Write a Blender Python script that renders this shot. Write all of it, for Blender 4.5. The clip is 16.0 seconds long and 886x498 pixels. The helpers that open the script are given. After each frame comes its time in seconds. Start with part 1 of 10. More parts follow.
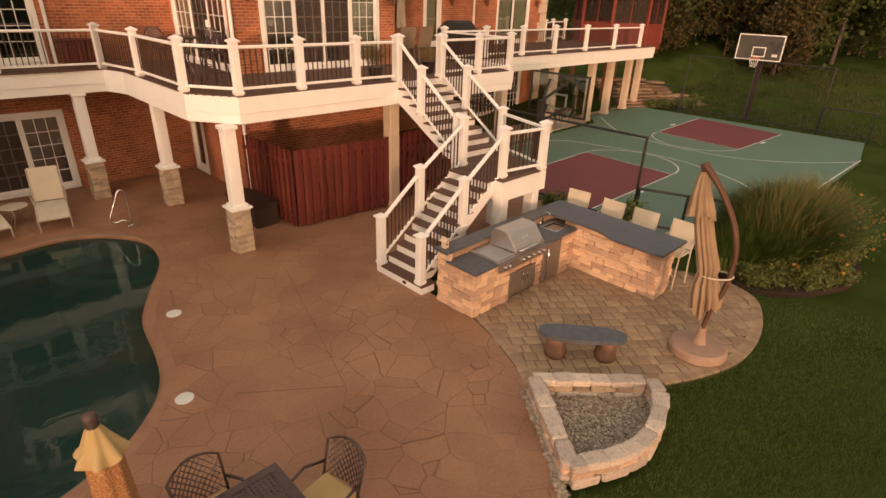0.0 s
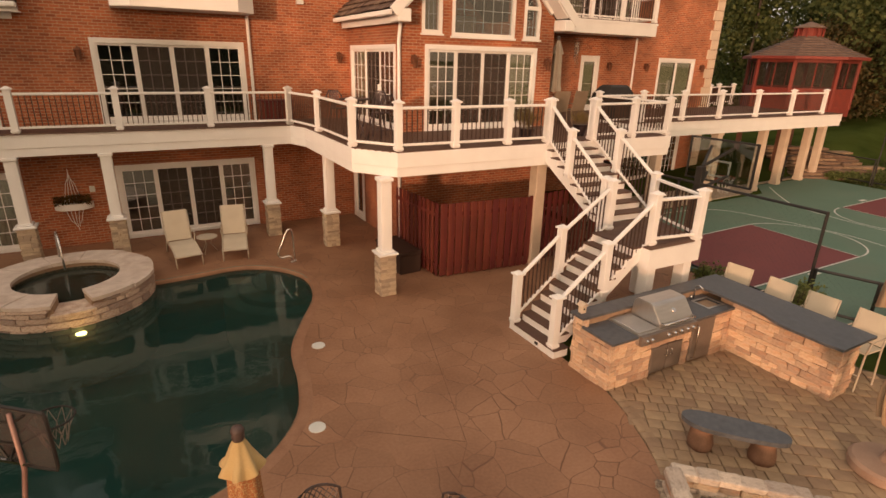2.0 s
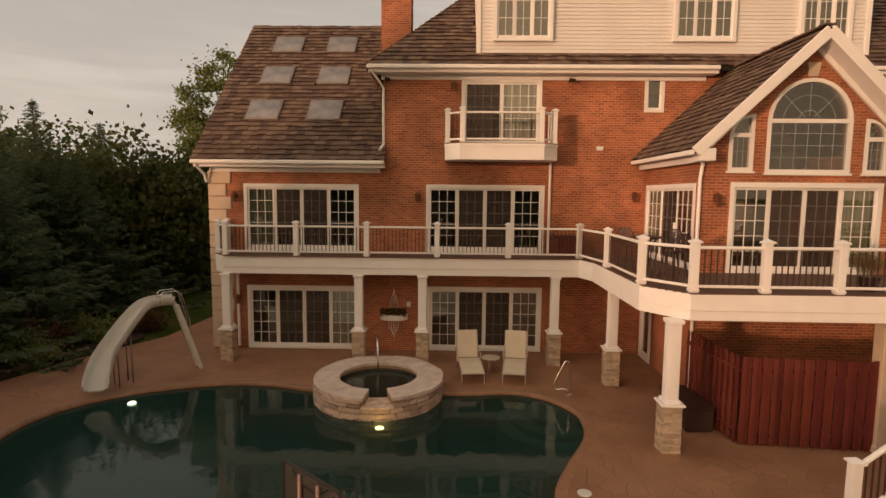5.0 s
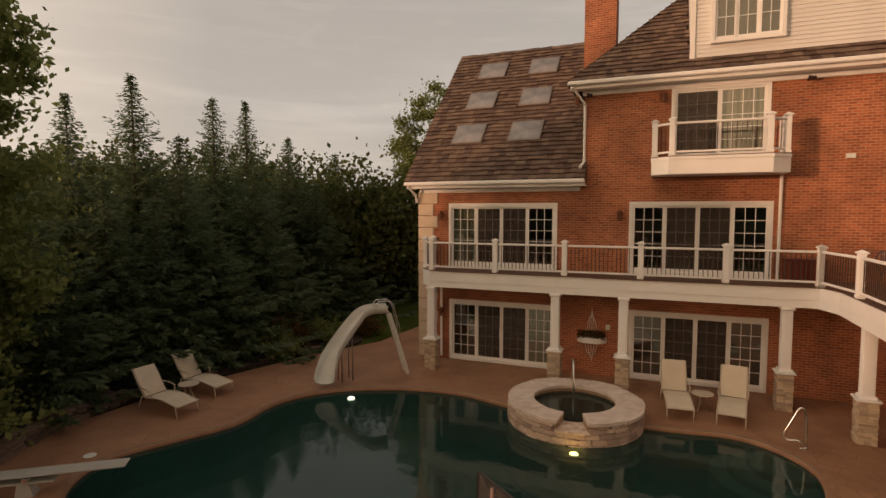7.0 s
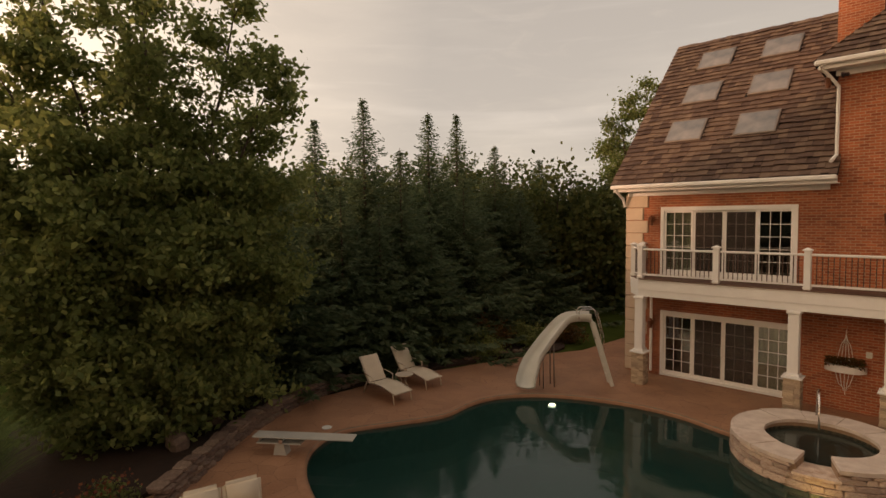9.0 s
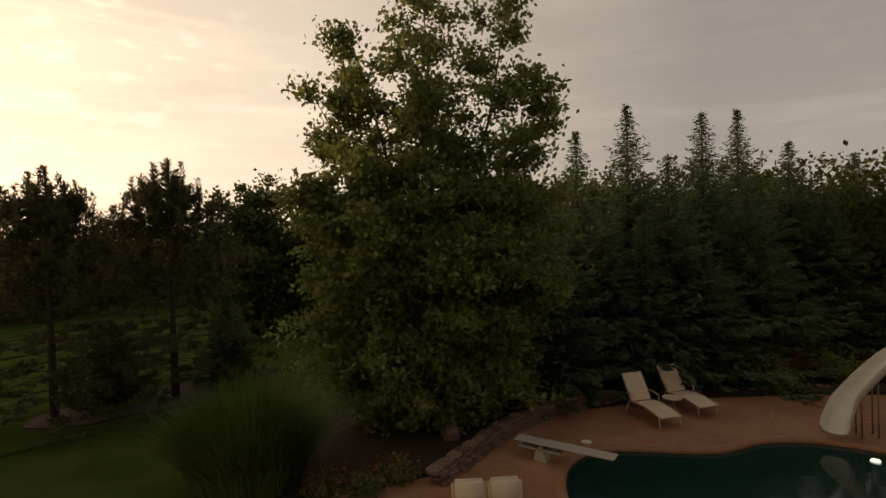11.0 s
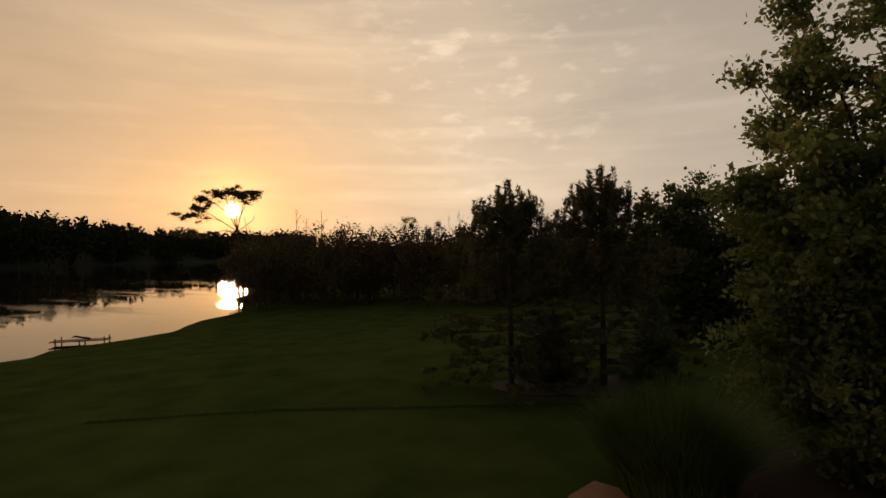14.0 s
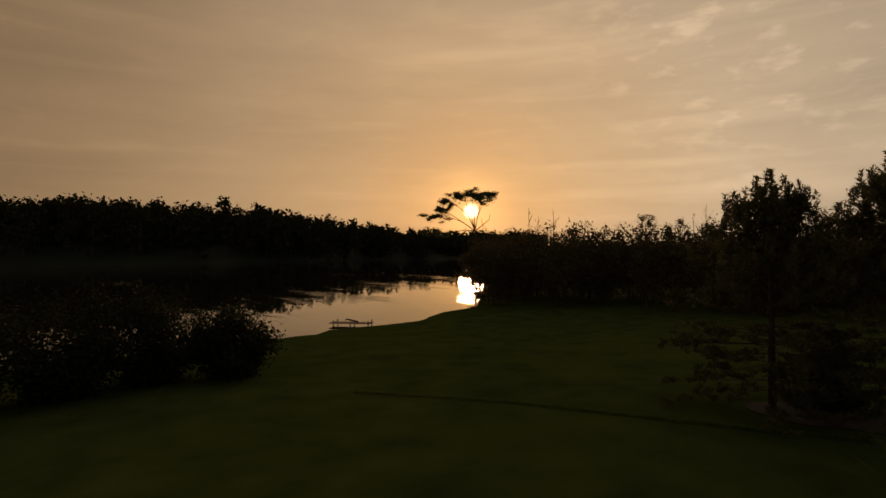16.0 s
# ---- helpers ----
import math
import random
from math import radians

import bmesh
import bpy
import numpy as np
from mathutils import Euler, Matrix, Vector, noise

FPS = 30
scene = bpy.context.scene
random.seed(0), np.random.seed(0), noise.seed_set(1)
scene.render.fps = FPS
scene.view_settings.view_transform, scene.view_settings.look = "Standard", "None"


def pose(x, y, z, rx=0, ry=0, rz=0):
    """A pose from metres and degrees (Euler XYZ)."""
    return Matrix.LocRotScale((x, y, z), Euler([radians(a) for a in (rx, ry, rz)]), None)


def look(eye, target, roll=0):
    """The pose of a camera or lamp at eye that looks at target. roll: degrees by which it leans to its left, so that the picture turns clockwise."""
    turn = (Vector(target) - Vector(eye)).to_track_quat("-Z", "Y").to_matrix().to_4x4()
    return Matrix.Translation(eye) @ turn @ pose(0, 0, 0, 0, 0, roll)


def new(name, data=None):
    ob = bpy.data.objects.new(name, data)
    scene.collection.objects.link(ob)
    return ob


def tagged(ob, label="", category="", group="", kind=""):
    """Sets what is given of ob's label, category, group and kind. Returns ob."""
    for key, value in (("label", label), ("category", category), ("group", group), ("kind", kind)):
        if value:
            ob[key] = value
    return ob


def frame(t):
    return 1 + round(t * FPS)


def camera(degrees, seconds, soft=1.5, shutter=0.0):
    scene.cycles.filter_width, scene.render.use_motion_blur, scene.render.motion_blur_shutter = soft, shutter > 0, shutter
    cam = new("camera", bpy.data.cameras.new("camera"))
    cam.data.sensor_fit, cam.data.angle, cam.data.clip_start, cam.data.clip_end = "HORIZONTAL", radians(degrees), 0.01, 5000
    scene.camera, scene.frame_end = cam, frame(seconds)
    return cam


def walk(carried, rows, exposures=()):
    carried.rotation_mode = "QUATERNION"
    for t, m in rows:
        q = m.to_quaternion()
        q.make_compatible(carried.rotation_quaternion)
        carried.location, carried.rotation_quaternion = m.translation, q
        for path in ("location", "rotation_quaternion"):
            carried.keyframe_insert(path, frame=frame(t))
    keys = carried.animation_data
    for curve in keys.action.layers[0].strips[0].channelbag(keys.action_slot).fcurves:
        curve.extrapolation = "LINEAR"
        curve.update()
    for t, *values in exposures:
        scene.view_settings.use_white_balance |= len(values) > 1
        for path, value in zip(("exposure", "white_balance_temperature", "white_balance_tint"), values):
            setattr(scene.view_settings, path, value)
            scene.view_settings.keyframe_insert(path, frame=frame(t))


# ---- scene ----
cam = camera(79.3, 16.0, shutter=0.08)
PATH = [
    (0, (0.0, 0.0, 5.15), (6.423, 6.380, 0.903), 2.03),
    (0.5, (0.0, 0.0, 5.15), (6.076, 6.723, 0.920), 1.89),
    (1, (0.0, 0.0, 5.15), (5.619, 7.186, 1.052), 1.70),
    (1.5, (0.0, 0.0, 5.15), (5.131, 7.677, 1.311), 1.53),
    (2, (0.0, 0.0, 5.15), (4.604, 8.227, 1.814), 1.42),
    (2.5, (0.0, 0.0, 5.15), (3.966, 8.735, 2.327), 1.33),
    (3, (0.0, 0.0, 5.15), (3.223, 9.192, 2.887), 1.13),
    (3.5, (0.0, 0.0, 5.15), (2.406, 9.561, 3.475), 0.97),
    (4, (0.0, 0.0, 5.15), (1.565, 9.808, 3.983), 0.80),
    (4.2, (0.0, 0.0, 5.15), (1.207, 9.860, 3.999), 0.77),
    (6.3, (0.0, 0.0, 5.15), (-2.524, 9.654, 4.493), 0.14),
    (6.5, (0.0, 0.0, 5.15), (-2.901, 9.547, 4.483), 0.06),
    (7, (0.0, 0.0, 5.15), (-3.763, 9.240, 4.472), 0.05),
    (7.5, (0.0, 0.0, 5.15), (-4.550, 8.879, 4.474), -0.11),
    (8, (0.0, 0.0, 5.15), (-5.322, 8.439, 4.475), -0.24),
    (8.5, (0.0, 0.0, 5.15), (-6.097, 7.900, 4.503), -0.32),
    (9, (0.0, 0.0, 5.15), (-6.898, 7.218, 4.587), -0.48),
    (9.2, (0.0, 0.0, 5.15), (-7.213, 6.911, 4.690), -0.62),
    (11.3, (0.0, 0.0, 5.15), (-9.671, 2.528, 4.877), -1.24),
    (11.5, (0.0, 0.0, 5.15), (-9.784, 2.054, 4.897), -1.14),
    (12, (0.0, 0.0, 5.15), (-9.962, 0.846, 4.931), -1.16),
    (12.5, (0.0, 0.0, 5.15), (-9.987, -0.480, 4.966), -1.23),
    (13, (0.0, 0.0, 5.15), (-9.842, -1.761, 4.990), -1.06),
    (13.5, (0.0, 0.0, 5.15), (-9.545, -2.981, 5.015), -0.93),
    (14, (0.0, 0.0, 5.15), (-9.084, -4.180, 5.042), -0.97),
    (14.5, (0.0, 0.0, 5.15), (-8.548, -5.189, 5.054), -0.88),
    (15, (0.0, 0.0, 5.15), (-7.968, -6.041, 5.068), -0.79),
    (15.5, (0.0, 0.0, 5.15), (-7.247, -6.890, 5.075), -0.80),
    (16, (0.0, 0.0, 5.15), (-6.541, -7.564, 5.082), -0.68),
]
EXPO = [(0.0, 0.58, 6650, 11), (1.5, 0.54, 6700, 11), (2.5, 0.46, 6800, 11), (3.5, 0.30, 6900, 12), (4.2, 0.22, 6900, 12), (6.3, 0.05, 6800, 11), (8.0, 0.10, 6900, 11), (9.0, 0.26, 6950, 11), (11.5, -0.72, 6850, 11), (12.5, -1.02, 6600, 10), (13.5, -1.24, 6550, 10), (14.5, -1.50, 6800, 10), (16.0, -1.86, 7500, 11)]
walk(cam, [(t, look(eye, target, roll)) for t, eye, target, roll in PATH], EXPO)

# ---- light ----
SUN_AZ, SUN_EL = 136.1, 3.6
SUN_DIR = Vector((-math.sin(radians(SUN_AZ)) * math.cos(radians(SUN_EL)), math.cos(radians(SUN_AZ)) * math.cos(radians(SUN_EL)), math.sin(radians(SUN_EL))))


def make_world():
    w = bpy.data.worlds.new("sunset_sky")
    scene.world = w
    w.use_nodes = True
    nt = w.node_tree
    nt.nodes.clear()
    N, L = nt.nodes.new, nt.links.new
    outp, bg = N("ShaderNodeOutputWorld"), N("ShaderNodeBackground")
    L(bg.outputs[0], outp.inputs[0])
    tc = N("ShaderNodeTexCoord")
    sky = N("ShaderNodeTexSky")
    sky.sky_type, sky.sun_disc = "NISHITA", False
    sky.sun_elevation, sky.sun_rotation = radians(SUN_EL), math.atan2(SUN_DIR.x, SUN_DIR.y)
    sky.air_density, sky.dust_density, sky.ozone_density = 1.0, 3.0, 1.0
    gain = N("ShaderNodeVectorMath"); gain.operation = "SCALE"; gain.inputs[3].default_value = 0.10
    L(sky.outputs[0], gain.inputs[0])
    # thin high cloud veil: grey-beige overhead, warm towards the sun
    sep = N("ShaderNodeSeparateXYZ"); L(tc.outputs["Generated"], sep.inputs[0])
    dot = N("ShaderNodeVectorMath"); dot.operation = "DOT_PRODUCT"; dot.inputs[1].default_value = SUN_DIR
    L(tc.outputs["Generated"], dot.inputs[0])
    glow = N("ShaderNodeValToRGB")
    L(dot.outputs["Value"], glow.inputs[0])
    cr = glow.color_ramp
    cr.elements[0].position, cr.elements[0].color = 0.0, (0.60, 0.54, 0.49, 1)
    cr.elements[1].position, cr.elements[1].color = 1.0, (2.50, 1.53, 0.82, 1)
    for p, c in ((0.30, (0.88, 0.76, 0.65, 1)), (0.55, (1.46, 1.22, 0.97, 1)), (0.75, (1.72, 1.40, 1.09, 1)), (0.90, (2.18, 1.70, 1.23, 1)), (0.975, (2.36, 1.65, 1.04, 1))):
        e = cr.elements.new(p); e.color = c
    # streaked clouds
    mp = N("ShaderNodeMapping"); L(tc.outputs["Generated"], mp.inputs[0]); mp.inputs["Scale"].default_value = (1.0, 1.0, 5.5)
    mp.inputs["Rotation"].default_value = (0.10, -0.06, 0.5)
    n1 = N("ShaderNodeTexNoise"); n1.inputs["Scale"].default_value = 2.3; n1.inputs["Detail"].default_value = 7; n1.inputs["Roughness"].default_value = 0.55
    L(mp.outputs[0], n1.inputs["Vector"])
    r1 = N("ShaderNodeValToRGB"); r1.color_ramp.elements[0].position = 0.42; r1.color_ramp.elements[1].position = 0.72
    r1.color_ramp.elements[0].color, r1.color_ramp.elements[1].color = (0.95, 0.95, 0.955, 1), (1.11, 1.105, 1.09, 1)
    L(n1.outputs[0], r1.inputs[0])
    mp2 = N("ShaderNodeMapping"); L(tc.outputs["Generated"], mp2.inputs[0]); mp2.inputs["Scale"].default_value = (1.0, 1.0, 3.2); mp2.inputs["Rotation"].default_value = (0.0, 0.12, 1.1)
    n2 = N("ShaderNodeTexNoise"); n2.inputs["Scale"].default_value = 7.5; n2.inputs["Detail"].default_value = 9; n2.inputs["Roughness"].default_value = 0.62
    n2.inputs["Distortion"].default_value = 0.8
    L(mp2.outputs[0], n2.inputs["Vector"])
    r2 = N("ShaderNodeValToRGB"); r2.color_ramp.elements[0].position = 0.55; r2.color_ramp.elements[1].position = 0.78
    r2.color_ramp.elements[0].color, r2.color_ramp.elements[1].color = (1, 1, 1, 1), (1.10, 1.09, 1.07, 1)
    L(n2.outputs[0], r2.inputs[0])
    wisp = N("ShaderNodeVectorMath"); wisp.operation = "MULTIPLY"
    L(r1.outputs[0], wisp.inputs[0]); L(r2.outputs[0], wisp.inputs[1])
    # thin level streaks of cloud
    mp4 = N("ShaderNodeMapping"); L(tc.outputs["Generated"], mp4.inputs[0]); mp4.inputs["Scale"].default_value, mp4.inputs["Rotation"].default_value = (1.0, 1.0, 13.0), (0.03, 0.05, 0)
    n4, r4 = N("ShaderNodeTexNoise"), N("ShaderNodeMapRange")
    n4.inputs["Scale"].default_value, n4.inputs["Detail"].default_value, n4.inputs["Roughness"].default_value, n4.inputs["Distortion"].default_value = 2.1, 4, 0.5, 0.35
    L(mp4.outputs[0], n4.inputs["Vector"]); L(n4.outputs[0], r4.inputs[0])
    r4.inputs["From Min"].default_value, r4.inputs["From Max"].default_value, r4.inputs["To Min"].default_value, r4.inputs["To Max"].default_value = 0.54, 0.70, 1.0, 1.13
    wisp3 = N("ShaderNodeVectorMath"); wisp3.operation = "SCALE"
    L(wisp.outputs[0], wisp3.inputs[0]); L(r4.outputs[0], wisp3.inputs[3])
    wisp = wisp3
    # a field of small puffs high beside the sun
    pd, pr = N("ShaderNodeVectorMath"), N("ShaderNodeMapRange")
    pd.operation = "DOT_PRODUCT"; pd.inputs[1].default_value = (-math.sin(radians(108)) * math.cos(radians(21)), math.cos(radians(108)) * math.cos(radians(21)), math.sin(radians(21)))
    L(tc.outputs["Generated"], pd.inputs[0]); L(pd.outputs["Value"], pr.inputs[0])
    pr.inputs["From Min"].default_value, pr.inputs["From Max"].default_value = 0.95, 0.995
    mp3 = N("ShaderNodeMapping"); L(tc.outputs["Generated"], mp3.inputs[0]); mp3.inputs["Scale"].default_value = (1.0, 1.0, 2.6)
    n3, r3 = N("ShaderNodeTexNoise"), N("ShaderNodeMapRange")
    n3.inputs["Scale"].default_value, n3.inputs["Detail"].default_value, n3.inputs["Roughness"].default_value = 17.0, 5, 0.5
    L(mp3.outputs[0], n3.inputs["Vector"]); L(n3.outputs[0], r3.inputs[0])
    r3.inputs["From Min"].default_value, r3.inputs["From Max"].default_value, r3.inputs["To Max"].default_value = 0.54, 0.72, 0.32
    pf, pa = N("ShaderNodeMath"), N("ShaderNodeMath")
    pf.operation, pa.operation = "MULTIPLY", "ADD"; pa.inputs[1].default_value = 1.0
    L(pr.outputs[0], pf.inputs[0]); L(r3.outputs[0], pf.inputs[1]); L(pf.outputs[0], pa.inputs[0])
    wisp2 = N("ShaderNodeVectorMath"); wisp2.operation = "SCALE"
    L(wisp.outputs[0], wisp2.inputs[0]); L(pa.outputs[0], wisp2.inputs[3])
    wisp = wisp2
    mul = N("ShaderNodeVectorMath"); mul.operation = "MULTIPLY"
    L(glow.outputs[0], mul.inputs[0]); L(wisp.outputs[0], mul.inputs[1])
    # the warm band thins out towards the zenith
    hz = N("ShaderNodeMapRange"); hz.inputs["From Min"].default_value, hz.inputs["From Max"].default_value = 0.02, 0.9
    hz.inputs["To Min"].default_value, hz.inputs["To Max"].default_value = 1.0, 0.62
    L(sep.outputs[2], hz.inputs[0])
    mul2 = N("ShaderNodeVectorMath"); mul2.operation = "SCALE"
    # the sky is darker and browner to the south, over the far shore
    sd, sr = N("ShaderNodeVectorMath"), N("ShaderNodeMapRange")
    sd.operation = "DOT_PRODUCT"; sd.inputs[1].default_value = (-math.sin(radians(205)), math.cos(radians(205)), 0.1)
    L(tc.outputs["Generated"], sd.inputs[0]); L(sd.outputs["Value"], sr.inputs[0])
    sr.interpolation_type = "SMOOTHSTEP"
    sr.inputs["From Min"].default_value, sr.inputs["From Max"].default_value = 0.25, 1.0
    south = N("ShaderNodeMix"); south.data_type = "RGBA"; south.inputs[6].default_value, south.inputs[7].default_value = (1, 1, 1, 1), (0.60, 0.48, 0.355, 1)
    L(sr.outputs[0], south.inputs["Factor"])
    mul3 = N("ShaderNodeVectorMath"); mul3.operation = "MULTIPLY"
    L(mul.outputs[0], mul3.inputs[0]); L(south.outputs[2], mul3.inputs[1])
    L(mul3.outputs[0], mul2.inputs[0]); L(hz.outputs[0], mul2.inputs[3])
    add = N("ShaderNodeMix"); add.data_type = "RGBA"; add.inputs["Factor"].default_value = 0.82
    L(gain.outputs[0], add.inputs[6]); L(mul2.outputs[0], add.inputs[7])
    # the disc of the sun, veiled by haze, drawn wide to mimic glare
    disc = N("ShaderNodeMapRange"); disc.inputs["From Min"].default_value, disc.inputs["From Max"].default_value = math.cos(radians(0.85)), math.cos(radians(0.50))
    L(dot.outputs["Value"], disc.inputs[0])
    halo = N("ShaderNodeMath"); halo.operation = "POWER"; halo.inputs[1].default_value = 640.0; halo.use_clamp = True
    pos = N("ShaderNodeMath"); pos.operation = "MAXIMUM"; pos.inputs[1].default_value = 0.0
    L(dot.outputs["Value"], pos.inputs[0]); L(pos.outputs[0], halo.inputs[0])
    hs = N("ShaderNodeVectorMath"); hs.operation = "SCALE"; hs.inputs[0].default_value = (1.9, 0.85, 0.22)
    L(halo.outputs[0], hs.inputs[3])
    ds = N("ShaderNodeVectorMath"); ds.operation = "SCALE"; ds.inputs[0].default_value = (13.0, 9.0, 4.6)
    L(disc.outputs[0], ds.inputs[3])
    s1 = N("ShaderNodeVectorMath"); s1.operation = "ADD"; L(add.outputs[2], s1.inputs[0]); L(hs.outputs[0], s1.inputs[1])
    s2 = N("ShaderNodeVectorMath"); s2.operation = "ADD"; L(s1.outputs[0], s2.inputs[0]); L(ds.outputs[0], s2.inputs[1])
    L(s2.outputs[0], bg.inputs[0])
    bg.inputs[1].default_value = 1.06


make_world()
sun_data = bpy.data.lights.new("sun", "SUN")
sun_data.energy, sun_data.angle, sun_data.color = 1.75, radians(3.0), (1.0, 0.57, 0.345)
sun_lamp = new("sun", sun_data)
sun_lamp.matrix_world = look((0, 0, 60), Vector((0, 0, 60)) - SUN_DIR)

# ---- materials ----
def nodes_of(name):
    m = bpy.data.materials.new(name)
    m.use_nodes = True
    nt = m.node_tree
    return m, nt, nt.nodes.new, nt.links.new, nt.nodes["Principled BSDF"]


def surf(name, a, b, rough=0.7, scale=6.0, fine=60.0, bump=0.25, dist=0.01, metal=0.0, piece=0.0, spec=0.5, stretch=(1, 1, 1), island=0.0, stain=None):
    """A surface of two tones mixed by large and fine noise, with a fine bump; piece/island vary it piece by piece."""
    m, nt, N, L, p = nodes_of(name)
    tc, mp = N("ShaderNodeTexCoord"), N("ShaderNodeMapping")
    L(tc.outputs["Object"], mp.inputs[0]); mp.inputs["Scale"].default_value = stretch
    n1, n2 = N("ShaderNodeTexNoise"), N("ShaderNodeTexNoise")
    n1.inputs["Scale"].default_value, n1.inputs["Detail"].default_value = scale, 6
    n2.inputs["Scale"].default_value, n2.inputs["Detail"].default_value = fine, 4
    L(mp.outputs[0], n1.inputs["Vector"]); L(mp.outputs[0], n2.inputs["Vector"])
    mixf = N("ShaderNodeMath"); mixf.operation = "MULTIPLY_ADD"; mixf.inputs[1].default_value = 0.45
    s = N("ShaderNodeMath"); s.operation = "MULTIPLY_ADD"; s.inputs[1].default_value, s.inputs[2].default_value = 0.9, -0.18
    L(n1.outputs[0], s.inputs[0]); L(n2.outputs[0], mixf.inputs[0]); L(s.outputs[0], mixf.inputs[2])
    cr = N("ShaderNodeValToRGB"); cr.color_ramp.elements[0].position, cr.color_ramp.elements[1].position = 0.25, 0.75
    cr.color_ramp.elements[0].color, cr.color_ramp.elements[1].color = (*a, 1), (*b, 1)
    L(mixf.outputs[0], cr.inputs[0])
    col = cr.outputs[0]
    if piece or island:
        if piece:
            r = N("ShaderNodeObjectInfo").outputs["Random"]
        else:
            r = N("ShaderNodeNewGeometry").outputs["Random Per Island"]
        k = piece or island
        hs, mr, mr2 = N("ShaderNodeHueSaturation"), N("ShaderNodeMapRange"), N("ShaderNodeMapRange")
        mr.inputs["To Min"].default_value, mr.inputs["To Max"].default_value = 1 - k, 1 + k
        mr2.inputs["To Min"].default_value, mr2.inputs["To Max"].default_value = 0.5 - 0.03 * k, 0.5 + 0.03 * k
        L(r, mr.inputs[0]); L(r, mr2.inputs[0]); L(mr.outputs[0], hs.inputs["Value"]); L(mr2.outputs[0], hs.inputs["Hue"]); L(col, hs.inputs["Color"])
        col = hs.outputs[0]
    if stain:
        n3, r3, mx = N("ShaderNodeTexNoise"), N("ShaderNodeMapRange"), N("ShaderNodeMix")
        n3.inputs["Scale"].default_value, n3.inputs["Detail"].default_value = stain[1], 5
        L(tc.outputs["Object"], n3.inputs["Vector"])
        r3.inputs["From Min"].default_value, r3.inputs["From Max"].default_value, r3.inputs["To Max"].default_value = 0.52, 0.72, stain[2]
        L(n3.outputs[0], r3.inputs[0])
        mx.data_type = "RGBA"; mx.inputs[7].default_value = (*stain[0], 1)
        L(r3.outputs[0], mx.inputs["Factor"]); L(col, mx.inputs[6])
        col = mx.outputs[2]
    L(col, p.inputs["Base Color"])
    rr = N("ShaderNodeMapRange"); rr.inputs["To Min"].default_value, rr.inputs["To Max"].default_value = max(rough - 0.12, 0.03), min(rough + 0.12, 1)
    L(n1.outputs[0], rr.inputs[0]); L(rr.outputs[0], p.inputs["Roughness"])
    p.inputs["Metallic"].default_value, p.inputs["Specular IOR Level"].default_value = metal, spec
    if bump:
        b_ = N("ShaderNodeBump"); b_.inputs["Strength"].default_value, b_.inputs["Distance"].default_value = bump, dist
        L(mixf.outputs[0], b_.inputs["Height"]); L(b_.outputs[0], p.inputs["Normal"])
    return m


def brick_mat(name, c1, c2, mortar, along="x"):
    m, nt, N, L, p = nodes_of(name)
    tc, sp, cb = N("ShaderNodeTexCoord"), N("ShaderNodeSeparateXYZ"), N("ShaderNodeCombineXYZ")
    L(tc.outputs["Object"], sp.inputs[0])
    L(sp.outputs[0 if along == "x" else 1], cb.inputs[0]); L(sp.outputs[2], cb.inputs[1])
    bt = N("ShaderNodeTexBrick")
    L(cb.outputs[0], bt.inputs["Vector"])
    bt.inputs["Scale"].default_value, bt.inputs["Mortar Size"].default_value, bt.inputs["Mortar Smooth"].default_value = 1.0, 0.010, 0.35
    bt.inputs["Brick Width"].default_value, bt.inputs["Row Height"].default_value = 0.215, 0.075
    bt.inputs["Color1"].default_value, bt.inputs["Color2"].default_value, bt.inputs["Mortar"].default_value = (*c1, 1), (*c2, 1), (*mortar, 1)
    n1 = N("ShaderNodeTexNoise"); n1.inputs["Scale"].default_value, n1.inputs["Detail"].default_value = 0.7, 8
    L(tc.outputs["Object"], n1.inputs["Vector"])
    hs, mr = N("ShaderNodeHueSaturation"), N("ShaderNodeMapRange")
    mr.inputs["To Min"].default_value, mr.inputs["To Max"].default_value = 0.62, 1.32
    mr.inputs["From Min"].default_value, mr.inputs["From Max"].default_value = 0.28, 0.72
    L(n1.outputs[0], mr.inputs[0]); L(mr.outputs[0], hs.inputs["Value"]); L(bt.outputs[0], hs.inputs["Color"])
    # pale bloom and dark weathering in drifts
    n2, r2, mx = N("ShaderNodeTexNoise"), N("ShaderNodeMapRange"), N("ShaderNodeMix")
    n2.inputs["Scale"].default_value, n2.inputs["Detail"].default_value, n2.inputs["Roughness"].default_value = 2.6, 9, 0.7
    L(tc.outputs["Object"], n2.inputs["Vector"]); L(n2.outputs[0], r2.inputs[0])
    r2.inputs["From Min"].default_value, r2.inputs["From Max"].default_value, r2.inputs["To Max"].default_value = 0.52, 0.75, 0.38
    mx.data_type = "RGBA"; mx.inputs[7].default_value = (0.17, 0.070, 0.044, 1)
    L(r2.outputs[0], mx.inputs["Factor"]); L(hs.outputs[0], mx.inputs[6])
    L(mx.outputs[2], p.inputs["Base Color"])
    p.inputs["Roughness"].default_value = 0.85
    b_ = N("ShaderNodeBump"); b_.inputs["Strength"].default_value, b_.inputs["Distance"].default_value, b_.invert = 0.6, 0.01, True
    L(bt.outputs["Fac"], b_.inputs["Height"]); L(b_.outputs[0], p.inputs["Normal"])
    return m


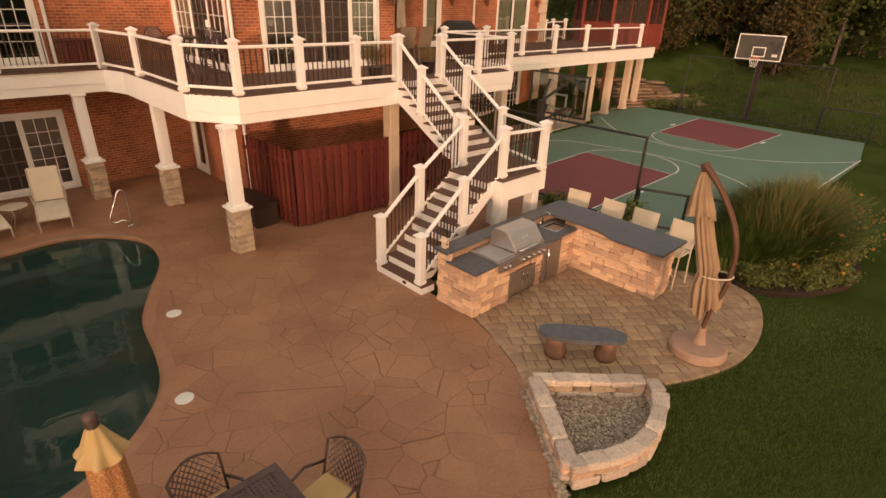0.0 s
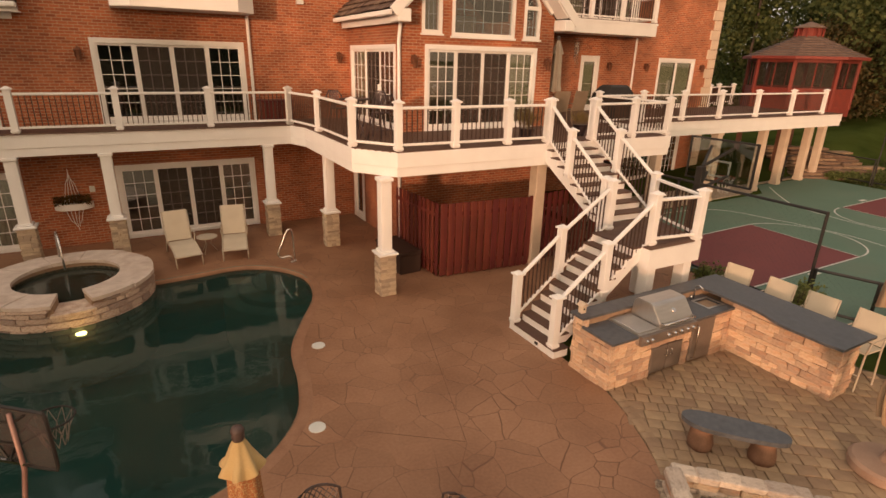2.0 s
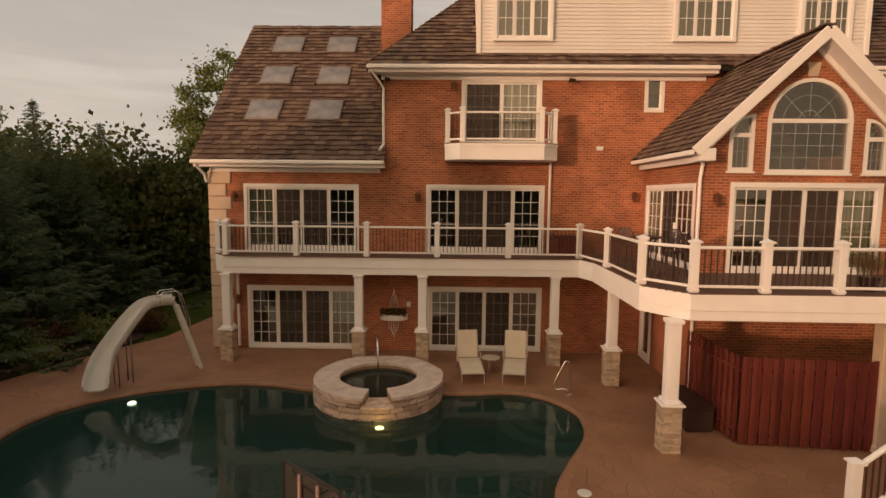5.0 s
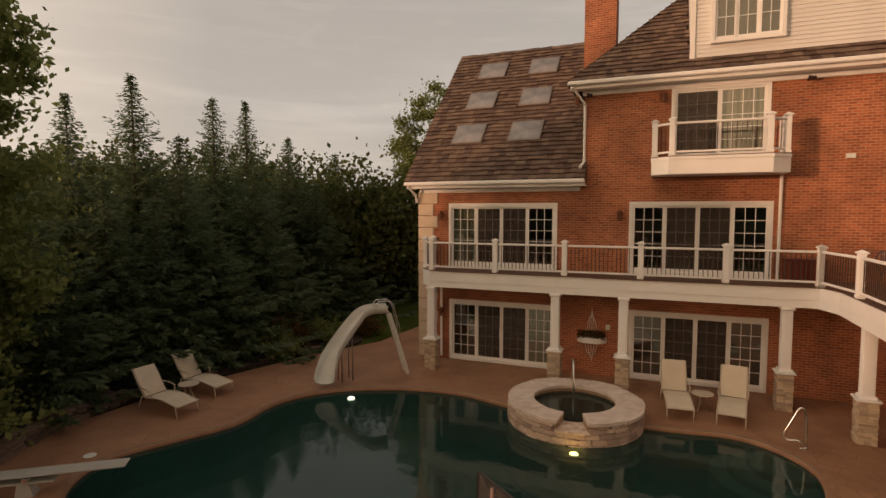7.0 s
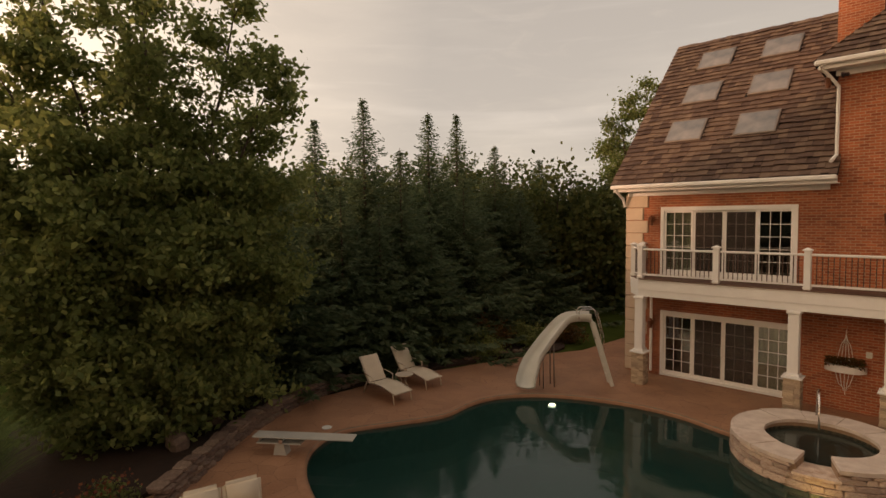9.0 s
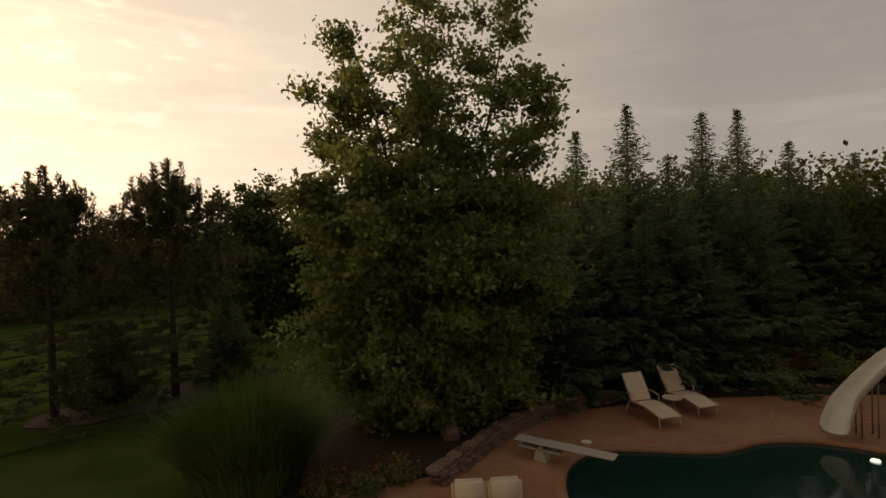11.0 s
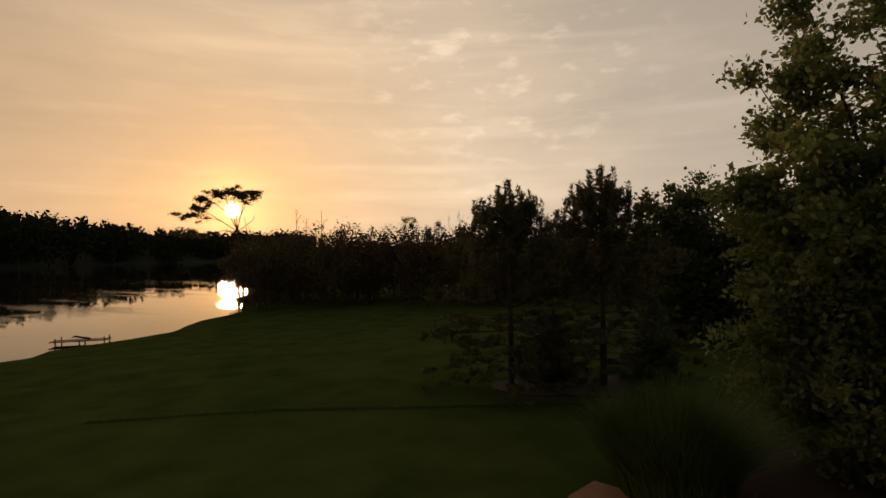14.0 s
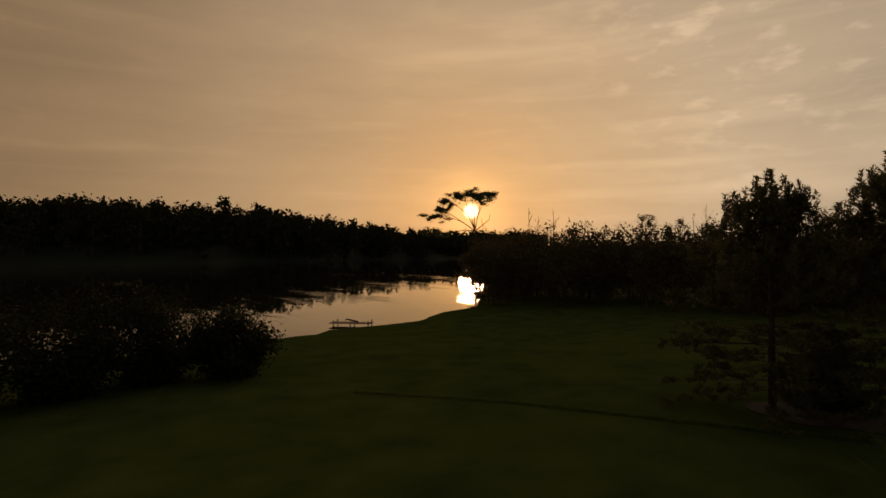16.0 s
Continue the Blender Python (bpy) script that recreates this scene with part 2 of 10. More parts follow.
def glass_mat(name, tint=(0.85, 0.88, 0.88), ior=1.5, rough=0.01, ripple=0.0, rscale=3.0, murk=None):
    m, nt, N, L, p = nodes_of(name)
    nt.nodes.remove(p)
    o = nt.nodes["Material Output"]
    fr, mx, tr, gl = N("ShaderNodeFresnel"), N("ShaderNodeMixShader"), N("ShaderNodeBsdfTransparent"), N("ShaderNodeBsdfGlossy")
    fr.inputs[0].default_value, tr.inputs[0].default_value, gl.inputs["Roughness"].default_value = ior, (*tint, 1), rough
    if ripple:
        L(fr.outputs[0], mx.inputs[0])
    else:
        # thin pane: the same gloss on both of its faces
        lw, pw, ma = N("ShaderNodeLayerWeight"), N("ShaderNodeMath"), N("ShaderNodeMath")
        lw.inputs[0].default_value = 0.5
        pw.operation, ma.operation = "POWER", "MULTIPLY_ADD"
        pw.inputs[1].default_value, ma.inputs[1].default_value, ma.inputs[2].default_value = 5.0, 0.84, 0.16
        L(lw.outputs["Facing"], pw.inputs[0]); L(pw.outputs[0], ma.inputs[0]); L(ma.outputs[0], mx.inputs[0])
    if murk:
        df, mm = N("ShaderNodeBsdfDiffuse"), N("ShaderNodeMixShader")
        df.inputs[0].default_value, mm.inputs[0].default_value = (*murk[:3], 1), murk[3]
        L(tr.outputs[0], mm.inputs[1]); L(df.outputs[0], mm.inputs[2]); L(mm.outputs[0], mx.inputs[1])
    else:
        L(tr.outputs[0], mx.inputs[1])
    L(gl.outputs[0], mx.inputs[2]); L(mx.outputs[0], o.inputs[0])
    if ripple:
        tc, n1, n2, ad, b_ = N("ShaderNodeTexCoord"), N("ShaderNodeTexNoise"), N("ShaderNodeTexNoise"), N("ShaderNodeMath"), N("ShaderNodeBump")
        n1.inputs["Scale"].default_value, n1.inputs["Detail"].default_value = rscale, 4
        n2.inputs["Scale"].default_value = rscale * 0.15
        L(tc.outputs["Object"], n1.inputs["Vector"]); L(tc.outputs["Object"], n2.inputs["Vector"])
        ad.operation = "MULTIPLY"; L(n1.outputs[0], ad.inputs[0]); L(n2.outputs[0], ad.inputs[1])
        b_.inputs["Strength"].default_value, b_.inputs["Distance"].default_value = ripple, 0.05
        L(ad.outputs[0], b_.inputs["Height"]); L(b_.outputs[0], gl.inputs["Normal"]); L(b_.outputs[0], fr.inputs["Normal"])
    return m


def leaf_mat(name, a, b, trans=0.25, spec=0.25):
    m, nt, N, L, p = nodes_of(name)
    g, cr = N("ShaderNodeNewGeometry"), N("ShaderNodeValToRGB")
    cr.color_ramp.elements[0].color, cr.color_ramp.elements[1].color = (*a, 1), (*b, 1)
    L(g.outputs["Random Per Island"], cr.inputs[0])
    L(cr.outputs[0], p.inputs["Base Color"])
    p.inputs["Roughness"].default_value, p.inputs["Specular IOR Level"].default_value = 0.6, spec
    o = nt.nodes["Material Output"]
    tl, mx = N("ShaderNodeBsdfTranslucent"), N("ShaderNodeMixShader")
    L(cr.outputs[0], tl.inputs[0]); mx.inputs[0].default_value = trans
    L(p.outputs[0], mx.inputs[1]); L(tl.outputs[0], mx.inputs[2]); L(mx.outputs[0], o.inputs[0])
    return m


def glow_mat(name, col, power):
    m, nt, N, L, p = nodes_of(name)
    p.inputs["Base Color"].default_value = (*col, 1)
    p.inputs["Emission Color"].default_value, p.inputs["Emission Strength"].default_value = (*col, 1), power
    return m


def stamped_mat(name):
    """Stamped concrete: flagstone joints pressed into one slab, mottled brown stain."""
    m, nt, N, L, p = nodes_of(name)
    tc = N("ShaderNodeTexCoord")
    wob, wa = N("ShaderNodeTexNoise"), N("ShaderNodeVectorMath")
    wob.inputs["Scale"].default_value = 1.6
    L(tc.outputs["Object"], wob.inputs["Vector"])
    sc = N("ShaderNodeVectorMath"); sc.operation = "SCALE"; sc.inputs[3].default_value = 0.20
    L(wob.outputs["Color"], sc.inputs[0]); L(tc.outputs["Object"], wa.inputs[0]); L(sc.outputs[0], wa.inputs[1])
    vo = N("ShaderNodeTexVoronoi"); vo.feature = "DISTANCE_TO_EDGE"; vo.inputs["Scale"].default_value = 2.1
    vc = N("ShaderNodeTexVoronoi"); vc.inputs["Scale"].default_value = 2.1
    fl = N("ShaderNodeVectorMath"); fl.operation = "MULTIPLY"; fl.inputs[1].default_value = (1, 1, 0)
    L(wa.outputs[0], fl.inputs[0]); L(fl.outputs[0], vo.inputs["Vector"]); L(fl.outputs[0], vc.inputs["Vector"])
    jt = N("ShaderNodeMapRange"); jt.inputs["From Max"].default_value = 0.013
    L(vo.outputs["Distance"], jt.inputs[0])
    # joints fade in places, where the stamp pressed less
    fd, fr = N("ShaderNodeTexNoise"), N("ShaderNodeMapRange")
    fd.inputs["Scale"].default_value = 0.55
    L(tc.outputs["Object"], fd.inputs["Vector"])
    fr.inputs["From Min"].default_value, fr.inputs["From Max"].default_value = 0.46, 0.66
    L(fd.outputs[0], fr.inputs[0])
    mxj = N("ShaderNodeMath"); mxj.operation = "MAXIMUM"; L(jt.outputs[0], mxj.inputs[0]); L(fr.outputs[0], mxj.inputs[1])
    n1, n2 = N("ShaderNodeTexNoise"), N("ShaderNodeTexNoise")
    n1.inputs["Scale"].default_value, n1.inputs["Detail"].default_value = 0.8, 8
    n2.inputs["Scale"].default_value, n2.inputs["Detail"].default_value = 22, 6
    L(tc.outputs["Object"], n1.inputs["Vector"]); L(tc.outputs["Object"], n2.inputs["Vector"])
    av = N("ShaderNodeMath"); av.operation = "MULTIPLY_ADD"; av.inputs[1].default_value = 0.35
    L(n2.outputs[0], av.inputs[0])
    sh = N("ShaderNodeMath"); sh.operation = "MULTIPLY"; sh.inputs[1].default_value = 0.75; L(n1.outputs[0], sh.inputs[0]); L(sh.outputs[0], av.inputs[2])
    cr = N("ShaderNodeValToRGB"); cr.color_ramp.elements[0].position, cr.color_ramp.elements[1].position = 0.32, 0.78
    cr.color_ramp.elements[0].color, cr.color_ramp.elements[1].color = (0.23, 0.113, 0.064, 1), (0.415, 0.228, 0.136, 1)
    L(av.outputs[0], cr.inputs[0])
    hs, mr = N("ShaderNodeHueSaturation"), N("ShaderNodeMapRange")
    mr.inputs["To Min"].default_value, mr.inputs["To Max"].default_value = 0.9, 1.1
    L(vc.outputs["Color"], mr.inputs[0]); L(mr.outputs[0], hs.inputs["Value"]); L(cr.outputs[0], hs.inputs["Color"])
    mj = N("ShaderNodeMix"); mj.data_type = "RGBA"; mj.inputs[6].default_value = (0.155, 0.076, 0.046, 1)
    L(mxj.outputs[0], mj.inputs["Factor"]); L(hs.outputs[0], mj.inputs[7])
    L(mj.outputs[2], p.inputs["Base Color"])
    rr = N("ShaderNodeMapRange"); rr.inputs["To Min"].default_value, rr.inputs["To Max"].default_value = 0.42, 0.72
    L(n1.outputs[0], rr.inputs[0]); L(rr.outputs[0], p.inputs["Roughness"])
    p.inputs["Specular IOR Level"].default_value = 0.35
    hh = N("ShaderNodeMath"); hh.operation = "MULTIPLY_ADD"; hh.inputs[1].default_value = 0.25
    L(n2.outputs[0], hh.inputs[0]); L(mxj.outputs[0], hh.inputs[2])
    b_ = N("ShaderNodeBump"); b_.inputs["Strength"].default_value, b_.inputs["Distance"].default_value = 0.5, 0.012
    L(hh.outputs[0], b_.inputs["Height"]); L(b_.outputs[0], p.inputs["Normal"])
    return m


BRICK = brick_mat("red_brick", (0.47, 0.142, 0.060), (0.29, 0.080, 0.036), (0.47, 0.285, 0.185))
BRICK_SIDE = brick_mat("red_brick_side", (0.47, 0.142, 0.060), (0.29, 0.080, 0.036), (0.47, 0.285, 0.185), "y")
WHITE = surf("white_paint", (0.82, 0.80, 0.79), (0.88, 0.87, 0.86), 0.5, 2.0, 40, 0.05, 0.003)
CREAM = surf("cream_limestone", (0.55, 0.43, 0.33), (0.66, 0.54, 0.42), 0.8, 3, 50, 0.2)
SIDING = surf("white_siding", (0.72, 0.70, 0.68), (0.80, 0.78, 0.76), 0.55, 1.0, 30, 0.05)
SHAKE = surf("cedar_shake", (0.088, 0.053, 0.040), (0.195, 0.132, 0.102), 0.9, 3.5, 45, 0.4, 0.008, piece=0.42)
SHAKE_STUFF = surf("cedar_shake_field", (0.088, 0.053, 0.040), (0.195, 0.132, 0.102), 0.9, 3.5, 45, 0.4, 0.008, island=0.42)
ROOFBED = surf("dark_roof_felt", (0.012, 0.009, 0.008), (0.02, 0.015, 0.012), 0.95, 2, 30, 0.0)
DECKWOOD = surf("brown_deck_board", (0.095, 0.050, 0.036), (0.145, 0.080, 0.056), 0.7, 4, 70, 0.3, 0.004, piece=0.15, stretch=(0.2, 3, 1))
BALUSTER = surf("dark_metal", (0.06, 0.034, 0.024), (0.10, 0.058, 0.042), 0.5, 5, 50, 0.05, metal=0.3)
LEDGE = surf("buff_ledge_stone", (0.37, 0.285, 0.20), (0.60, 0.485, 0.37), 0.85, 9, 60, 0.6, 0.012, piece=0.3)
FIELD = surf("tan_field_stone", (0.48, 0.30, 0.195), (0.72, 0.55, 0.41), 0.85, 5, 55, 0.45, 0.010, piece=0.30, stain=((0.58, 0.24, 0.10), 1.3, 0.5))
SPACAP = surf("pale_coping_stone", (0.52, 0.42, 0.36), (0.74, 0.64, 0.56), 0.8, 4, 45, 0.5, 0.010, stain=((0.40, 0.27, 0.20), 3, 0.45))
SPASTONE = surf("mixed_spa_stone", (0.36, 0.245, 0.185), (0.66, 0.54, 0.46), 0.85, 7, 55, 0.7, 0.012, piece=0.30, stain=((0.36, 0.15, 0.08), 4, 0.5))
LIME = surf("pale_wall_stone", (0.46, 0.37, 0.30), (0.66, 0.56, 0.48), 0.88, 6, 50, 0.7, 0.015, piece=0.2, stain=((0.20, 0.15, 0.11), 5, 0.5))
MORTAR = surf("stone_joint", (0.27, 0.175, 0.115), (0.40, 0.27, 0.18), 0.95, 8, 60, 0.4)
ROCKWALL = surf("brown_wall_rock", (0.11, 0.072, 0.055), (0.25, 0.17, 0.13), 0.9, 5, 40, 0.8, 0.02, piece=0.35)
FLAG = surf("tan_flagstone", (0.16, 0.098, 0.064), (0.33, 0.225, 0.15), 0.9, 5, 40, 0.7, 0.015, piece=0.3)
BOULDER = surf("russet_boulder", (0.17, 0.085, 0.05), (0.30, 0.165, 0.105), 0.85, 5, 45, 0.6, 0.015)
STAMPED = stamped_mat("stamped_concrete")
MORTAR_DK = surf("dirty_joint", (0.17, 0.085, 0.050), (0.25, 0.130, 0.080), 0.95, 8, 60, 0.2)
COPING = surf("coping_concrete", (0.26, 0.128, 0.073), (0.385, 0.210, 0.125), 0.6, 4, 50, 0.3)
PAVER = surf("tan_paver", (0.26, 0.172, 0.105), (0.42, 0.295, 0.19), 0.85, 4, 70, 0.4, 0.006, piece=0.18)
PAVER_STUFF = surf("tan_paver_field", (0.26, 0.172, 0.105), (0.42, 0.295, 0.19), 0.85, 4, 70, 0.4, 0.006, island=0.18)
SAND = surf("joint_sand", (0.10, 0.075, 0.045), (0.17, 0.125, 0.08), 0.95, 6, 90, 0.3)
GRANITE = surf("dark_blue_granite", (0.055, 0.06, 0.07), (0.12, 0.125, 0.14), 0.42, 10, 160, 0.08, 0.002)
STEEL = surf("brushed_steel", (0.50, 0.48, 0.46), (0.62, 0.60, 0.58), 0.38, 3, 120, 0.06, 0.001, metal=0.9, stretch=(1, 12, 1))
STEEL_DK = surf("dull_steel", (0.20, 0.165, 0.145), (0.30, 0.25, 0.22), 0.45, 3, 80, 0.06, 0.001, metal=0.6)
CHROME = surf("polished_metal", (0.70, 0.68, 0.66), (0.78, 0.76, 0.74), 0.16, 3, 30, 0.0, metal=1.0)
BLACK = surf("black_paint", (0.012, 0.011, 0.011), (0.03, 0.027, 0.025), 0.5, 5, 60, 0.1)
IRON = surf("bronze_iron", (0.035, 0.025, 0.028), (0.075, 0.055, 0.06), 0.45, 8, 60, 0.15, 0.003, metal=0.5)
COPPER = surf("aged_copper", (0.14, 0.055, 0.030), (0.24, 0.10, 0.055), 0.5, 8, 60, 0.15, 0.003, metal=0.5)
REDWOOD = surf("red_stained_board", (0.075, 0.012, 0.009), (0.175, 0.026, 0.017), 0.7, 3, 40, 0.4, 0.006, piece=0.3, stretch=(6, 6, 0.5))
REDPAINT = surf("red_stained_timber", (0.15, 0.024, 0.017), (0.24, 0.042, 0.027), 0.7, 3, 40, 0.3)
COURT = surf("green_court_paint", (0.105, 0.185, 0.135), (0.145, 0.235, 0.175), 0.75, 0.8, 90, 0.15, 0.002, stain=((0.16, 0.20, 0.15), 0.5, 0.5))
KEYRED = surf("maroon_court_paint", (0.17, 0.04, 0.045), (0.22, 0.06, 0.062), 0.75, 0.8, 90, 0.15, 0.002)
LINE = surf("white_line_paint", (0.66, 0.66, 0.62), (0.78, 0.78, 0.74), 0.7, 3, 60, 0.0)
LAWN = surf("mown_grass", (0.031, 0.048, 0.011), (0.070, 0.094, 0.025), 0.95, 0.6, 45, 0.9, 0.03, spec=0.0, stain=((0.078, 0.090, 0.026), 0.25, 0.5))
MULCH = surf("brown_mulch", (0.022, 0.012, 0.008), (0.05, 0.026, 0.017), 0.95, 6, 50, 0.9, 0.02)
POOLSHELL = surf("dark_pool_plaster", (0.060, 0.160, 0.140), (0.090, 0.220, 0.190), 0.8, 0.7, 20, 0.1)
STEPSHELL = surf("pale_step_plaster", (0.30, 0.33, 0.27), (0.42, 0.44, 0.37), 0.8, 3, 30, 0.1)
WATER = glass_mat("pool_water", (0.50, 0.76, 0.72), 1.42, 0.02, 0.20, 2.4, (0.016, 0.050, 0.044, 0.62))
SPAWATER = glass_mat("spa_water", (0.60, 0.70, 0.66), 1.33, 0.03, 0.22, 5.0, (0.045, 0.062, 0.050, 0.50))


def lake_mat(name):
    """Still dark water; bands of fine ripples lie across it."""
    m, nt, N, L, p = nodes_of(name)
    tc, mp, n1, n2, n3, r1, mu, ad, b_ = N("ShaderNodeTexCoord"), N("ShaderNodeMapping"), N("ShaderNodeTexNoise"), N("ShaderNodeTexNoise"), N("ShaderNodeTexNoise"), N("ShaderNodeMapRange"), N("ShaderNodeMath"), N("ShaderNodeMath"), N("ShaderNodeBump")
    L(tc.outputs["Object"], mp.inputs[0]); mp.inputs["Rotation"].default_value, mp.inputs["Scale"].default_value = (0, 0, radians(-62)), (1.0, 0.16, 1.0)
    n1.inputs["Scale"].default_value, n1.inputs["Detail"].default_value, n1.inputs["Roughness"].default_value = 0.16, 9, 0.72
    n2.inputs["Scale"].default_value, n2.inputs["Detail"].default_value = 3.2, 3
    n3.inputs["Scale"].default_value, n3.inputs["Detail"].default_value = 0.35, 2
    L(mp.outputs[0], n1.inputs["Vector"]); L(tc.outputs["Object"], n2.inputs["Vector"]); L(tc.outputs["Object"], n3.inputs["Vector"])
    r1.inputs["From Min"].default_value, r1.inputs["From Max"].default_value, r1.inputs["To Min"].default_value = 0.52, 0.68, 0.04
    L(n1.outputs[0], r1.inputs[0])
    mu.operation = "MULTIPLY"; L(r1.outputs[0], mu.inputs[0]); L(n2.outputs[0], mu.inputs[1])
    ad.operation = "MULTIPLY_ADD"; ad.inputs[1].default_value = 0.35
    L(n3.outputs[0], ad.inputs[0]); L(mu.outputs[0], ad.inputs[2])
    b_.inputs["Strength"].default_value, b_.inputs["Distance"].default_value = 0.30, 0.030
    L(ad.outputs[0], b_.inputs["Height"])
    p.inputs["Base Color"].default_value = (0.012, 0.010, 0.007, 1)
    ro = N("ShaderNodeMapRange"); L(r1.outputs[0], ro.inputs[0]); ro.inputs["To Min"].default_value, ro.inputs["To Max"].default_value = 0.02, 0.15
    L(ro.outputs[0], p.inputs["Roughness"]); p.inputs["IOR"].default_value = 1.33
    L(b_.outputs[0], p.inputs["Normal"])
    return m


LAKE = lake_mat("lake_water")
GLASS = glass_mat("window_glass", (0.75, 0.78, 0.78))
COURTGLASS = glass_mat("clear_board", (0.80, 0.85, 0.85))
# sky reflection is put into the pane colour as bluish and pinkish tones
SKYGLASS = surf("sky_tinted_pane", (0.11, 0.125, 0.145), (0.34, 0.32, 0.315), 0.06, 0.55, 2.5, 0.0, spec=0.8)


def veil_mat(name, col, share):
    m, nt, N, L, p = nodes_of(name)
    p.inputs["Base Color"].default_value, p.inputs["Roughness"].default_value = (*col, 1), 0.8
    p.inputs["Alpha"].default_value = share
    return m


def spotted_mat(name):
    """Orange cloth printed with a pale net round darker patches."""
    m, nt, N, L, p = nodes_of(name)
    tc, vo, cr = N("ShaderNodeTexCoord"), N("ShaderNodeTexVoronoi"), N("ShaderNodeValToRGB")
    vo.feature = "DISTANCE_TO_EDGE"; vo.inputs["Scale"].default_value = 30
    L(tc.outputs["Object"], vo.inputs["Vector"]); L(vo.outputs["Distance"], cr.inputs[0])
    e = cr.color_ramp.elements
    e[0].position, e[0].color = 0.05, (0.50, 0.30, 0.14, 1)
    e[1].position, e[1].color = 0.22, (0.40, 0.15, 0.055, 1)
    k = e.new(0.11); k.color = (0.22, 0.075, 0.03, 1)
    L(cr.outputs[0], p.inputs["Base Color"]); p.inputs["Roughness"].default_value = 0.9
    return m


SCREEN = veil_mat("insect_screen", (0.075, 0.055, 0.045), 0.42)
TINTED = veil_mat("smoky_board", (0.10, 0.075, 0.07), 0.36)
SPOTTED = spotted_mat("spotted_umbrella_canvas")
CURTAIN = surf("pale_curtain", (0.38, 0.38, 0.26), (0.52, 0.50, 0.36), 0.9, 3, 40, 0.1)
ROOMDARK = surf("dim_room_wall", (0.30, 0.26, 0.20), (0.42, 0.37, 0.29), 0.9, 1, 20, 0.0)
SLING = surf("cream_sling_fabric", (0.56, 0.48, 0.37), (0.66, 0.58, 0.46), 0.85, 3, 220, 0.2, 0.002)
TANFRAME = surf("tan_frame_enamel", (0.50, 0.42, 0.33), (0.60, 0.52, 0.42), 0.45, 5, 60, 0.0)
CANVAS = surf("tan_umbrella_canvas", (0.28, 0.18, 0.11), (0.39, 0.27, 0.17), 0.9, 3, 120, 0.2, 0.003)
CANVAS_Y = surf("yellow_umbrella_canvas", (0.45, 0.315, 0.135), (0.56, 0.41, 0.205), 0.9, 3, 120, 0.2, 0.003)
TIMBER = surf("brown_bent_wood", (0.085, 0.038, 0.022), (0.15, 0.07, 0.04), 0.6, 4, 60, 0.2)
CONC = surf("grey_beige_concrete", (0.36, 0.29, 0.22), (0.48, 0.40, 0.31), 0.85, 4, 70, 0.3)
PLASTICW = surf("white_plastic", (0.66, 0.66, 0.63), (0.76, 0.76, 0.73), 0.4, 2, 40, 0.03, 0.002)
SLIDEW = surf("weathered_white_slide", (0.52, 0.52, 0.47), (0.64, 0.63, 0.58), 0.45, 2, 40, 0.05, 0.003)
BOARDW = surf("grey_white_board", (0.34, 0.33, 0.30), (0.46, 0.45, 0.41), 0.6, 2, 60, 0.1, 0.003)
BARK = surf("grey_brown_bark", (0.055, 0.040, 0.030), (0.12, 0.085, 0.065), 0.95, 4, 30, 1.0, 0.03, stretch=(4, 4, 0.6))
UBASE = surf("rosy_cast_concrete", (0.29, 0.185, 0.135), (0.40, 0.27, 0.20), 0.85, 4, 70, 0.3)
DULLSLING = surf("dull_tan_fabric", (0.20, 0.145, 0.10), (0.29, 0.215, 0.155), 0.9, 3, 120, 0.2, 0.002)
GREYCANVAS = surf("greyed_umbrella_canvas", (0.30, 0.265, 0.215), (0.40, 0.36, 0.30), 0.9, 3, 120, 0.2, 0.003)
CASTIRON = surf("brown_cast_metal", (0.060, 0.042, 0.040), (0.125, 0.090, 0.085), 0.38, 8, 60, 0.15, 0.003, metal=0.35)
GRAVEL = surf("grey_gravel", (0.24, 0.19, 0.145), (0.46, 0.385, 0.30), 0.85, 12, 80, 0.4, 0.01, island=0.35)
LEAF = leaf_mat("broad_leaf", (0.130, 0.172, 0.056), (0.29, 0.32, 0.115), trans=0.60)
SPRUCE = leaf_mat("spruce_needle", (0.070, 0.112, 0.060), (0.165, 0.21, 0.115), trans=0.48)
PINE = leaf_mat("pine_needle", (0.06, 0.068, 0.028), (0.15, 0.135, 0.06), trans=0.35)
WOODS = leaf_mat("wood_leaf", (0.062, 0.088, 0.030), (0.155, 0.17, 0.058), trans=0.5)
WOODBROWN = leaf_mat("browning_leaf", (0.045, 0.050, 0.019), (0.125, 0.080, 0.030), trans=0.32)
AUTUMN = leaf_mat("turning_leaf", (0.045, 0.050, 0.012), (0.17, 0.075, 0.022))
# backlit darkness is put into this leaf colour and its low translucency
BUSH = leaf_mat("backlit_bush_leaf", (0.018, 0.024, 0.009), (0.045, 0.050, 0.018), trans=0.15, spec=0.04)
# shade is put into this leaf colour, so the far hill reads nearly black
FARLEAF = leaf_mat("shaded_far_leaf", (0.024, 0.030, 0.014), (0.058, 0.058, 0.024), trans=0.15, spec=0.0)
MEADOW = leaf_mat("rough_meadow_blade", (0.052, 0.066, 0.021), (0.115, 0.110, 0.040), trans=0.3)
TURF = leaf_mat("turf_blade", (0.055, 0.098, 0.020), (0.15, 0.20, 0.05), trans=0.35)
REED = leaf_mat("tall_grass_blade", (0.050, 0.090, 0.018), (0.14, 0.19, 0.05))
DRYREED = leaf_mat("tan_grass_plume", (0.13, 0.105, 0.04), (0.30, 0.21, 0.09))
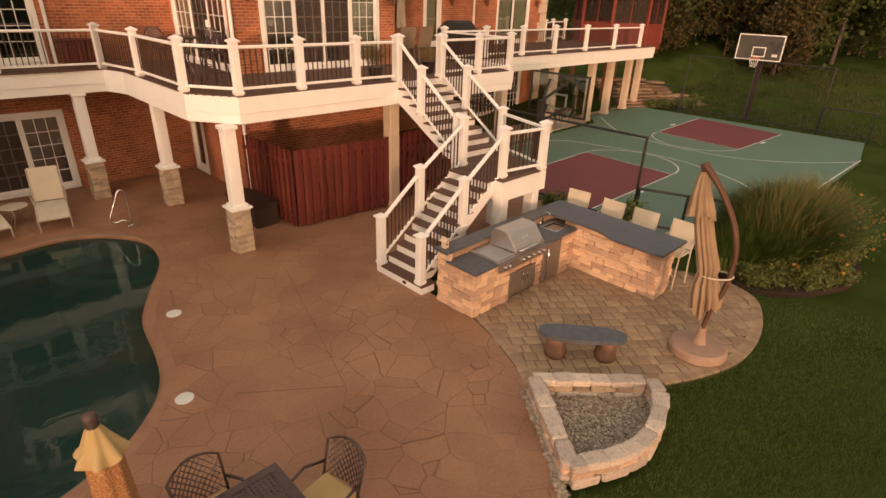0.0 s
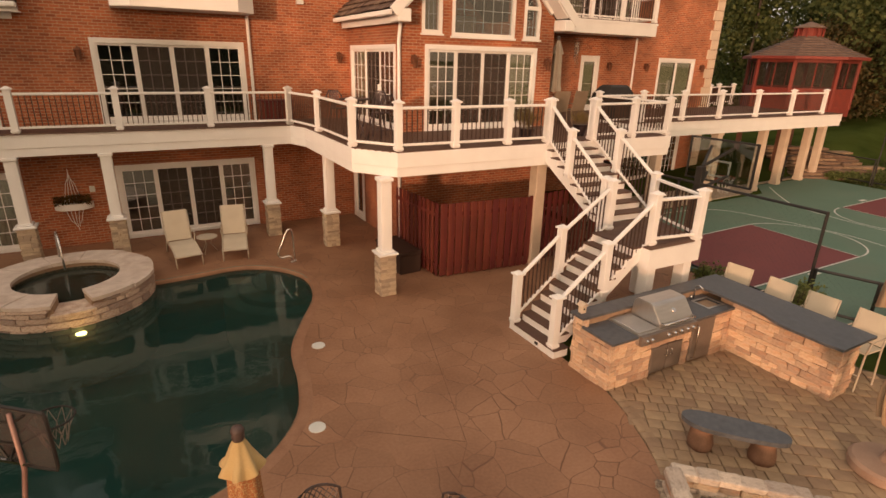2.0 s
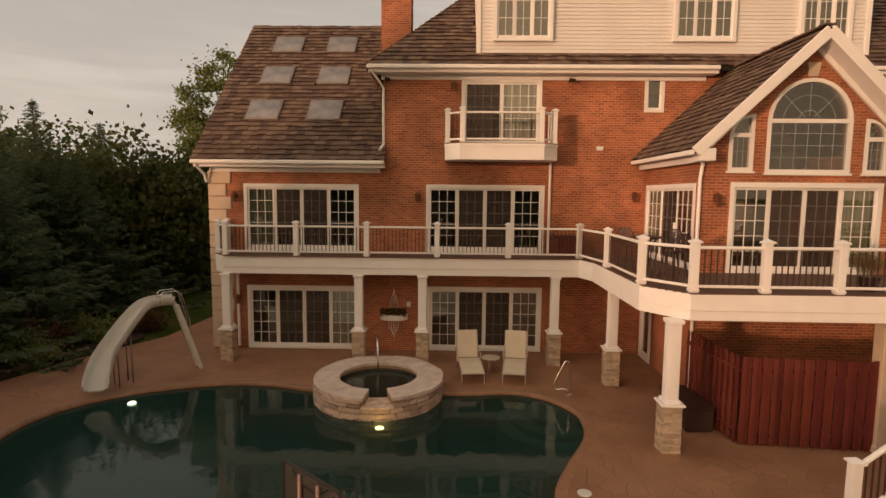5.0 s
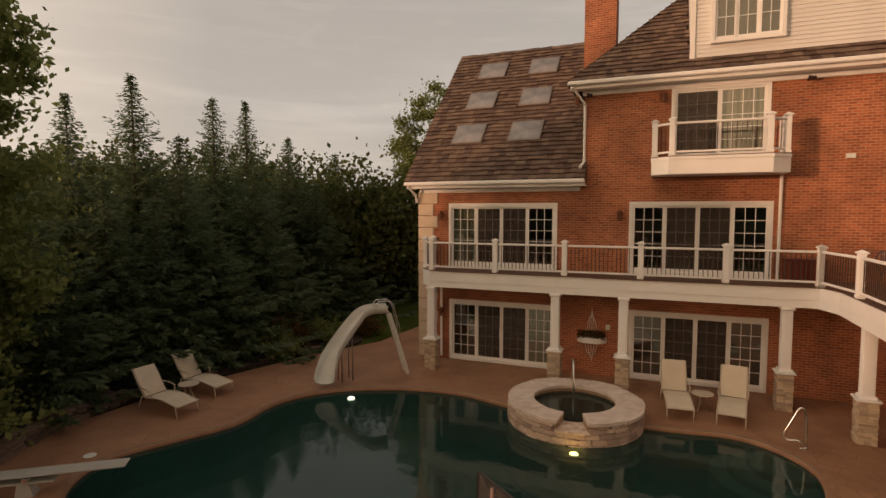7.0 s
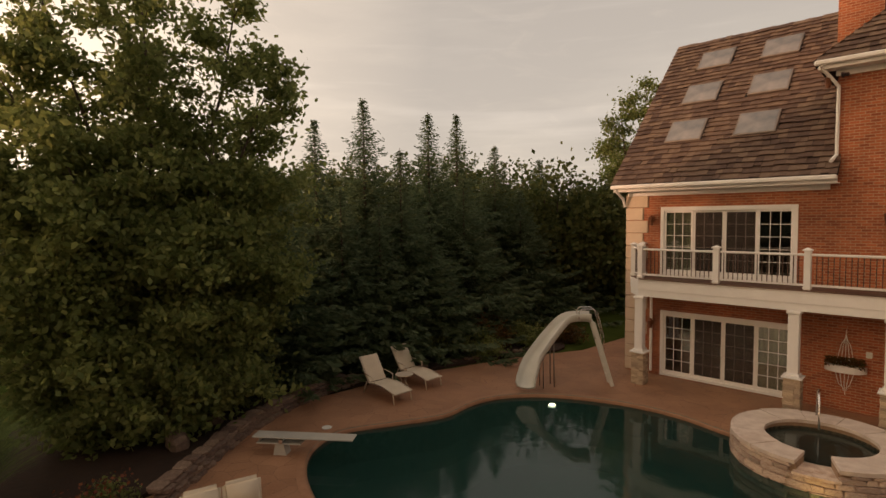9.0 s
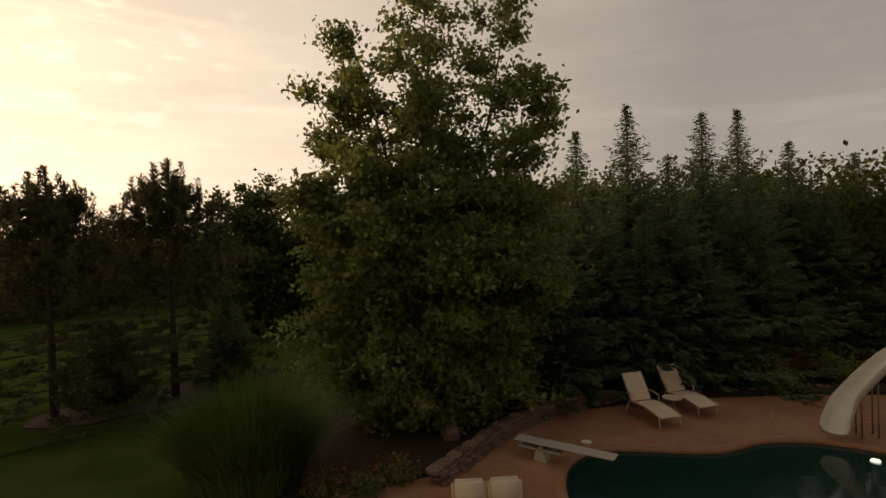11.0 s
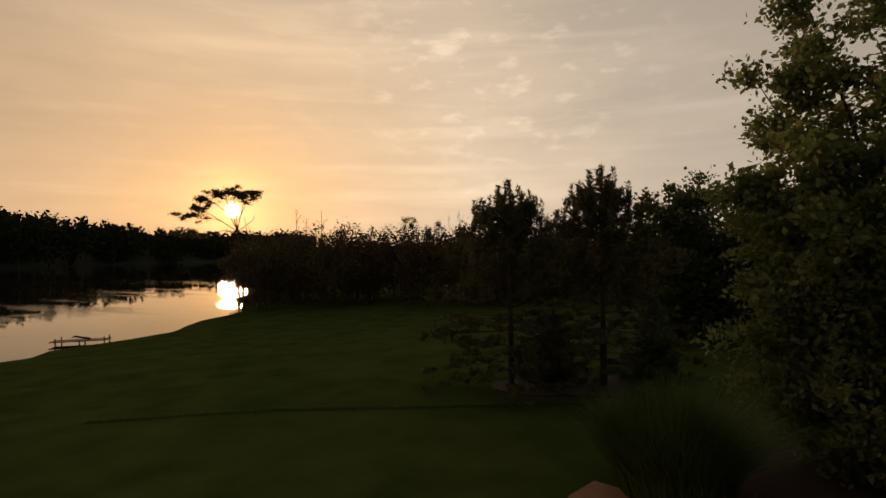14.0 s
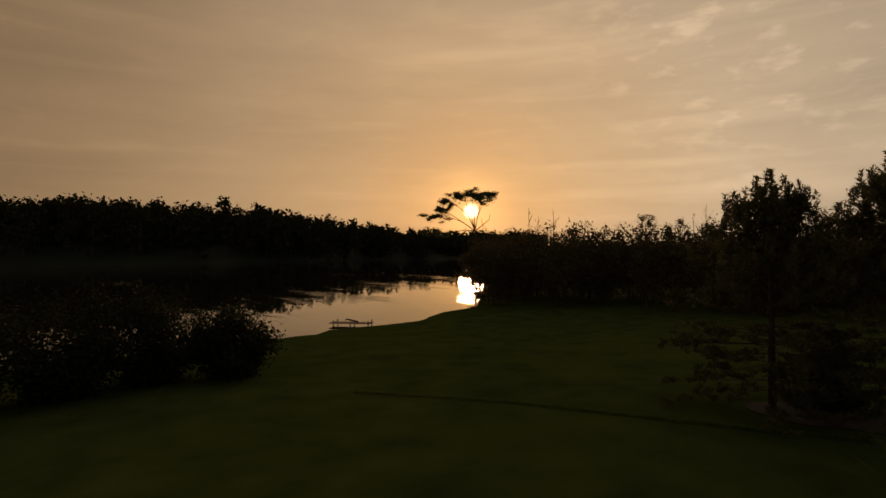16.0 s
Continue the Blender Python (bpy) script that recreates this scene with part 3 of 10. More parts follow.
BACKING = surf("greenish_backing", (0.19, 0.19, 0.14), (0.28, 0.27, 0.20), 0.6, 2, 30, 0.0)
PETAL = leaf_mat("orange_flower", (0.34, 0.13, 0.025), (0.46, 0.25, 0.045))
REDPETAL = leaf_mat("dull_red_flower", (0.16, 0.05, 0.03), (0.26, 0.10, 0.045))

# ---- building helpers ----
MESHES = {}


def finish(bm, name, mat, smooth=False):
    me = bpy.data.meshes.new(name)
    bmesh.ops.recalc_face_normals(bm, faces=bm.faces)
    if smooth:
        for f in bm.faces:
            f.smooth = True
    bm.to_mesh(me)
    bm.free()
    me.materials.append(mat)
    return me


def part(name, bm, material, parent, label="", smooth=False):
    ob = new(name, finish(bm, name, material, smooth))
    ob.parent = parent
    if label:
        tagged(ob, label)
    return ob


def thing(name, label, category, at=(0, 0, 0), turn=0.0, group="", kind=""):
    ob = new(name)
    ob.matrix_basis = pose(*at, 0, 0, turn)
    return tagged(ob, label, category, group, kind)


def box_mesh(size, mat, bev):
    key = ("box", tuple(round(s, 3) for s in size), mat.name, round(bev, 4))
    if key not in MESHES:
        bm = bmesh.new()
        bmesh.ops.create_cube(bm, size=1)
        bmesh.ops.scale(bm, vec=size, verts=bm.verts)
        if bev:
            bmesh.ops.bevel(bm, geom=bm.edges[:], offset=min(bev, min(size) * 0.3), segments=1, affect="EDGES")
        MESHES[key] = finish(bm, "block", mat)
    return MESHES[key]


def piece(name, me, parent, m, label=""):
    ob = new(name, me)
    ob.parent = parent
    ob.matrix_basis = m
    if label:
        tagged(ob, label)
    return ob


def pbox(name, parent, c, size, mat, bev=0.006, rot=(0, 0, 0), label=""):
    return piece(name, box_mesh(size, mat, bev), parent, pose(*c, *rot), label)


def bar(name, parent, a, b, w, h, mat, bev=0.004, label=""):
    """A straight bar of section w x h from a to b, its h side as upright as it can be."""
    a, b = Vector(a), Vector(b)
    d = b - a
    me = box_mesh((w, h, round(d.length, 3)), mat, bev)
    z = d.normalized()
    up = Vector((0, 0, 1)) if abs(z.z) < 0.99 else Vector((0, 1, 0))
    x = up.cross(z).normalized()
    y = z.cross(x)
    m = Matrix((x, y, z)).transposed().to_4x4()
    m.translation = (a + b) / 2
    return piece(name, me, parent, m, label)


def tube(bm, pts, r, seg=8, caps=True, r_end=None):
    """Sweep a round section along points; the radius may run from r to r_end."""
    pts = [Vector(p) for p in pts]
    n = len(pts)
    rings = []
    ref = Vector((0, 0, 1))
    for i, p in enumerate(pts):
        t = (pts[min(i + 1, n - 1)] - pts[max(i - 1, 0)]).normalized()
        if abs(t.dot(ref)) > 0.95:
            ref = Vector((1, 0, 0)) if abs(t.x) < 0.9 else Vector((0, 1, 0))
        u = t.cross(ref).normalized()
        v = u.cross(t)
        k = i / max(n - 1, 1)
        rr = r + ((r_end if r_end is not None else r) - r) * k
        rings.append([bm.verts.new(p + rr * (math.cos(2 * math.pi * j / seg) * u + math.sin(2 * math.pi * j / seg) * v)) for j in range(seg)])
    for a, b in zip(rings, rings[1:]):
        for j in range(seg):
            bm.faces.new((a[j], a[(j + 1) % seg], b[(j + 1) % seg], b[j]))
    if caps:
        bm.faces.new(rings[0][::-1])
        bm.faces.new(rings[-1])
    return bm


def lathe(bm, prof, seg=24, c=(0, 0)):
    rings = [[bm.verts.new((c[0] + r * math.cos(2 * math.pi * j / seg), c[1] + r * math.sin(2 * math.pi * j / seg), z)) for j in range(seg)] for r, z in prof]
    for a, b in zip(rings, rings[1:]):
        for j in range(seg):
            bm.faces.new((a[j], a[(j + 1) % seg], b[(j + 1) % seg], b[j]))
    bm.faces.new(rings[0][::-1])
    bm.faces.new(rings[-1])
    return bm


def block(bm, x0, y0, z0, x1, y1, z1):
    v = [bm.verts.new(p) for p in ((x0, y0, z0), (x1, y0, z0), (x1, y1, z0), (x0, y1, z0), (x0, y0, z1), (x1, y0, z1), (x1, y1, z1), (x0, y1, z1))]
    for f in ((3, 2, 1, 0), (4, 5, 6, 7), (0, 1, 5, 4), (1, 2, 6, 5), (2, 3, 7, 6), (3, 0, 4, 7)):
        bm.faces.new([v[i] for i in f])
    return bm


def prism(bm, loops, to3, depth):
    """Fill the loops (the first is the outline, the rest are holes), laid out by to3, and push the sheet by depth into a solid."""
    edges = []
    for lp in loops:
        vs = [bm.verts.new(to3(*p)) for p in lp]
        edges += [bm.edges.new((vs[i], vs[(i + 1) % len(vs)])) for i in range(len(vs))]
    fs = [g for g in bmesh.ops.triangle_fill(bm, edges=edges, use_beauty=True)["geom"] if isinstance(g, bmesh.types.BMFace)]
    r = bmesh.ops.extrude_face_region(bm, geom=fs)
    bmesh.ops.translate(bm, vec=depth, verts=[g for g in r["geom"] if isinstance(g, bmesh.types.BMVert)])
    return bm


def rect(x0, z0, x1, z1):
    return [(x0, z0), (x1, z0), (x1, z1), (x0, z1)]


def spline(pts, per=6, closed=True):
    """A smooth line through points."""
    out, n = [], len(pts)
    for i in range(n if closed else n - 1):
        p = [Vector(pts[(i + k) % n] if closed else pts[min(max(i + k, 0), n - 1)]) for k in (-1, 0, 1, 2)]
        for s in range(per):
            t = s / per
            out.append(tuple(0.5 * (2 * p[1] + (p[2] - p[0]) * t + (2 * p[0] - 5 * p[1] + 4 * p[2] - p[3]) * t * t + (3 * p[1] - p[0] - 3 * p[2] + p[3]) * t**3)))
    return out if closed else out + [tuple(pts[-1])]


def inside(x, y, poly):
    c, n = False, len(poly)
    for i in range(n):
        (x0, y0), (x1, y1) = poly[i], poly[(i + 1) % n]
        if (y0 > y) != (y1 > y) and x < (x1 - x0) * (y - y0) / (y1 - y0) + x0:
            c = not c
    return c


def raw_mesh(name, verts, faces, mat, smooth=False):
    me = bpy.data.meshes.new(name)
    verts, faces = np.asarray(verts, np.float32), np.asarray(faces, np.int32)
    n, k = faces.shape
    me.vertices.add(len(verts)); me.vertices.foreach_set("co", verts.ravel())
    me.loops.add(n * k); me.loops.foreach_set("vertex_index", faces.ravel())
    me.polygons.add(n); me.polygons.foreach_set("loop_start", np.arange(0, n * k, k, dtype=np.int32))
    me.update(calc_edges=True)
    me.polygons.foreach_set("use_smooth", np.full(n, smooth))
    me.materials.append(mat)
    return me


def leaf_sheet(name, c, size, rng, mat, ratio=0.55, along=None, droop=0.0):
    """Many small leaves: one diamond each, at the points c, turned at random or along the given ways."""
    n = len(c)
    u = rng.normal(size=(n, 3)) if along is None else along + 0.25 * rng.normal(size=(n, 3))
    u[:, 2] -= droop
    u /= np.linalg.norm(u, axis=1)[:, None] + 1e-9
    w = rng.normal(size=(n, 3))
    v = np.cross(u, w); v /= np.linalg.norm(v, axis=1)[:, None] + 1e-9
    s = (size * rng.uniform(0.6, 1.35, n))[:, None]
    q = np.stack([c - u * s, c + v * s * ratio, c + u * s, c - v * s * ratio], 1).reshape(-1, 3)
    return raw_mesh(name, q, np.arange(4 * n).reshape(n, 4), mat)


STONES = {}


def stone_mesh(mat, k, soft=0.12):
    """One of a few irregular stones, 1 x 1 x 1, with worn edges."""
    key = (mat.name, k, soft)
    if key not in STONES:
        rg = random.Random(100 + k)
        bm = bmesh.new()
        bmesh.ops.create_cube(bm, size=1)
        for v in bm.verts:
            v.co += Vector([rg.uniform(-0.07, 0.07) for _ in range(3)])
        bmesh.ops.bevel(bm, geom=bm.edges[:], offset=soft, segments=1, affect="EDGES")
        STONES[key] = finish(bm, "stone", mat)
    return STONES[key]


def veneer(parent, w, h, m, mat, rng, course=(0.06, 0.14), length=(0.12, 0.38), depth=0.05, name="stone", soft=0.055):
    """Courses of stones on a face w x h, its lower left corner and outward +y... laid by m: x along, z up, -y outward."""
    z = 0.0
    while z < h - 0.01:
        ch = min(rng.uniform(*course), h - z)
        if h - z - ch < course[0] * 0.6:
            ch = h - z
        x = 0.0
        while x < w - 0.01:
            ln = min(rng.uniform(*length), w - x)
            if w - x - ln < length[0] * 0.6:
                ln = w - x
            d = depth * rng.uniform(0.75, 1.3)
            s = Matrix.Diagonal((ln - 0.003, d, ch - 0.003, 1))
            piece(name, stone_mesh(mat, rng.randrange(10), soft), parent, m @ Matrix.Translation((x + ln / 2, -d / 2 + 0.012, z + ch / 2)) @ s)
            x += ln
        z += ch


def face_at(x, y, z, turn):
    return pose(x, y, z, 0, 0, turn)


# ---- ground, patio, pool ----
POOL = spline([(x * 1.017, y * 1.017) for x, y in [(0.6, 13.4), (1.6, 13.5), (2.4, 13.1), (2.95, 12.2), (2.85, 11.0), (2.28, 9.85), (1.84, 8.85), (1.68, 7.75), (1.48, 6.98), (1.1, 6.42), (0.6, 6.0),
               (-0.25, 5.68), (-1.6, 5.55), (-3.2, 5.3), (-5.0, 4.95), (-6.8, 4.85), (-8.4, 5.25), (-9.45, 5.75), (-10.2, 6.45), (-10.48, 7.4), (-9.95, 8.6), (-9.4, 9.8),
               (-9.45, 11.1), (-9.1, 12.15), (-8.1, 13.1), (-6.5, 13.75), (-5.0, 13.85), (-3.5, 13.45), (-1.9, 13.3), (-0.3, 13.35)]], 5)
PATIO = ([(4.0, 1.2), (4.13, 2.03), (4.51, 2.37), (4.91, 2.78), (5.31, 3.32), (5.69, 4.05), (6.0, 4.75), (6.16, 5.3), (6.22, 6.42), (6.3, 7.7), (12.2, 7.7), (12.2, 17.3)]
         + [(-7.9, 17.3), (-8.2, 24.0), (-9.9, 24.0), (-10.3, 18.6), (-11.6, 16.0), (-12.3, 13.6), (-13.0, 11.6), (-13.1, 9.5), (-13.2, 8.4), (-12.65, 6.8), (-12.1, 5.7), (-11.5, 4.9),
            (-10.9, 4.2), (-10.6, 2.2), (-11.2, -0.2), (-11.7, -1.9), (-10.84, -2.25), (-8.0, -2.6), (-3.0, -2.2), (1.0, -0.9)])
POOL_XY = np.array(POOL)[:, :2]
LAKE_Z = -2.5


def near_pool(x, y, d):
    return ((POOL_XY - (x, y)) ** 2).sum(1).min() < d * d or inside(x, y, POOL)


def lawn_height(x, y):
    """The lie of the land: level round the house, falling to the lake, rising behind the ball court."""
    s = -0.69 * (x + 10) - 0.72 * (y + 2)
    t = min(max((s - 2) / 44, 0), 1)
    z = -0.05 - 0.25 * min(max((s + 1) / 6, 0), 1) - 1.75 * t * t * (3 - 2 * t)
    # the lake lies beyond the lawn's end
    lk = -38.3 + 0.25 * (max(x, -44) + 18) + 0.7 * math.sin(x * 0.35) + 0.4 * math.sin(x * 0.9) - y
    if x < -44:
        lk -= 0.9 * (-44 - x)
    z -= 2.2 * min(max(lk / 5, 0), 1)
    r = min(max((x - 19) / 9, 0), 1) * min(max((y - 14.5) / 2.4, 0), 1)
    z += 0.9 * r
    r2 = min(max((x - 31) / 22, 0), 1)
    z += 2.2 * r2 * r2 * (3 - 2 * r2) * min(max((y + 8) / 10, 0), 1)
    z += 0.05 * noise.noise((x * 0.2, y * 0.2, 0)) * min(max((math.hypot(x, y) - 14) / 10, 0), 1)
    return z


def make_ground():
    xs = sorted({round(v, 2) for v in [*np.arange(-16, 14.1, 0.5), *np.arange(-70, 60, 2.0), *np.arange(-500, 501, 20), -3000, -1500, 1500, 3000]})
    ys = sorted({round(v, 2) for v in [*np.arange(-6, 20.1, 0.5), *np.arange(-80, 60, 2.0), *np.arange(-500, 501, 20), -3000, -1500, 1500, 3000]})
    verts, faces = [], []
    for y in ys:
        for x in xs:
            z = lawn_height(max(min(x, 500), -500), max(min(y, 500), -500))
            if -12 < x < 4 and 3 < y < 16 and near_pool(x, y, 0.9):
                z = -2.6
            elif inside(x, y, PATIO) or (4 < x < 31 and 0 < y < 14.5):
                z = min(z, -0.16) if not (x > 19 and y > 13) else z
            verts.append((x, y, z))
    w = len(xs)
    for j in range(len(ys) - 1):
        for i in range(w - 1):
            faces.append((j * w + i, j * w + i + 1, (j + 1) * w + i + 1, (j + 1) * w + i))
    g = new("ground", raw_mesh("ground", verts, faces, LAWN, True))
    tagged(g, "mown green lawn sloping down to a lake", "lawn", kind="structure")


make_ground()

bm = prism(bmesh.new(), [PATIO, [p[:2] for p in POOL]], lambda x, y: (x, y, 0.0), Vector((0, 0, -0.14)))
tagged(part("patio", bm, STAMPED, None), "brown stamped concrete patio with flagstone joints", "patio", kind="structure")


for a, b in (((4.62, 9.1), (3.43, 5.30)), ((2.20, 6.20), (3.42, 5.31)), ((3.43, 5.28), (2.98, 4.75))):
    jo = bar("control_joint", None, (*a, -0.001), (*b, -0.001), 0.009, 0.008, MORTAR_DK, 0.0)
    tagged(jo, "thin saw-cut joint across the stamped slab", "joint", kind="structure")


def make_pool():
    pool = thing("pool", "free-form swimming pool with dark plaster and still water", "pool", kind="structure")
    n = len(POOL)
    ctr = Vector((-3.8, 9.3))
    verts, faces = [], []
    prof = [(0.0, 0.02), (0.0, -0.9), (0.25, -1.3), (0.9, -1.7)]
    for k, (ins, z) in enumerate(prof):
        for p in POOL:
            q = Vector(p[:2]); d = (ctr - q).normalized() * ins
            verts.append((q.x + d.x, q.y + d.y, z))
    for k in range(len(prof) - 1):
        for i in range(n):
            faces.append((k * n + i, k * n + (i + 1) % n, (k + 1) * n + (i + 1) % n, (k + 1) * n + i))
    bm = bmesh.new()
    vs = [bm.verts.new(v) for v in verts]
    for f in faces:
        bm.faces.new([vs[i] for i in f])
    bm.faces.new(vs[-n:])
    bmesh.ops.triangulate(bm, faces=[f for f in bm.faces if len(f.verts) > 4])
    part("shell", bm, POOLSHELL, pool)
    bm = bmesh.new()
    f = bm.faces.new([bm.verts.new((p[0], p[1], -0.09)) for p in POOL])
    bm.normal_update()
    if f.normal.z < 0:
        f.normal_flip()
    bmesh.ops.triangulate(bm, faces=bm.faces[:])
    me = bpy.data.meshes.new("water")
    bm.to_mesh(me); bm.free()
    me.materials.append(WATER)
    w = new("water", me)
    w.parent = pool
    tagged(w, "dark green still water")
    w.visible_shadow = False
    # rounded coping lip round the edge, with a joint a hand's width behind it
    bm = bmesh.new()
    sec = [(-0.02, -0.10), (-0.03, -0.02), (-0.01, 0.008), (0.04, 0.014), (0.14, 0.010), (0.19, 0.0)]
    rings = []
    for i, p in enumerate(POOL):
        t = (Vector(POOL[(i + 1) % n][:2]) - Vector(POOL[i - 1][:2])).normalized()
        o = Vector((t.y, -t.x))
        if inside(p[0] + o.x * 0.1, p[1] + o.y * 0.1, POOL):
            o = -o
        rings.append([bm.verts.new((p[0] + o.x * a, p[1] + o.y * a, b)) for a, b in sec])
    for i in range(n):
        a, b = rings[i], rings[(i + 1) % n]
        for j in range(len(sec) - 1):
            bm.faces.new((a[j], b[j], b[j + 1], a[j + 1]))
    part("coping", bm, COPING, pool, smooth=True)
    # shallow entry steps, seen through the water
    for k, (r, z) in enumerate(((0.72, -0.17), (1.10, -0.32), (1.46, -0.48))):
        bm = bmesh.new()
        lathe(bm, [(r, -1.6), (r, z), (r - 0.03, z + 0.02), (0.05, z + 0.02)], 40, (2.58, 12.88))
        part("entry_step", bm, STEPSHELL, pool, "pale curved step under water")
    return pool


make_pool()
bm = bmesh.new()
block(bm, -600, -900, LAKE_Z - 0.02, 400, -30, LAKE_Z)
tagged(part("lake", bm, LAKE, None), "calm lake mirroring the sunset sky", "lake", kind="structure")

# ---- house ----
house = thing("house", "two-storey red brick house with cedar shake roofs", "house", (0, 0, 0))
YW, DECK_Z = 17.4, 3.28


def wall(loops, to3, depth, mat):
    return part("wall", prism(bmesh.new(), loops, to3, depth), mat, house)


def arch(x0, x1, z0, z1, seg=14):
    r, c = (x1 - x0) / 2, (x0 + x1) / 2
    return [(x0, z0), (x1, z0)] + [(c + r * math.cos(math.pi * k / seg), z1 - r + r * math.sin(math.pi * k / seg)) for k in range(seg + 1)]


def half_arch(x0, x1, z0, z1, left, seg=9):
    """An outline with one straight side up to z1 and a quarter round falling away from it."""
    r = x1 - x0
    if left:
        return [(x0, z0), (x1, z0)] + [(x1 - r * math.sin(math.pi / 2 * k / seg), z1 - r + r * math.cos(math.pi / 2 * k / seg)) for k in range(seg + 1)]
    return [(x0, z0), (x1, z0)] + [(x0 + r * math.cos(math.pi / 2 * k / seg), z1 - r + r * math.sin(math.pi / 2 * k / seg)) for k in range(seg + 1)]


def opening_part(name, label, x0, x1, z0, z1, m, panels, grid, screens=(), rim=0.055, curtains=()):
    """A framed opening in a wall: outer frame (the part) with sashes, panes and glazing bars. x along, z up, -y out."""
    w, h = x1 - x0, z1 - z0
    bm = bmesh.new()
    prism(bm, [rect(-0.05, -0.03, w + 0.05, h + 0.07), rect(rim, rim, w - rim, h - rim)], lambda a, b: (a, -0.03, b), Vector((0, 0.13, 0)))
    fr = part(name, bm, WHITE, house, label)
    fr.matrix_basis = m @ Matrix.Translation((x0, 0, z0))
    pw = (w - 2 * rim) / panels
    s = 0.062 if h > 1.5 else 0.045
    for k in range(panels):
        a = rim + k * pw
        y = 0.02 if k in (0, panels - 1) else 0.05
        bm = bmesh.new()
        prism(bm, [rect(a, rim, a + pw, h - rim), rect(a + s, rim + s * 1.6, a + pw - s, h - rim - s)], lambda p, q: (p, y, q), Vector((0, 0.035, 0)))
        part("sash", bm, WHITE, fr)
        bm = bmesh.new()
        block(bm, a + s, y + 0.012, rim + s * 1.6, a + pw - s, y + 0.018, h - rim - s)
        pn = part("pane", bm, GLASS, fr)
        pn.visible_shadow = False
        if k in screens:
            bm = bmesh.new()
            block(bm, a + s, y - 0.014, rim + s * 1.6, a + pw - s, y - 0.012, h - rim - s)
            part("insect_screen", bm, SCREEN, fr, "fine dark insect screen")
        gx, gz = grid
        bm = bmesh.new()
        for i in range(1, gx):
            xx = a + s + (pw - 2 * s) * i / gx
            block(bm, xx - 0.009, y - 0.004, rim + s * 1.6, xx + 0.009, y + 0.010, h - rim - s)
        for i in range(1, gz):
            zz = rim + s * 1.6 + (h - 2 * rim - 2.6 * s) * i / gz
            block(bm, a + s, y - 0.003, zz - 0.009, a + pw - s, y + 0.009, zz + 0.009)
        if gx > 1 or gz > 1:
            part("glazing_bar", bm, WHITE, fr)
        if k in curtains:
            bm = bmesh.new()
            n = 24
            vs = [[bm.verts.new((a + pw * i / n, 0.14 + 0.02 * math.sin(i * 1.9), zz)) for i in range(n + 1)] for zz in (0.05, h - 0.05)]
            for i in range(n):
                bm.faces.new((vs[0][i], vs[0][i + 1], vs[1][i + 1], vs[1][i]))
            part("curtain", bm, CURTAIN, fr, "pale hanging curtain")
    if h > 1.9:
        for k in range(1, panels, 2):
            bm = bmesh.new()
            block(bm, rim + k * pw + pw - 0.05, -0.03, 0.9, rim + k * pw + pw - 0.03, 0.03, 1.15)
            part("door_pull", bm, WHITE, fr)
    return fr


FACE = pose(0, YW, 0)
# front walls: wing and main block, with their openings
d1, d2 = (-6.78, -3.12), (-0.80, 2.86)
e1, e2 = (-6.81, -3.15), (-0.86, 2.86)
wall([[(-7.95, -0.2), (-2.3, -0.2), (-2.3, 6.0), (-7.95, 6.0)], rect(d1[0], 0.03, d1[1], 2.06), rect(e1[0], 3.32, e1[1], 5.40)], lambda a, b: (a, YW, b), Vector((0, 0.3, 0)), BRICK)
wall([[(-2.3, -0.2), (24.2, -0.2), (24.2, 9.1), (-2.3, 9.1)], rect(d2[0], 0.03, d2[1], 2.08), rect(e2[0], 3.32, e2[1], 5.42), rect(0.25, 6.75, 2.7, 8.77), rect(6.02, 7.84, 6.54, 8.92),
      rect(14.9, 6.75, 18.5, 8.75), rect(15.95, 3.32, 16.85, 5.38), rect(20.5, 3.32, 22.8, 5.38), rect(19.0, 0.05, 22.6, 2.08)], lambda a, b: (a, YW, b), Vector((0, 0.3, 0)), BRICK)
for xx, top in ((-7.95, 6.0), (24.2, 9.1)):
    wall([[(YW + 0.3, -0.2), (28.0, -0.2), (28.0, top), (YW + 0.3, top)]], lambda a, b: (xx, a, b), Vector((0.3 if xx < 0 else -0.3, 0, 0)), BRICK_SIDE)
wall([[(-7.65, -0.2), (23.9, -0.2), (23.9, 6.0), (-7.65, 6.0)]], lambda a, b: (a, 27.7, b), Vector((0, 0.3, 0)), BRICK)
wall([[(YW + 0.3, 6.0), (28.0, 6.0), (28.0, 9.1), (YW + 0.3, 9.1)]], lambda a, b: (-2.3, a, b), Vector((0.3, 0, 0)), BRICK_SIDE)
# floors and dim inner wall, seen through the glass
for zz in (0.0, DECK_Z, 6.7):
    bm = bmesh.new(); block(bm, -7.6, YW + 0.32, zz - 0.12, 23.8, 27.6, zz); part("floor_slab", bm, ROOMDARK, house)
bm = bmesh.new(); block(bm, -7.6, 22.5, 0.0, 23.8, 22.6, 9.0); part("inner_wall", bm, ROOMDARK, house)

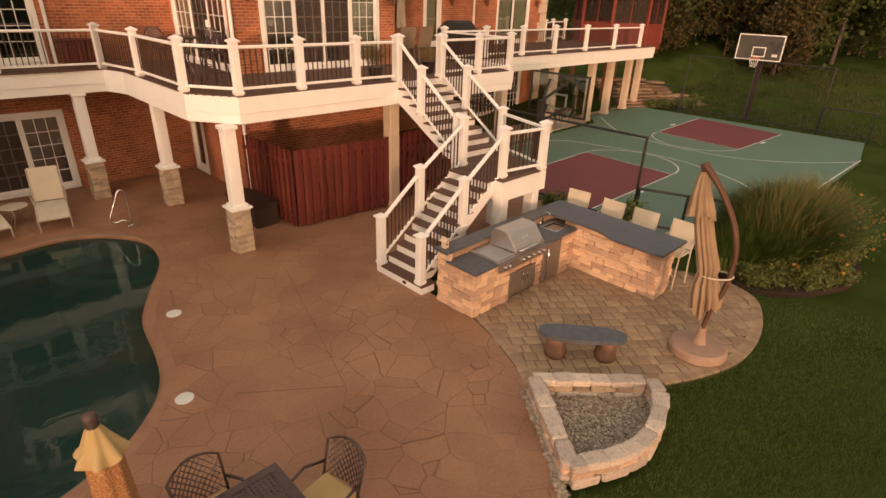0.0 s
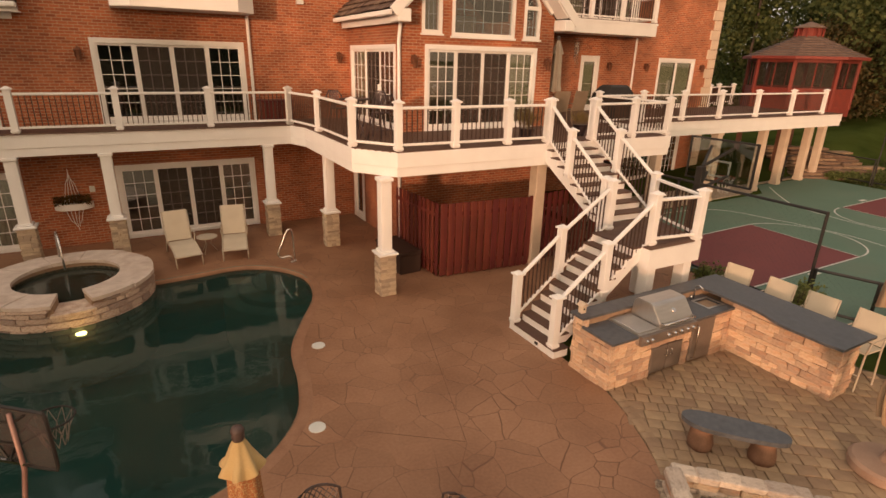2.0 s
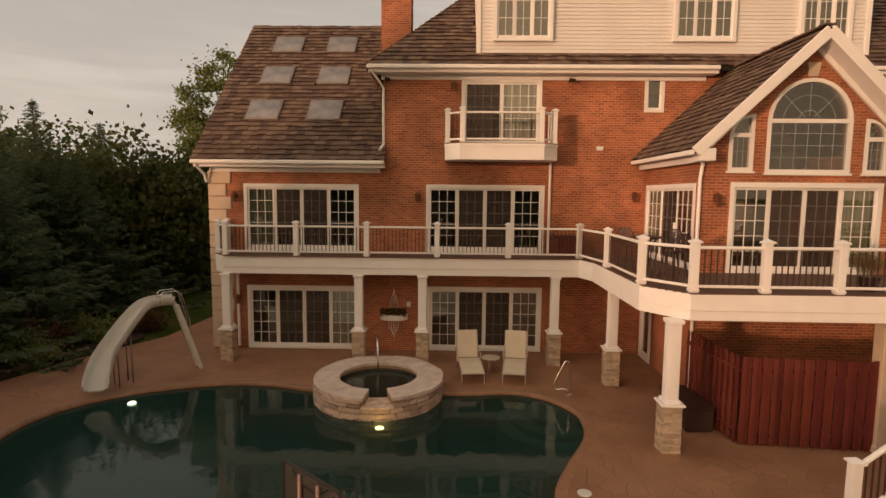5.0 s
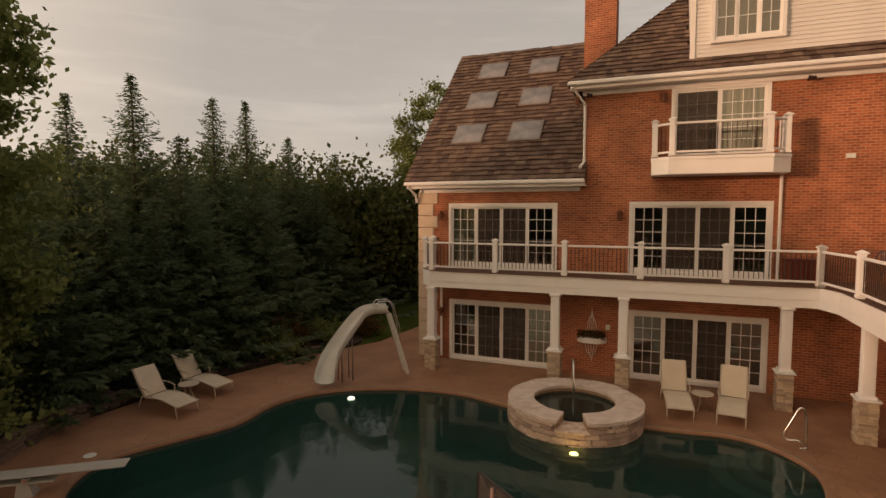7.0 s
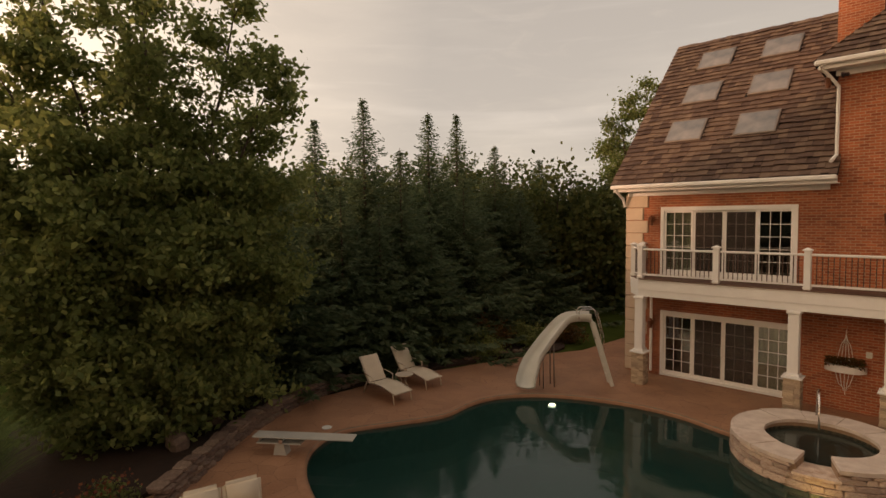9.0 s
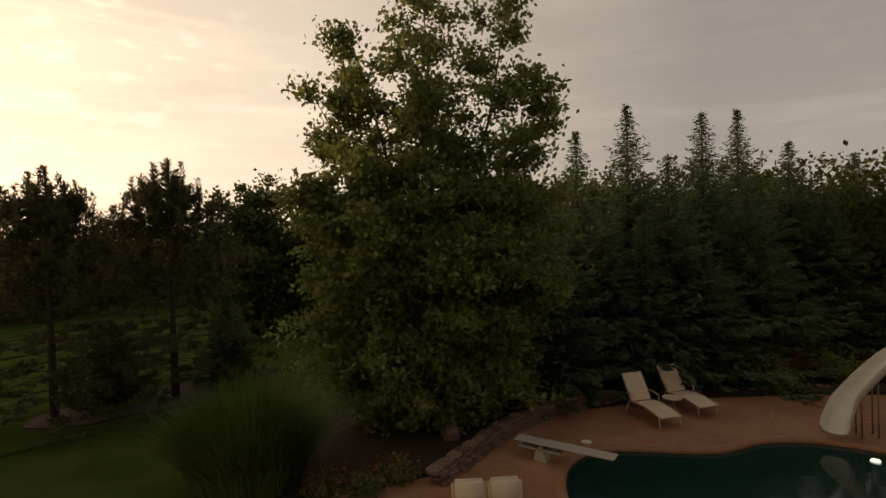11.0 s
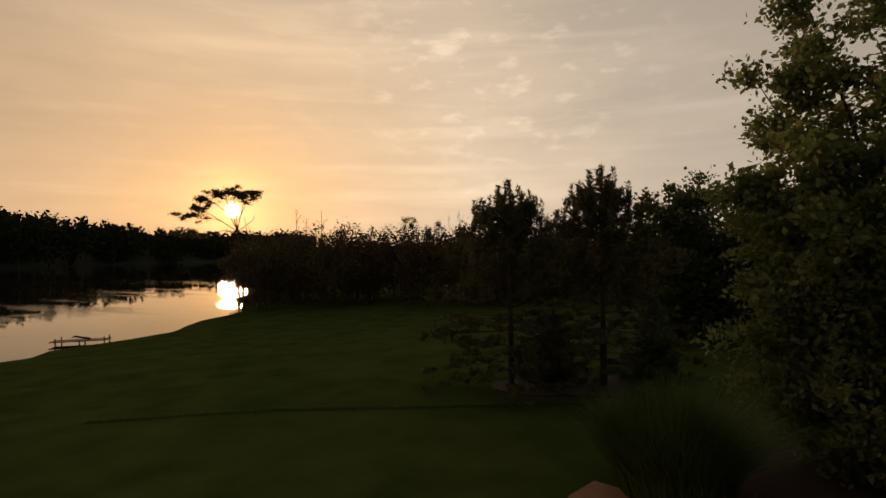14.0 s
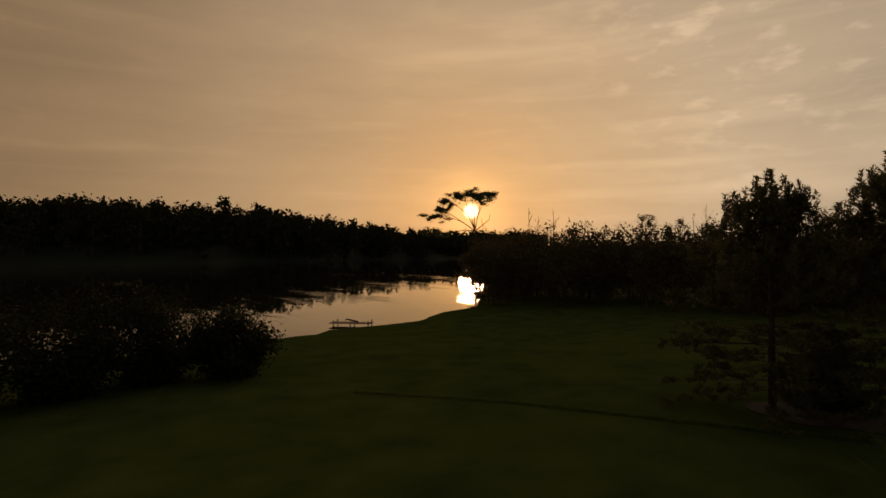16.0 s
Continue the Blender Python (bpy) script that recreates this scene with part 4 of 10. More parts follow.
# openings
opening_part("sliding_door", "white four-panel sliding glass door with glazing bars", *d1, 0.03, 2.06, FACE, 4, (3, 5), (1, 2), curtains=(3,))
opening_part("sliding_door", "white four-panel sliding glass door with glazing bars", *d2, 0.03, 2.08, FACE, 4, (3, 5), (1, 2))
opening_part("sliding_door", "white four-panel sliding glass door with glazing bars", *e1, 3.32, 5.40, FACE, 4, (3, 5), (1, 2), curtains=(0,))
opening_part("sliding_door", "white four-panel sliding glass door with glazing bars", *e2, 3.32, 5.42, FACE, 4, (3, 5), (1, 2))
opening_part("balcony_door", "white two-panel balcony door, one panel screened", 0.25, 2.7, 6.75, 8.77, FACE, 2, (4, 5), (0,), curtains=(1,))
opening_part("window", "small white casement window", 6.02, 6.54, 7.84, 8.92, FACE, 1, (1, 1), rim=0.05)
opening_part("balcony_door", "white four-panel balcony door", 14.9, 18.5, 6.75, 8.75, FACE, 4, (3, 5), (1, 2), curtains=(0, 3))
opening_part("door", "white back door with a tall glass pane", 15.95, 16.85, 3.32, 5.38, FACE, 1, (1, 1), rim=0.10, curtains=(0,))
opening_part("sliding_door", "white two-panel sliding door", 20.5, 22.8, 3.32, 5.38, FACE, 2, (1, 1), curtains=(0, 1))
opening_part("sliding_door", "white lower sliding door behind the ball court", 19.0, 22.6, 0.05, 2.08, FACE, 4, (3, 5))

# gabled bay
BX0, BX1, BY, BC = 6.1, 11.1, 13.4, 8.6
bd = (6.85, 10.45)
holes = [rect(bd[0], 3.30, bd[1], 5.46), arch(7.62, 9.62, 5.78, 8.02), half_arch(6.72, 7.28, 5.82, 7.16, True), half_arch(9.98, 10.52, 5.78, 7.06, False)]
wall([[(BX0, -0.2), (BX1, -0.2), (BX1, 6.35), (BC, 8.85), (BX0, 6.35)]] + holes, lambda a, b: (a, BY, b), Vector((0, 0.3, 0)), BRICK)
wall([[(BY + 0.3, -0.2), (YW, -0.2), (YW, 6.35), (BY + 0.3, 6.35)], rect(16.3, 0.03, 17.15, 2.05), rect(13.75, 3.30, 17.1, 5.44)], lambda a, b: (BX0, a, b), Vector((0.3, 0, 0)), BRICK_SIDE)
wall([[(BY + 0.3, -0.2), (YW, -0.2), (YW, 6.35), (BY + 0.3, 6.35)]], lambda a, b: (BX1, a, b), Vector((-0.3, 0, 0)), BRICK_SIDE)
bm = bmesh.new(); block(bm, BX0 + 0.32, BY + 0.32, DECK_Z - 0.12, BX1 - 0.32, YW, DECK_Z); part("floor_slab", bm, ROOMDARK, house)
bm = bmesh.new(); block(bm, BX0 + 0.32, YW - 0.1, DECK_Z, BX1 - 0.32, YW - 0.02, 6.6); block(bm, 7.5, YW - 0.1, 6.604, 9.7, YW - 0.02, 7.7); part("inner_wall", bm, ROOMDARK, house)
opening_part("sliding_door", "white four-panel sliding glass door with glazing bars", *bd, 3.30, 5.46, pose(0, BY, 0), 4, (3, 5), (1, 2), curtains=(3,))
SIDE = pose(BX0, YW, 0, 0, 0, -90)
opening_part("sliding_door", "white three-panel sliding glass door", 0.30, 3.65, 3.30, 5.44, SIDE, 3, (3, 5), (1,), curtains=(0,))
opening_part("door", "white side door under the deck", 0.25, 1.10, 0.03, 2.05, SIDE, 1, (1, 1), rim=0.10)


def arched_window(x0, x1, z0, z1, grid, side=""):
    """A round-topped window; side: left or right, where it is one half of an arch, its straight side towards the middle."""
    big = 0.07

    def outline(d):
        if side:
            return half_arch(x0 + d, x1 - d, z0 + d, z1 - d, side == "left")
        return arch(x0 + d, x1 - d, z0 + d, z1 - d)

    fr = part("arched_window", prism(bmesh.new(), [outline(-0.02), outline(big)], lambda a, b: (a, BY - 0.03, b), Vector((0, 0.13, 0))), WHITE, house, "white round-topped window over the doors" if not side else "white half-arched window over the doors")
    part("pane", prism(bmesh.new(), [outline(big)], lambda a, b: (a, BY + 0.03, b), Vector((0, 0.006, 0))), GLASS, fr).visible_shadow = False
    r = (x1 - x0) / (1 if side else 2) - big * (2 if side else 1)
    c = (x0 + x1) / 2 if not side else (x1 - big if side == "left" else x0 + big)
    zs = z1 - big - r
    bm = bmesh.new()
    block(bm, x0 + big, BY - 0.02, zs - 0.05, x1 - big, BY + 0.05, zs + 0.05)
    for i in range(1, grid[0]):
        xx = x0 + big + (x1 - x0 - 2 * big) * i / grid[0]
        block(bm, xx - 0.006, BY + 0.042, z0 + big, xx + 0.006, BY + 0.052, zs)
    for i in range(1, grid[1]):
        zz = z0 + big + (zs - z0 - big) * i / grid[1]
        block(bm, x0 + big, BY + 0.043, zz - 0.006, x1 - big, BY + 0.051, zz + 0.006)
    a0, a1 = {"": (0, math.pi), "left": (math.pi / 2, math.pi), "right": (0, math.pi / 2)}[side]
    n = 2 if side else 4
    for k in range(1, n):
        a = a0 + (a1 - a0) * k / n
        tube(bm, [(c + 0.15 * r * math.cos(a), BY + 0.046, zs + 0.15 * r * math.sin(a)), (c + r * math.cos(a), BY + 0.046, zs + r * math.sin(a))], 0.006, 5)
    for f in (0.28, 0.68) if not side else ():
        tube(bm, [(c + f * r * math.cos(math.pi * k / 12), BY + 0.046, zs + f * r * math.sin(math.pi * k / 12)) for k in range(13)], 0.006, 5)
    part("glazing_bar", bm, WHITE, fr)
    bm = bmesh.new(); block(bm, x0 - 0.06, BY - 0.06, z0 - 0.07, x1 + 0.06, BY + 0.02, z0 - 0.02); part("sill", bm, WHITE, fr)


arched_window(7.62, 9.62, 5.78, 8.02, (6, 4))
arched_window(6.72, 7.28, 5.82, 7.16, (3, 2), "left")
arched_window(9.98, 10.52, 5.78, 7.06, (3, 3), "right")
bm = bmesh.new()
prism(bm, [[(BC - 0.11, 8.07), (BC + 0.11, 8.07), (BC + 0.16, 8.40), (BC - 0.16, 8.40)]], lambda a, b: (a, BY - 0.04, b), Vector((0, 0.1, 0)))
part("keystone", bm, CREAM, house, "pale stone keystone")

# limestone quoins at the outer corners
def quoins(x0, x1, z0, z1, step, n):
    z, k = z0, 0
    while z < z1 - 0.05:
        ins = 0.0 if k % 2 else 0.16
        a, b = (x0, x1 - ins) if n > 0 else (x0 + ins, x1)
        pbox("quoin", house, ((a + b) / 2, YW + 0.12, z + step / 2), (b - a, 0.34, min(step, z1 - z) - 0.012), CREAM, 0.02)
        z += step
        k += 1


quoins(-8.02, -7.27, 0.0, 5.9, 0.42, 1)
quoins(23.62, 24.28, 0.0, 8.95, 0.42, -1)


# ---- roofs: shake courses laid on sloped planes ----
def shake_field(o, u, v, poly, seed, near=0, course=0.235, width=(0.16, 0.34), skip=()):
    """Shakes on the plane o + a*u + b*v inside poly (a, b); the first 'near' of them are pieces of their own."""
    rg = random.Random(seed)
    u, v = Vector(u).normalized(), Vector(v).normalized()
    nrm = u.cross(v).normalized()
    o = Vector(o)
    verts, faces, made = [], [], 0
    b0, b1 = min(p[1] for p in poly), max(p[1] for p in poly)
    b = b0
    while b < b1:
        bb = min(b + 0.03, b1 - 0.01) + 0.04
        xs = []
        for i in range(len(poly)):
            (p0, q0), (p1, q1) = poly[i], poly[(i + 1) % len(poly)]
            if (q0 > bb) != (q1 > bb):
                xs.append(p0 + (p1 - p0) * (bb - q0) / (q1 - q0))
        xs.sort()
        for a0, a1 in zip(xs[::2], xs[1::2]):
            a = a0
            while a < a1 - 0.02:
                w = min(rg.uniform(*width), a1 - a)
                lift = rg.uniform(0.030, 0.046)
                off = rg.uniform(-0.030, 0.022)
                mid = (a + w / 2, b + course / 2)
                if not any(s[0] < mid[0] < s[2] and s[1] < mid[1] < s[3] for s in skip):
                    ctr = o + u * (a + w / 2) + v * (b + off) + nrm * 0.012
                    if made < near:
                        key = ("shake", int(w * 25))
                        if key not in MESHES:
                            bm = bmesh.new()
                            ww = int(w * 25) / 25 + 0.018
                            block(bm, -ww / 2, 0, -0.012, ww / 2, course * 1.35, 0.0)
                            for vv in bm.verts:
                                if vv.co.y < 0.01:
                                    vv.co.z = 0.062 if vv.co.z > -0.005 else 0.040
                            MESHES[key] = finish(bm, "shake", SHAKE)
                        m = Matrix((u, v, nrm)).transposed().to_4x4()
                        m.translation = ctr + nrm * (lift - 0.038)
                        piece("shake", MESHES[key], house, m)
                        made += 1
                    else:
                        i0 = len(verts)
                        h = w / 2 - 0.001
                        for sx, sy, sz in ((-h, 0, lift), (h, 0, lift), (h, course * 1.3, -0.012), (-h, course * 1.3, -0.012), (-h, 0, lift + 0.022), (h, 0, lift + 0.022), (h, course * 1.3, 0.0), (-h, course * 1.3, 0.0)):
                            verts.append(ctr + u * sx + v * sy + nrm * sz)
                        for f in ((4, 5, 6, 7), (0, 1, 5, 4), (1, 2, 6, 5), (3, 0, 4, 7)):
                            faces.append([i0 + k for k in f])
                a += w
        b += course
    if faces:
        ob = new("shake_field", raw_mesh("shake_field", [tuple(p) for p in verts], faces, SHAKE_STUFF))
        ob.parent = house
        tagged(ob, kind="stuff")


def slab(pts, thick=0.14, mat=None):
    bm = bmesh.new()
    a = [bm.verts.new(p) for p in pts]
    b = [bm.verts.new((p[0], p[1], p[2] - thick)) for p in pts]
    bm.faces.new(a); bm.faces.new(b[::-1])
    for i in range(len(a)):
        j = (i + 1) % len(a)
        bm.faces.new((a[i], b[i], b[j], a[j]))
    return part("roof", bm, mat or ROOFBED, house)


S2 = math.sqrt(2)
# wing roof: 45 degrees from the eave to the ridge
slab([(-8.35, 16.95, 6.22), (-2.2, 16.95, 6.22), (-2.2, 22.7, 11.97), (-8.35, 22.7, 11.97)])
slab([(-8.35, 22.7, 11.97), (-2.2, 22.7, 11.97), (-2.2, 28.4, 6.27), (-8.35, 28.4, 6.27)])
wall([[(16.98, 6.0), (28.2, 6.0), (22.7, 11.7)]], lambda a, b: (-7.95, a, b), Vector((0.25, 0, 0)), BRICK_SIDE)
SKYL = [(-7.13, 18.30), (-5.03, 18.30), (-7.13, 19.78), (-5.03, 19.78), (-7.13, 21.27), (-5.03, 21.27)]
sk_boxes = [(x + 8.35 + 0.06, (y - 16.95) * S2 + 0.06, x + 8.35 + 1.08, (y - 16.95) * S2 + 0.90) for x, y in SKYL]
shake_field((-8.35, 16.95, 6.22), (1, 0, 0), (0, 1, 1), [(0, -0.04), (6.15, -0.04), (6.15, 8.13), (0, 8.13)], 1, near=300, skip=sk_boxes)
for x, y in SKYL:
    c = Vector((x + 0.57, y + 0.39, 6.22 + (y - 16.95) + 0.39))
    sk = piece("skylight", box_mesh((1.16, 1.10, 0.10), STEEL_DK, 0.015), house, Matrix.Translation(c + Vector((0, -0.04, 0.04))) @ pose(0, 0, 0, 45), "bronze-framed skylight")
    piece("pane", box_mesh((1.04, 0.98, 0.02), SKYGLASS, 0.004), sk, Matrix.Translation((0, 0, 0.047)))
# main roof: hip, with a white-sided dormer wall rising from it
R0, R1, RZ = -2.75, 24.65, 9.15
slab([(R0, 16.95, RZ), (R1, 16.95, RZ), (R1 - 5.75, 22.7, RZ + 5.75), (R0 + 5.75, 22.7, RZ + 5.75)])
slab([(R0, 28.45, RZ), (R0, 16.95, RZ), (R0 + 5.75, 22.7, RZ + 5.75)])
slab([(R1, 16.95, RZ), (R1, 28.45, RZ), (R1 - 5.75, 22.7, RZ + 5.75)])
slab([(R1, 28.45, RZ), (R0, 28.45, RZ), (R0 + 5.75, 22.7, RZ + 5.75), (R1 - 5.75, 22.7, RZ + 5.75)])
L_ = 5.75 * S2
shake_field((R0, 16.95, RZ), (1, 0, 0), (0, 1, 1), [(0, -0.04), (R1 - R0, -0.04), (R1 - R0 - 5.75, L_), (5.75, L_)], 2, skip=[(0.66 - R0, 0.55, 12.75 - R0, 20), (21.3 - R0, 1.3, 22.5 - R0, 2.4)])
shake_field((R0, 28.45, RZ), (0, -1, 0), (1, 0, 1), [(0, -0.04), (11.5, -0.04), (5.75, L_)], 3)
# gable roof over the bay
GZ, GE, GW = 9.10, 6.30, 2.92
GS = (GZ - GE) / GW
GL = math.hypot(GW, GZ - GE)
for sgn in (-1, 1):
    ex = BC + sgn * GW
    slab([(ex, 12.92, GE), (BC, 12.92, GZ), (BC, 18.6, GZ), (ex, 17.38, GE)], 0.13)
    if sgn < 0:
        shake_field((ex, 17.38, GE), (0, -1, 0), (1, 0, GS), [(0, -0.03), (4.46, -0.03), (4.46, GL - 0.12), (-0.8, GL - 0.12)], 5)
    else:
        shake_field((ex, 12.92, GE), (0, 1, 0), (-1, 0, GS), [(0, -0.03), (4.46, -0.03), (4.46, GL - 0.12), (0, GL - 0.12)], 6)
        for k in range(20):
            pbox("ridge_shake", house, (BC, 13.03 + 0.235 * k, GZ + 0.055 - 0.012 * (k % 2)), (0.26, 0.26, 0.04), SHAKE, 0.004, (3, 0, 0))
    # white rake board, frieze and boxed return
    bar("rake_board", house, (ex, 12.88, 6.22), (BC, 12.88, GZ - 0.10), 0.06, 0.26, WHITE, 0.01)
    bar("soffit", house, (BC + sgn * 2.55, 13.14, 6.36), (BC, 13.14, GZ - 0.22), 0.5, 0.03, WHITE, 0.0)
    bar("rake_frieze", house, (BC + sgn * 2.35, 13.36, 6.50), (BC, 13.36, GZ - 0.30), 0.07, 0.14, WHITE, 0.005)
    pbox("eave_return", house, (ex - sgn * 0.30, 13.12, 6.16), (0.36, 0.52, 0.30), WHITE, 0.02)
    bar("gutter", house, (ex - sgn * 0.0, 12.95, 6.22), (ex, 17.38, 6.22), 0.13, 0.12, WHITE, 0.02)
    bar("fascia", house, (ex - sgn * 0.24, 13.0, 6.10), (ex - sgn * 0.24, 17.38, 6.10), 0.04, 0.20, WHITE, 0.005)
# gutters, friezes, downspouts
for x0, x1, y, z in ((-8.35, -2.2, 16.90, 6.14), (R0, 8.05, 16.88, 9.08), (10.9, R1, 16.88, 9.08)):
    bar("gutter", house, (x0, y, z), (x1, y, z), 0.13, 0.13, WHITE, 0.03)
    bar("fascia", house, (x0 + 0.06, y + 0.09, z - 0.06), (x1, y + 0.09, z - 0.06), 0.05, 0.2, WHITE, 0.005)
    bar("soffit", house, (x0 + 0.06, y + 0.28, z - 0.14), (x1, y + 0.28, z - 0.14), 0.42, 0.03, WHITE, 0.0)
    bar("frieze", house, (max(x0 + 0.4, -7.95), YW - 0.03, z - 0.225), (x1 - 0.2, YW - 0.03, z - 0.225), 0.06, 0.15, WHITE, 0.005)


def downspout(pts):
    bm = bmesh.new()
    tube(bm, pts, 0.045, 6)
    part("downspout", bm, WHITE, house)


downspout([(R0 + 0.12, 16.9, 9.0), (R0 + 0.30, 17.2, 8.75), (-2.28, 17.33, 8.5), (-2.28, 17.33, 6.75), (-2.36, 17.0, 6.55)])
downspout([(3.06, 17.33, 6.2), (3.06, 17.33, 3.3)])
downspout([(-8.2, 16.92, 6.05), (-8.05, 17.2, 5.75), (-8.03, 17.3, 5.5)])
downspout([(5.95, 13.05, 6.15), (6.05, 13.3, 5.95), (6.02, 13.33, 5.6), (6.02, 13.33, 0.05)])
downspout([(-7.1, 17.3, 2.7), (-7.1, 17.3, 0.1)])
downspout([(18.85, 17.33, 6.2), (18.85, 17.33, 3.3)])
# dormer
DX0, DX1, DY = 0.66, 12.75, 17.38
bm = bmesh.new()
z = 9.5
while z < 12.9:
    v = [bm.verts.new(p) for p in ((DX0, DY - 0.022, z), (DX1, DY - 0.022, z), (DX1, DY, z + 0.115), (DX0, DY, z + 0.115), (DX1, DY, z), (DX0, DY, z))]
    bm.faces.new(v[:4]); bm.faces.new((v[0], v[5], v[4], v[1]))
    z += 0.115
part("siding", bm, SIDING, house, "white lapped siding")
bm = bmesh.new(); block(bm, DX0, DY + 0.004, 9.3, DX1, 22.6, 12.95); part("dormer_wall", bm, SIDING, house)
for x in (DX0 + 0.05, DX1 - 0.05):
    pbox("corner_board", house, (x, DY - 0.03, 11.2), (0.14, 0.06, 3.5), WHITE)
slab([(DX0 - 0.4, 16.9, 12.95), (DX1 + 0.4, 16.9, 12.95), (DX1 + 0.4, 22.7, RZ + 5.8), (DX0 - 0.4, 22.7, RZ + 5.8)])
for x0, x1, n in ((1.22, 2.96, 3), (6.78, 8.58, 3), (10.62, 12.1, 3)):
    opening_part("dormer_window", "white three-light dormer window", x0, x1, 9.98, 11.8, pose(0, DY - 0.12, 0), n, (2, 3), rim=0.05)
    # added panel hides the siding and gives the panes a dim greenish tone
    pbox("window_blind", house, ((x0 + x1) / 2, DY - 0.045, 10.89), (x1 - x0 - 0.06, 0.012, 1.76), BACKING, 0.0)
# chimneys
for x0, x1, y0, y1, z0, z1, m in ((-2.66, -1.60, 19.7, 20.7, 6.0, 13.6, BRICK), (19.42, 20.18, 18.0, 18.6, 9.8, 11.25, REDPAINT)):
    bm = bmesh.new(); block(bm, x0, y0, z0, x1, y1, z1); part("chimney", bm, m, house, "brick chimney" if m is BRICK else "small red chimney")
    bm = bmesh.new(); block(bm, x0 - 0.07, y0 - 0.07, z1, x1 + 0.07, y1 + 0.07, z1 + 0.16); part("chimney_cap", bm, CREAM, house)
sk = piece("skylight", box_mesh((1.0, 1.0, 0.14), STEEL_DK, 0.015), house, Matrix.Translation((21.9, 18.25, 10.49)) @ pose(0, 0, 0, 45), "bronze-framed skylight")
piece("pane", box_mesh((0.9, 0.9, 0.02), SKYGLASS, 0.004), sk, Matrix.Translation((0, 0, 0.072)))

# ---- deck, columns, railings, stairs ----
EDGE = [(-7.45, 17.38), (-7.45, 16.55), (-6.95, 15.95), (3.75, 15.95), (4.0, 15.2), (4.0, 11.35), (4.68, 10.45), (13.15, 10.40), (13.15, 13.15), (28.0, 13.15), (28.0, 17.38)]
deck = thing("deck", "raised deck with white fascia and brown boards", "deck", kind="structure")


def deck_boards():
    y = 10.42
    poly = EDGE
    while y < 17.3:
        yy = y + 0.07
        xs = []
        for i in range(len(poly)):
            (x0, y0), (x1, y1) = poly[i], poly[(i + 1) % len(poly)]
            if (y0 > yy) != (y1 > yy):
                xs.append(x0 + (x1 - x0) * (yy - y0) / (y1 - y0))
        xs.sort()
        for a, b in zip(xs[::2], xs[1::2]):
            cuts = [(a, b)]
            if yy > BY:
                cuts = [(a, min(b, BX0)), (max(a, BX1), b)] if a < BX0 else [(a, b)]
            for p, q in cuts:
                x = p
                while q - x > 0.05:
                    e = min(x + 4.9, q)
                    if q - e < 0.6:
                        e = q
                    pbox("deck_board", deck, ((x + e) / 2, yy, DECK_Z - 0.0125), (e - x - 0.004, 0.136, 0.025), DECKWOOD, 0.003)
                    x = e
        y += 0.14


deck_boards()
for (x0, y0), (x1, y1) in zip(EDGE, EDGE[1:]):
    d = Vector((x1 - x0, y1 - y0)).normalized() * 0.02
    bar("fascia", deck, (x0 - d.x, y0 - d.y, 3.095), (x1 + d.x, y1 + d.y, 3.095), 0.05, 0.33, WHITE, 0.006)
    bar("skirt_board", deck, (x0 - d.x * 0.5, y0 - d.y * 0.5 + 0.02, 2.83), (x1 + d.x * 0.5, y1 + d.y * 0.5 + 0.02, 2.83), 0.045, 0.20, WHITE, 0.006)
# underside
bm = prism(bmesh.new(), [EDGE], lambda a, b: (a, b, 2.98), Vector((0, 0, 0.26)))
part("joist_deck", bm, surf("shaded_deck_timber", (0.20, 0.12, 0.075), (0.30, 0.19, 0.12), 0.8, 3, 40, 0.3), deck)
for x in np.arange(13.6, 28, 0.9):
    bar("joist", deck, (float(x), 13.25, 2.90), (float(x), 17.3, 2.90), 0.05, 0.18, TIMBER, 0.0)


def column(x, y, z0, stone=True, top=2.74, group="deck columns"):
    c = thing("column", "white square column on a buff stone pedestal" if stone else "white boxed timber post", "column", (x, y, z0), group=group)
    rng = random.Random(int(x * 7 + y * 13))
    h = top - z0
    if stone:
        bm = bmesh.new(); block(bm, -0.165, -0.165, 0, 0.165, 0.165, 0.98); part("pedestal", bm, MORTAR, c)
        for turn, (ox, oy) in ((0, (-0.18, -0.165)), (90, (0.165, -0.18)), (180, (0.18, 0.165)), (270, (-0.165, 0.18))):
            veneer(c, 0.36, 0.98, face_at(ox, oy, 0, turn), LEDGE, rng, (0.05, 0.085), (0.10, 0.26), 0.04)
        pbox("pedestal_cap", c, (0, 0, 1.005), (0.47, 0.47, 0.05), WHITE, 0.01)
        pbox("base_mould", c, (0, 0, 1.06), (0.33, 0.33, 0.07), WHITE, 0.015)
        pbox("shaft", c, (0, 0, (1.03 + h) / 2), (0.25, 0.25, h - 1.03), WHITE, 0.012)
        for sx in (-1, 1):
            pbox("shaft_panel", c, (sx * 0.127, 0, (1.03 + h) / 2), (0.012, 0.13, h - 1.4), WHITE, 0.003)
            pbox("shaft_panel", c, (0, sx * 0.127, (1.03 + h) / 2), (0.13, 0.012, h - 1.4), WHITE, 0.003)
        pbox("capital", c, (0, 0, h - 0.05), (0.32, 0.32, 0.08), WHITE, 0.012)
    else:
        pbox("shaft", c, (0, 0, h / 2), (0.30, 0.30, h), CREAM, 0.012)
        pbox("base_mould", c, (0, 0, 0.08), (0.36, 0.36, 0.16), CREAM, 0.015)
        pbox("capital", c, (0, 0, h - 0.06), (0.36, 0.36, 0.10), CREAM, 0.012)
    return c


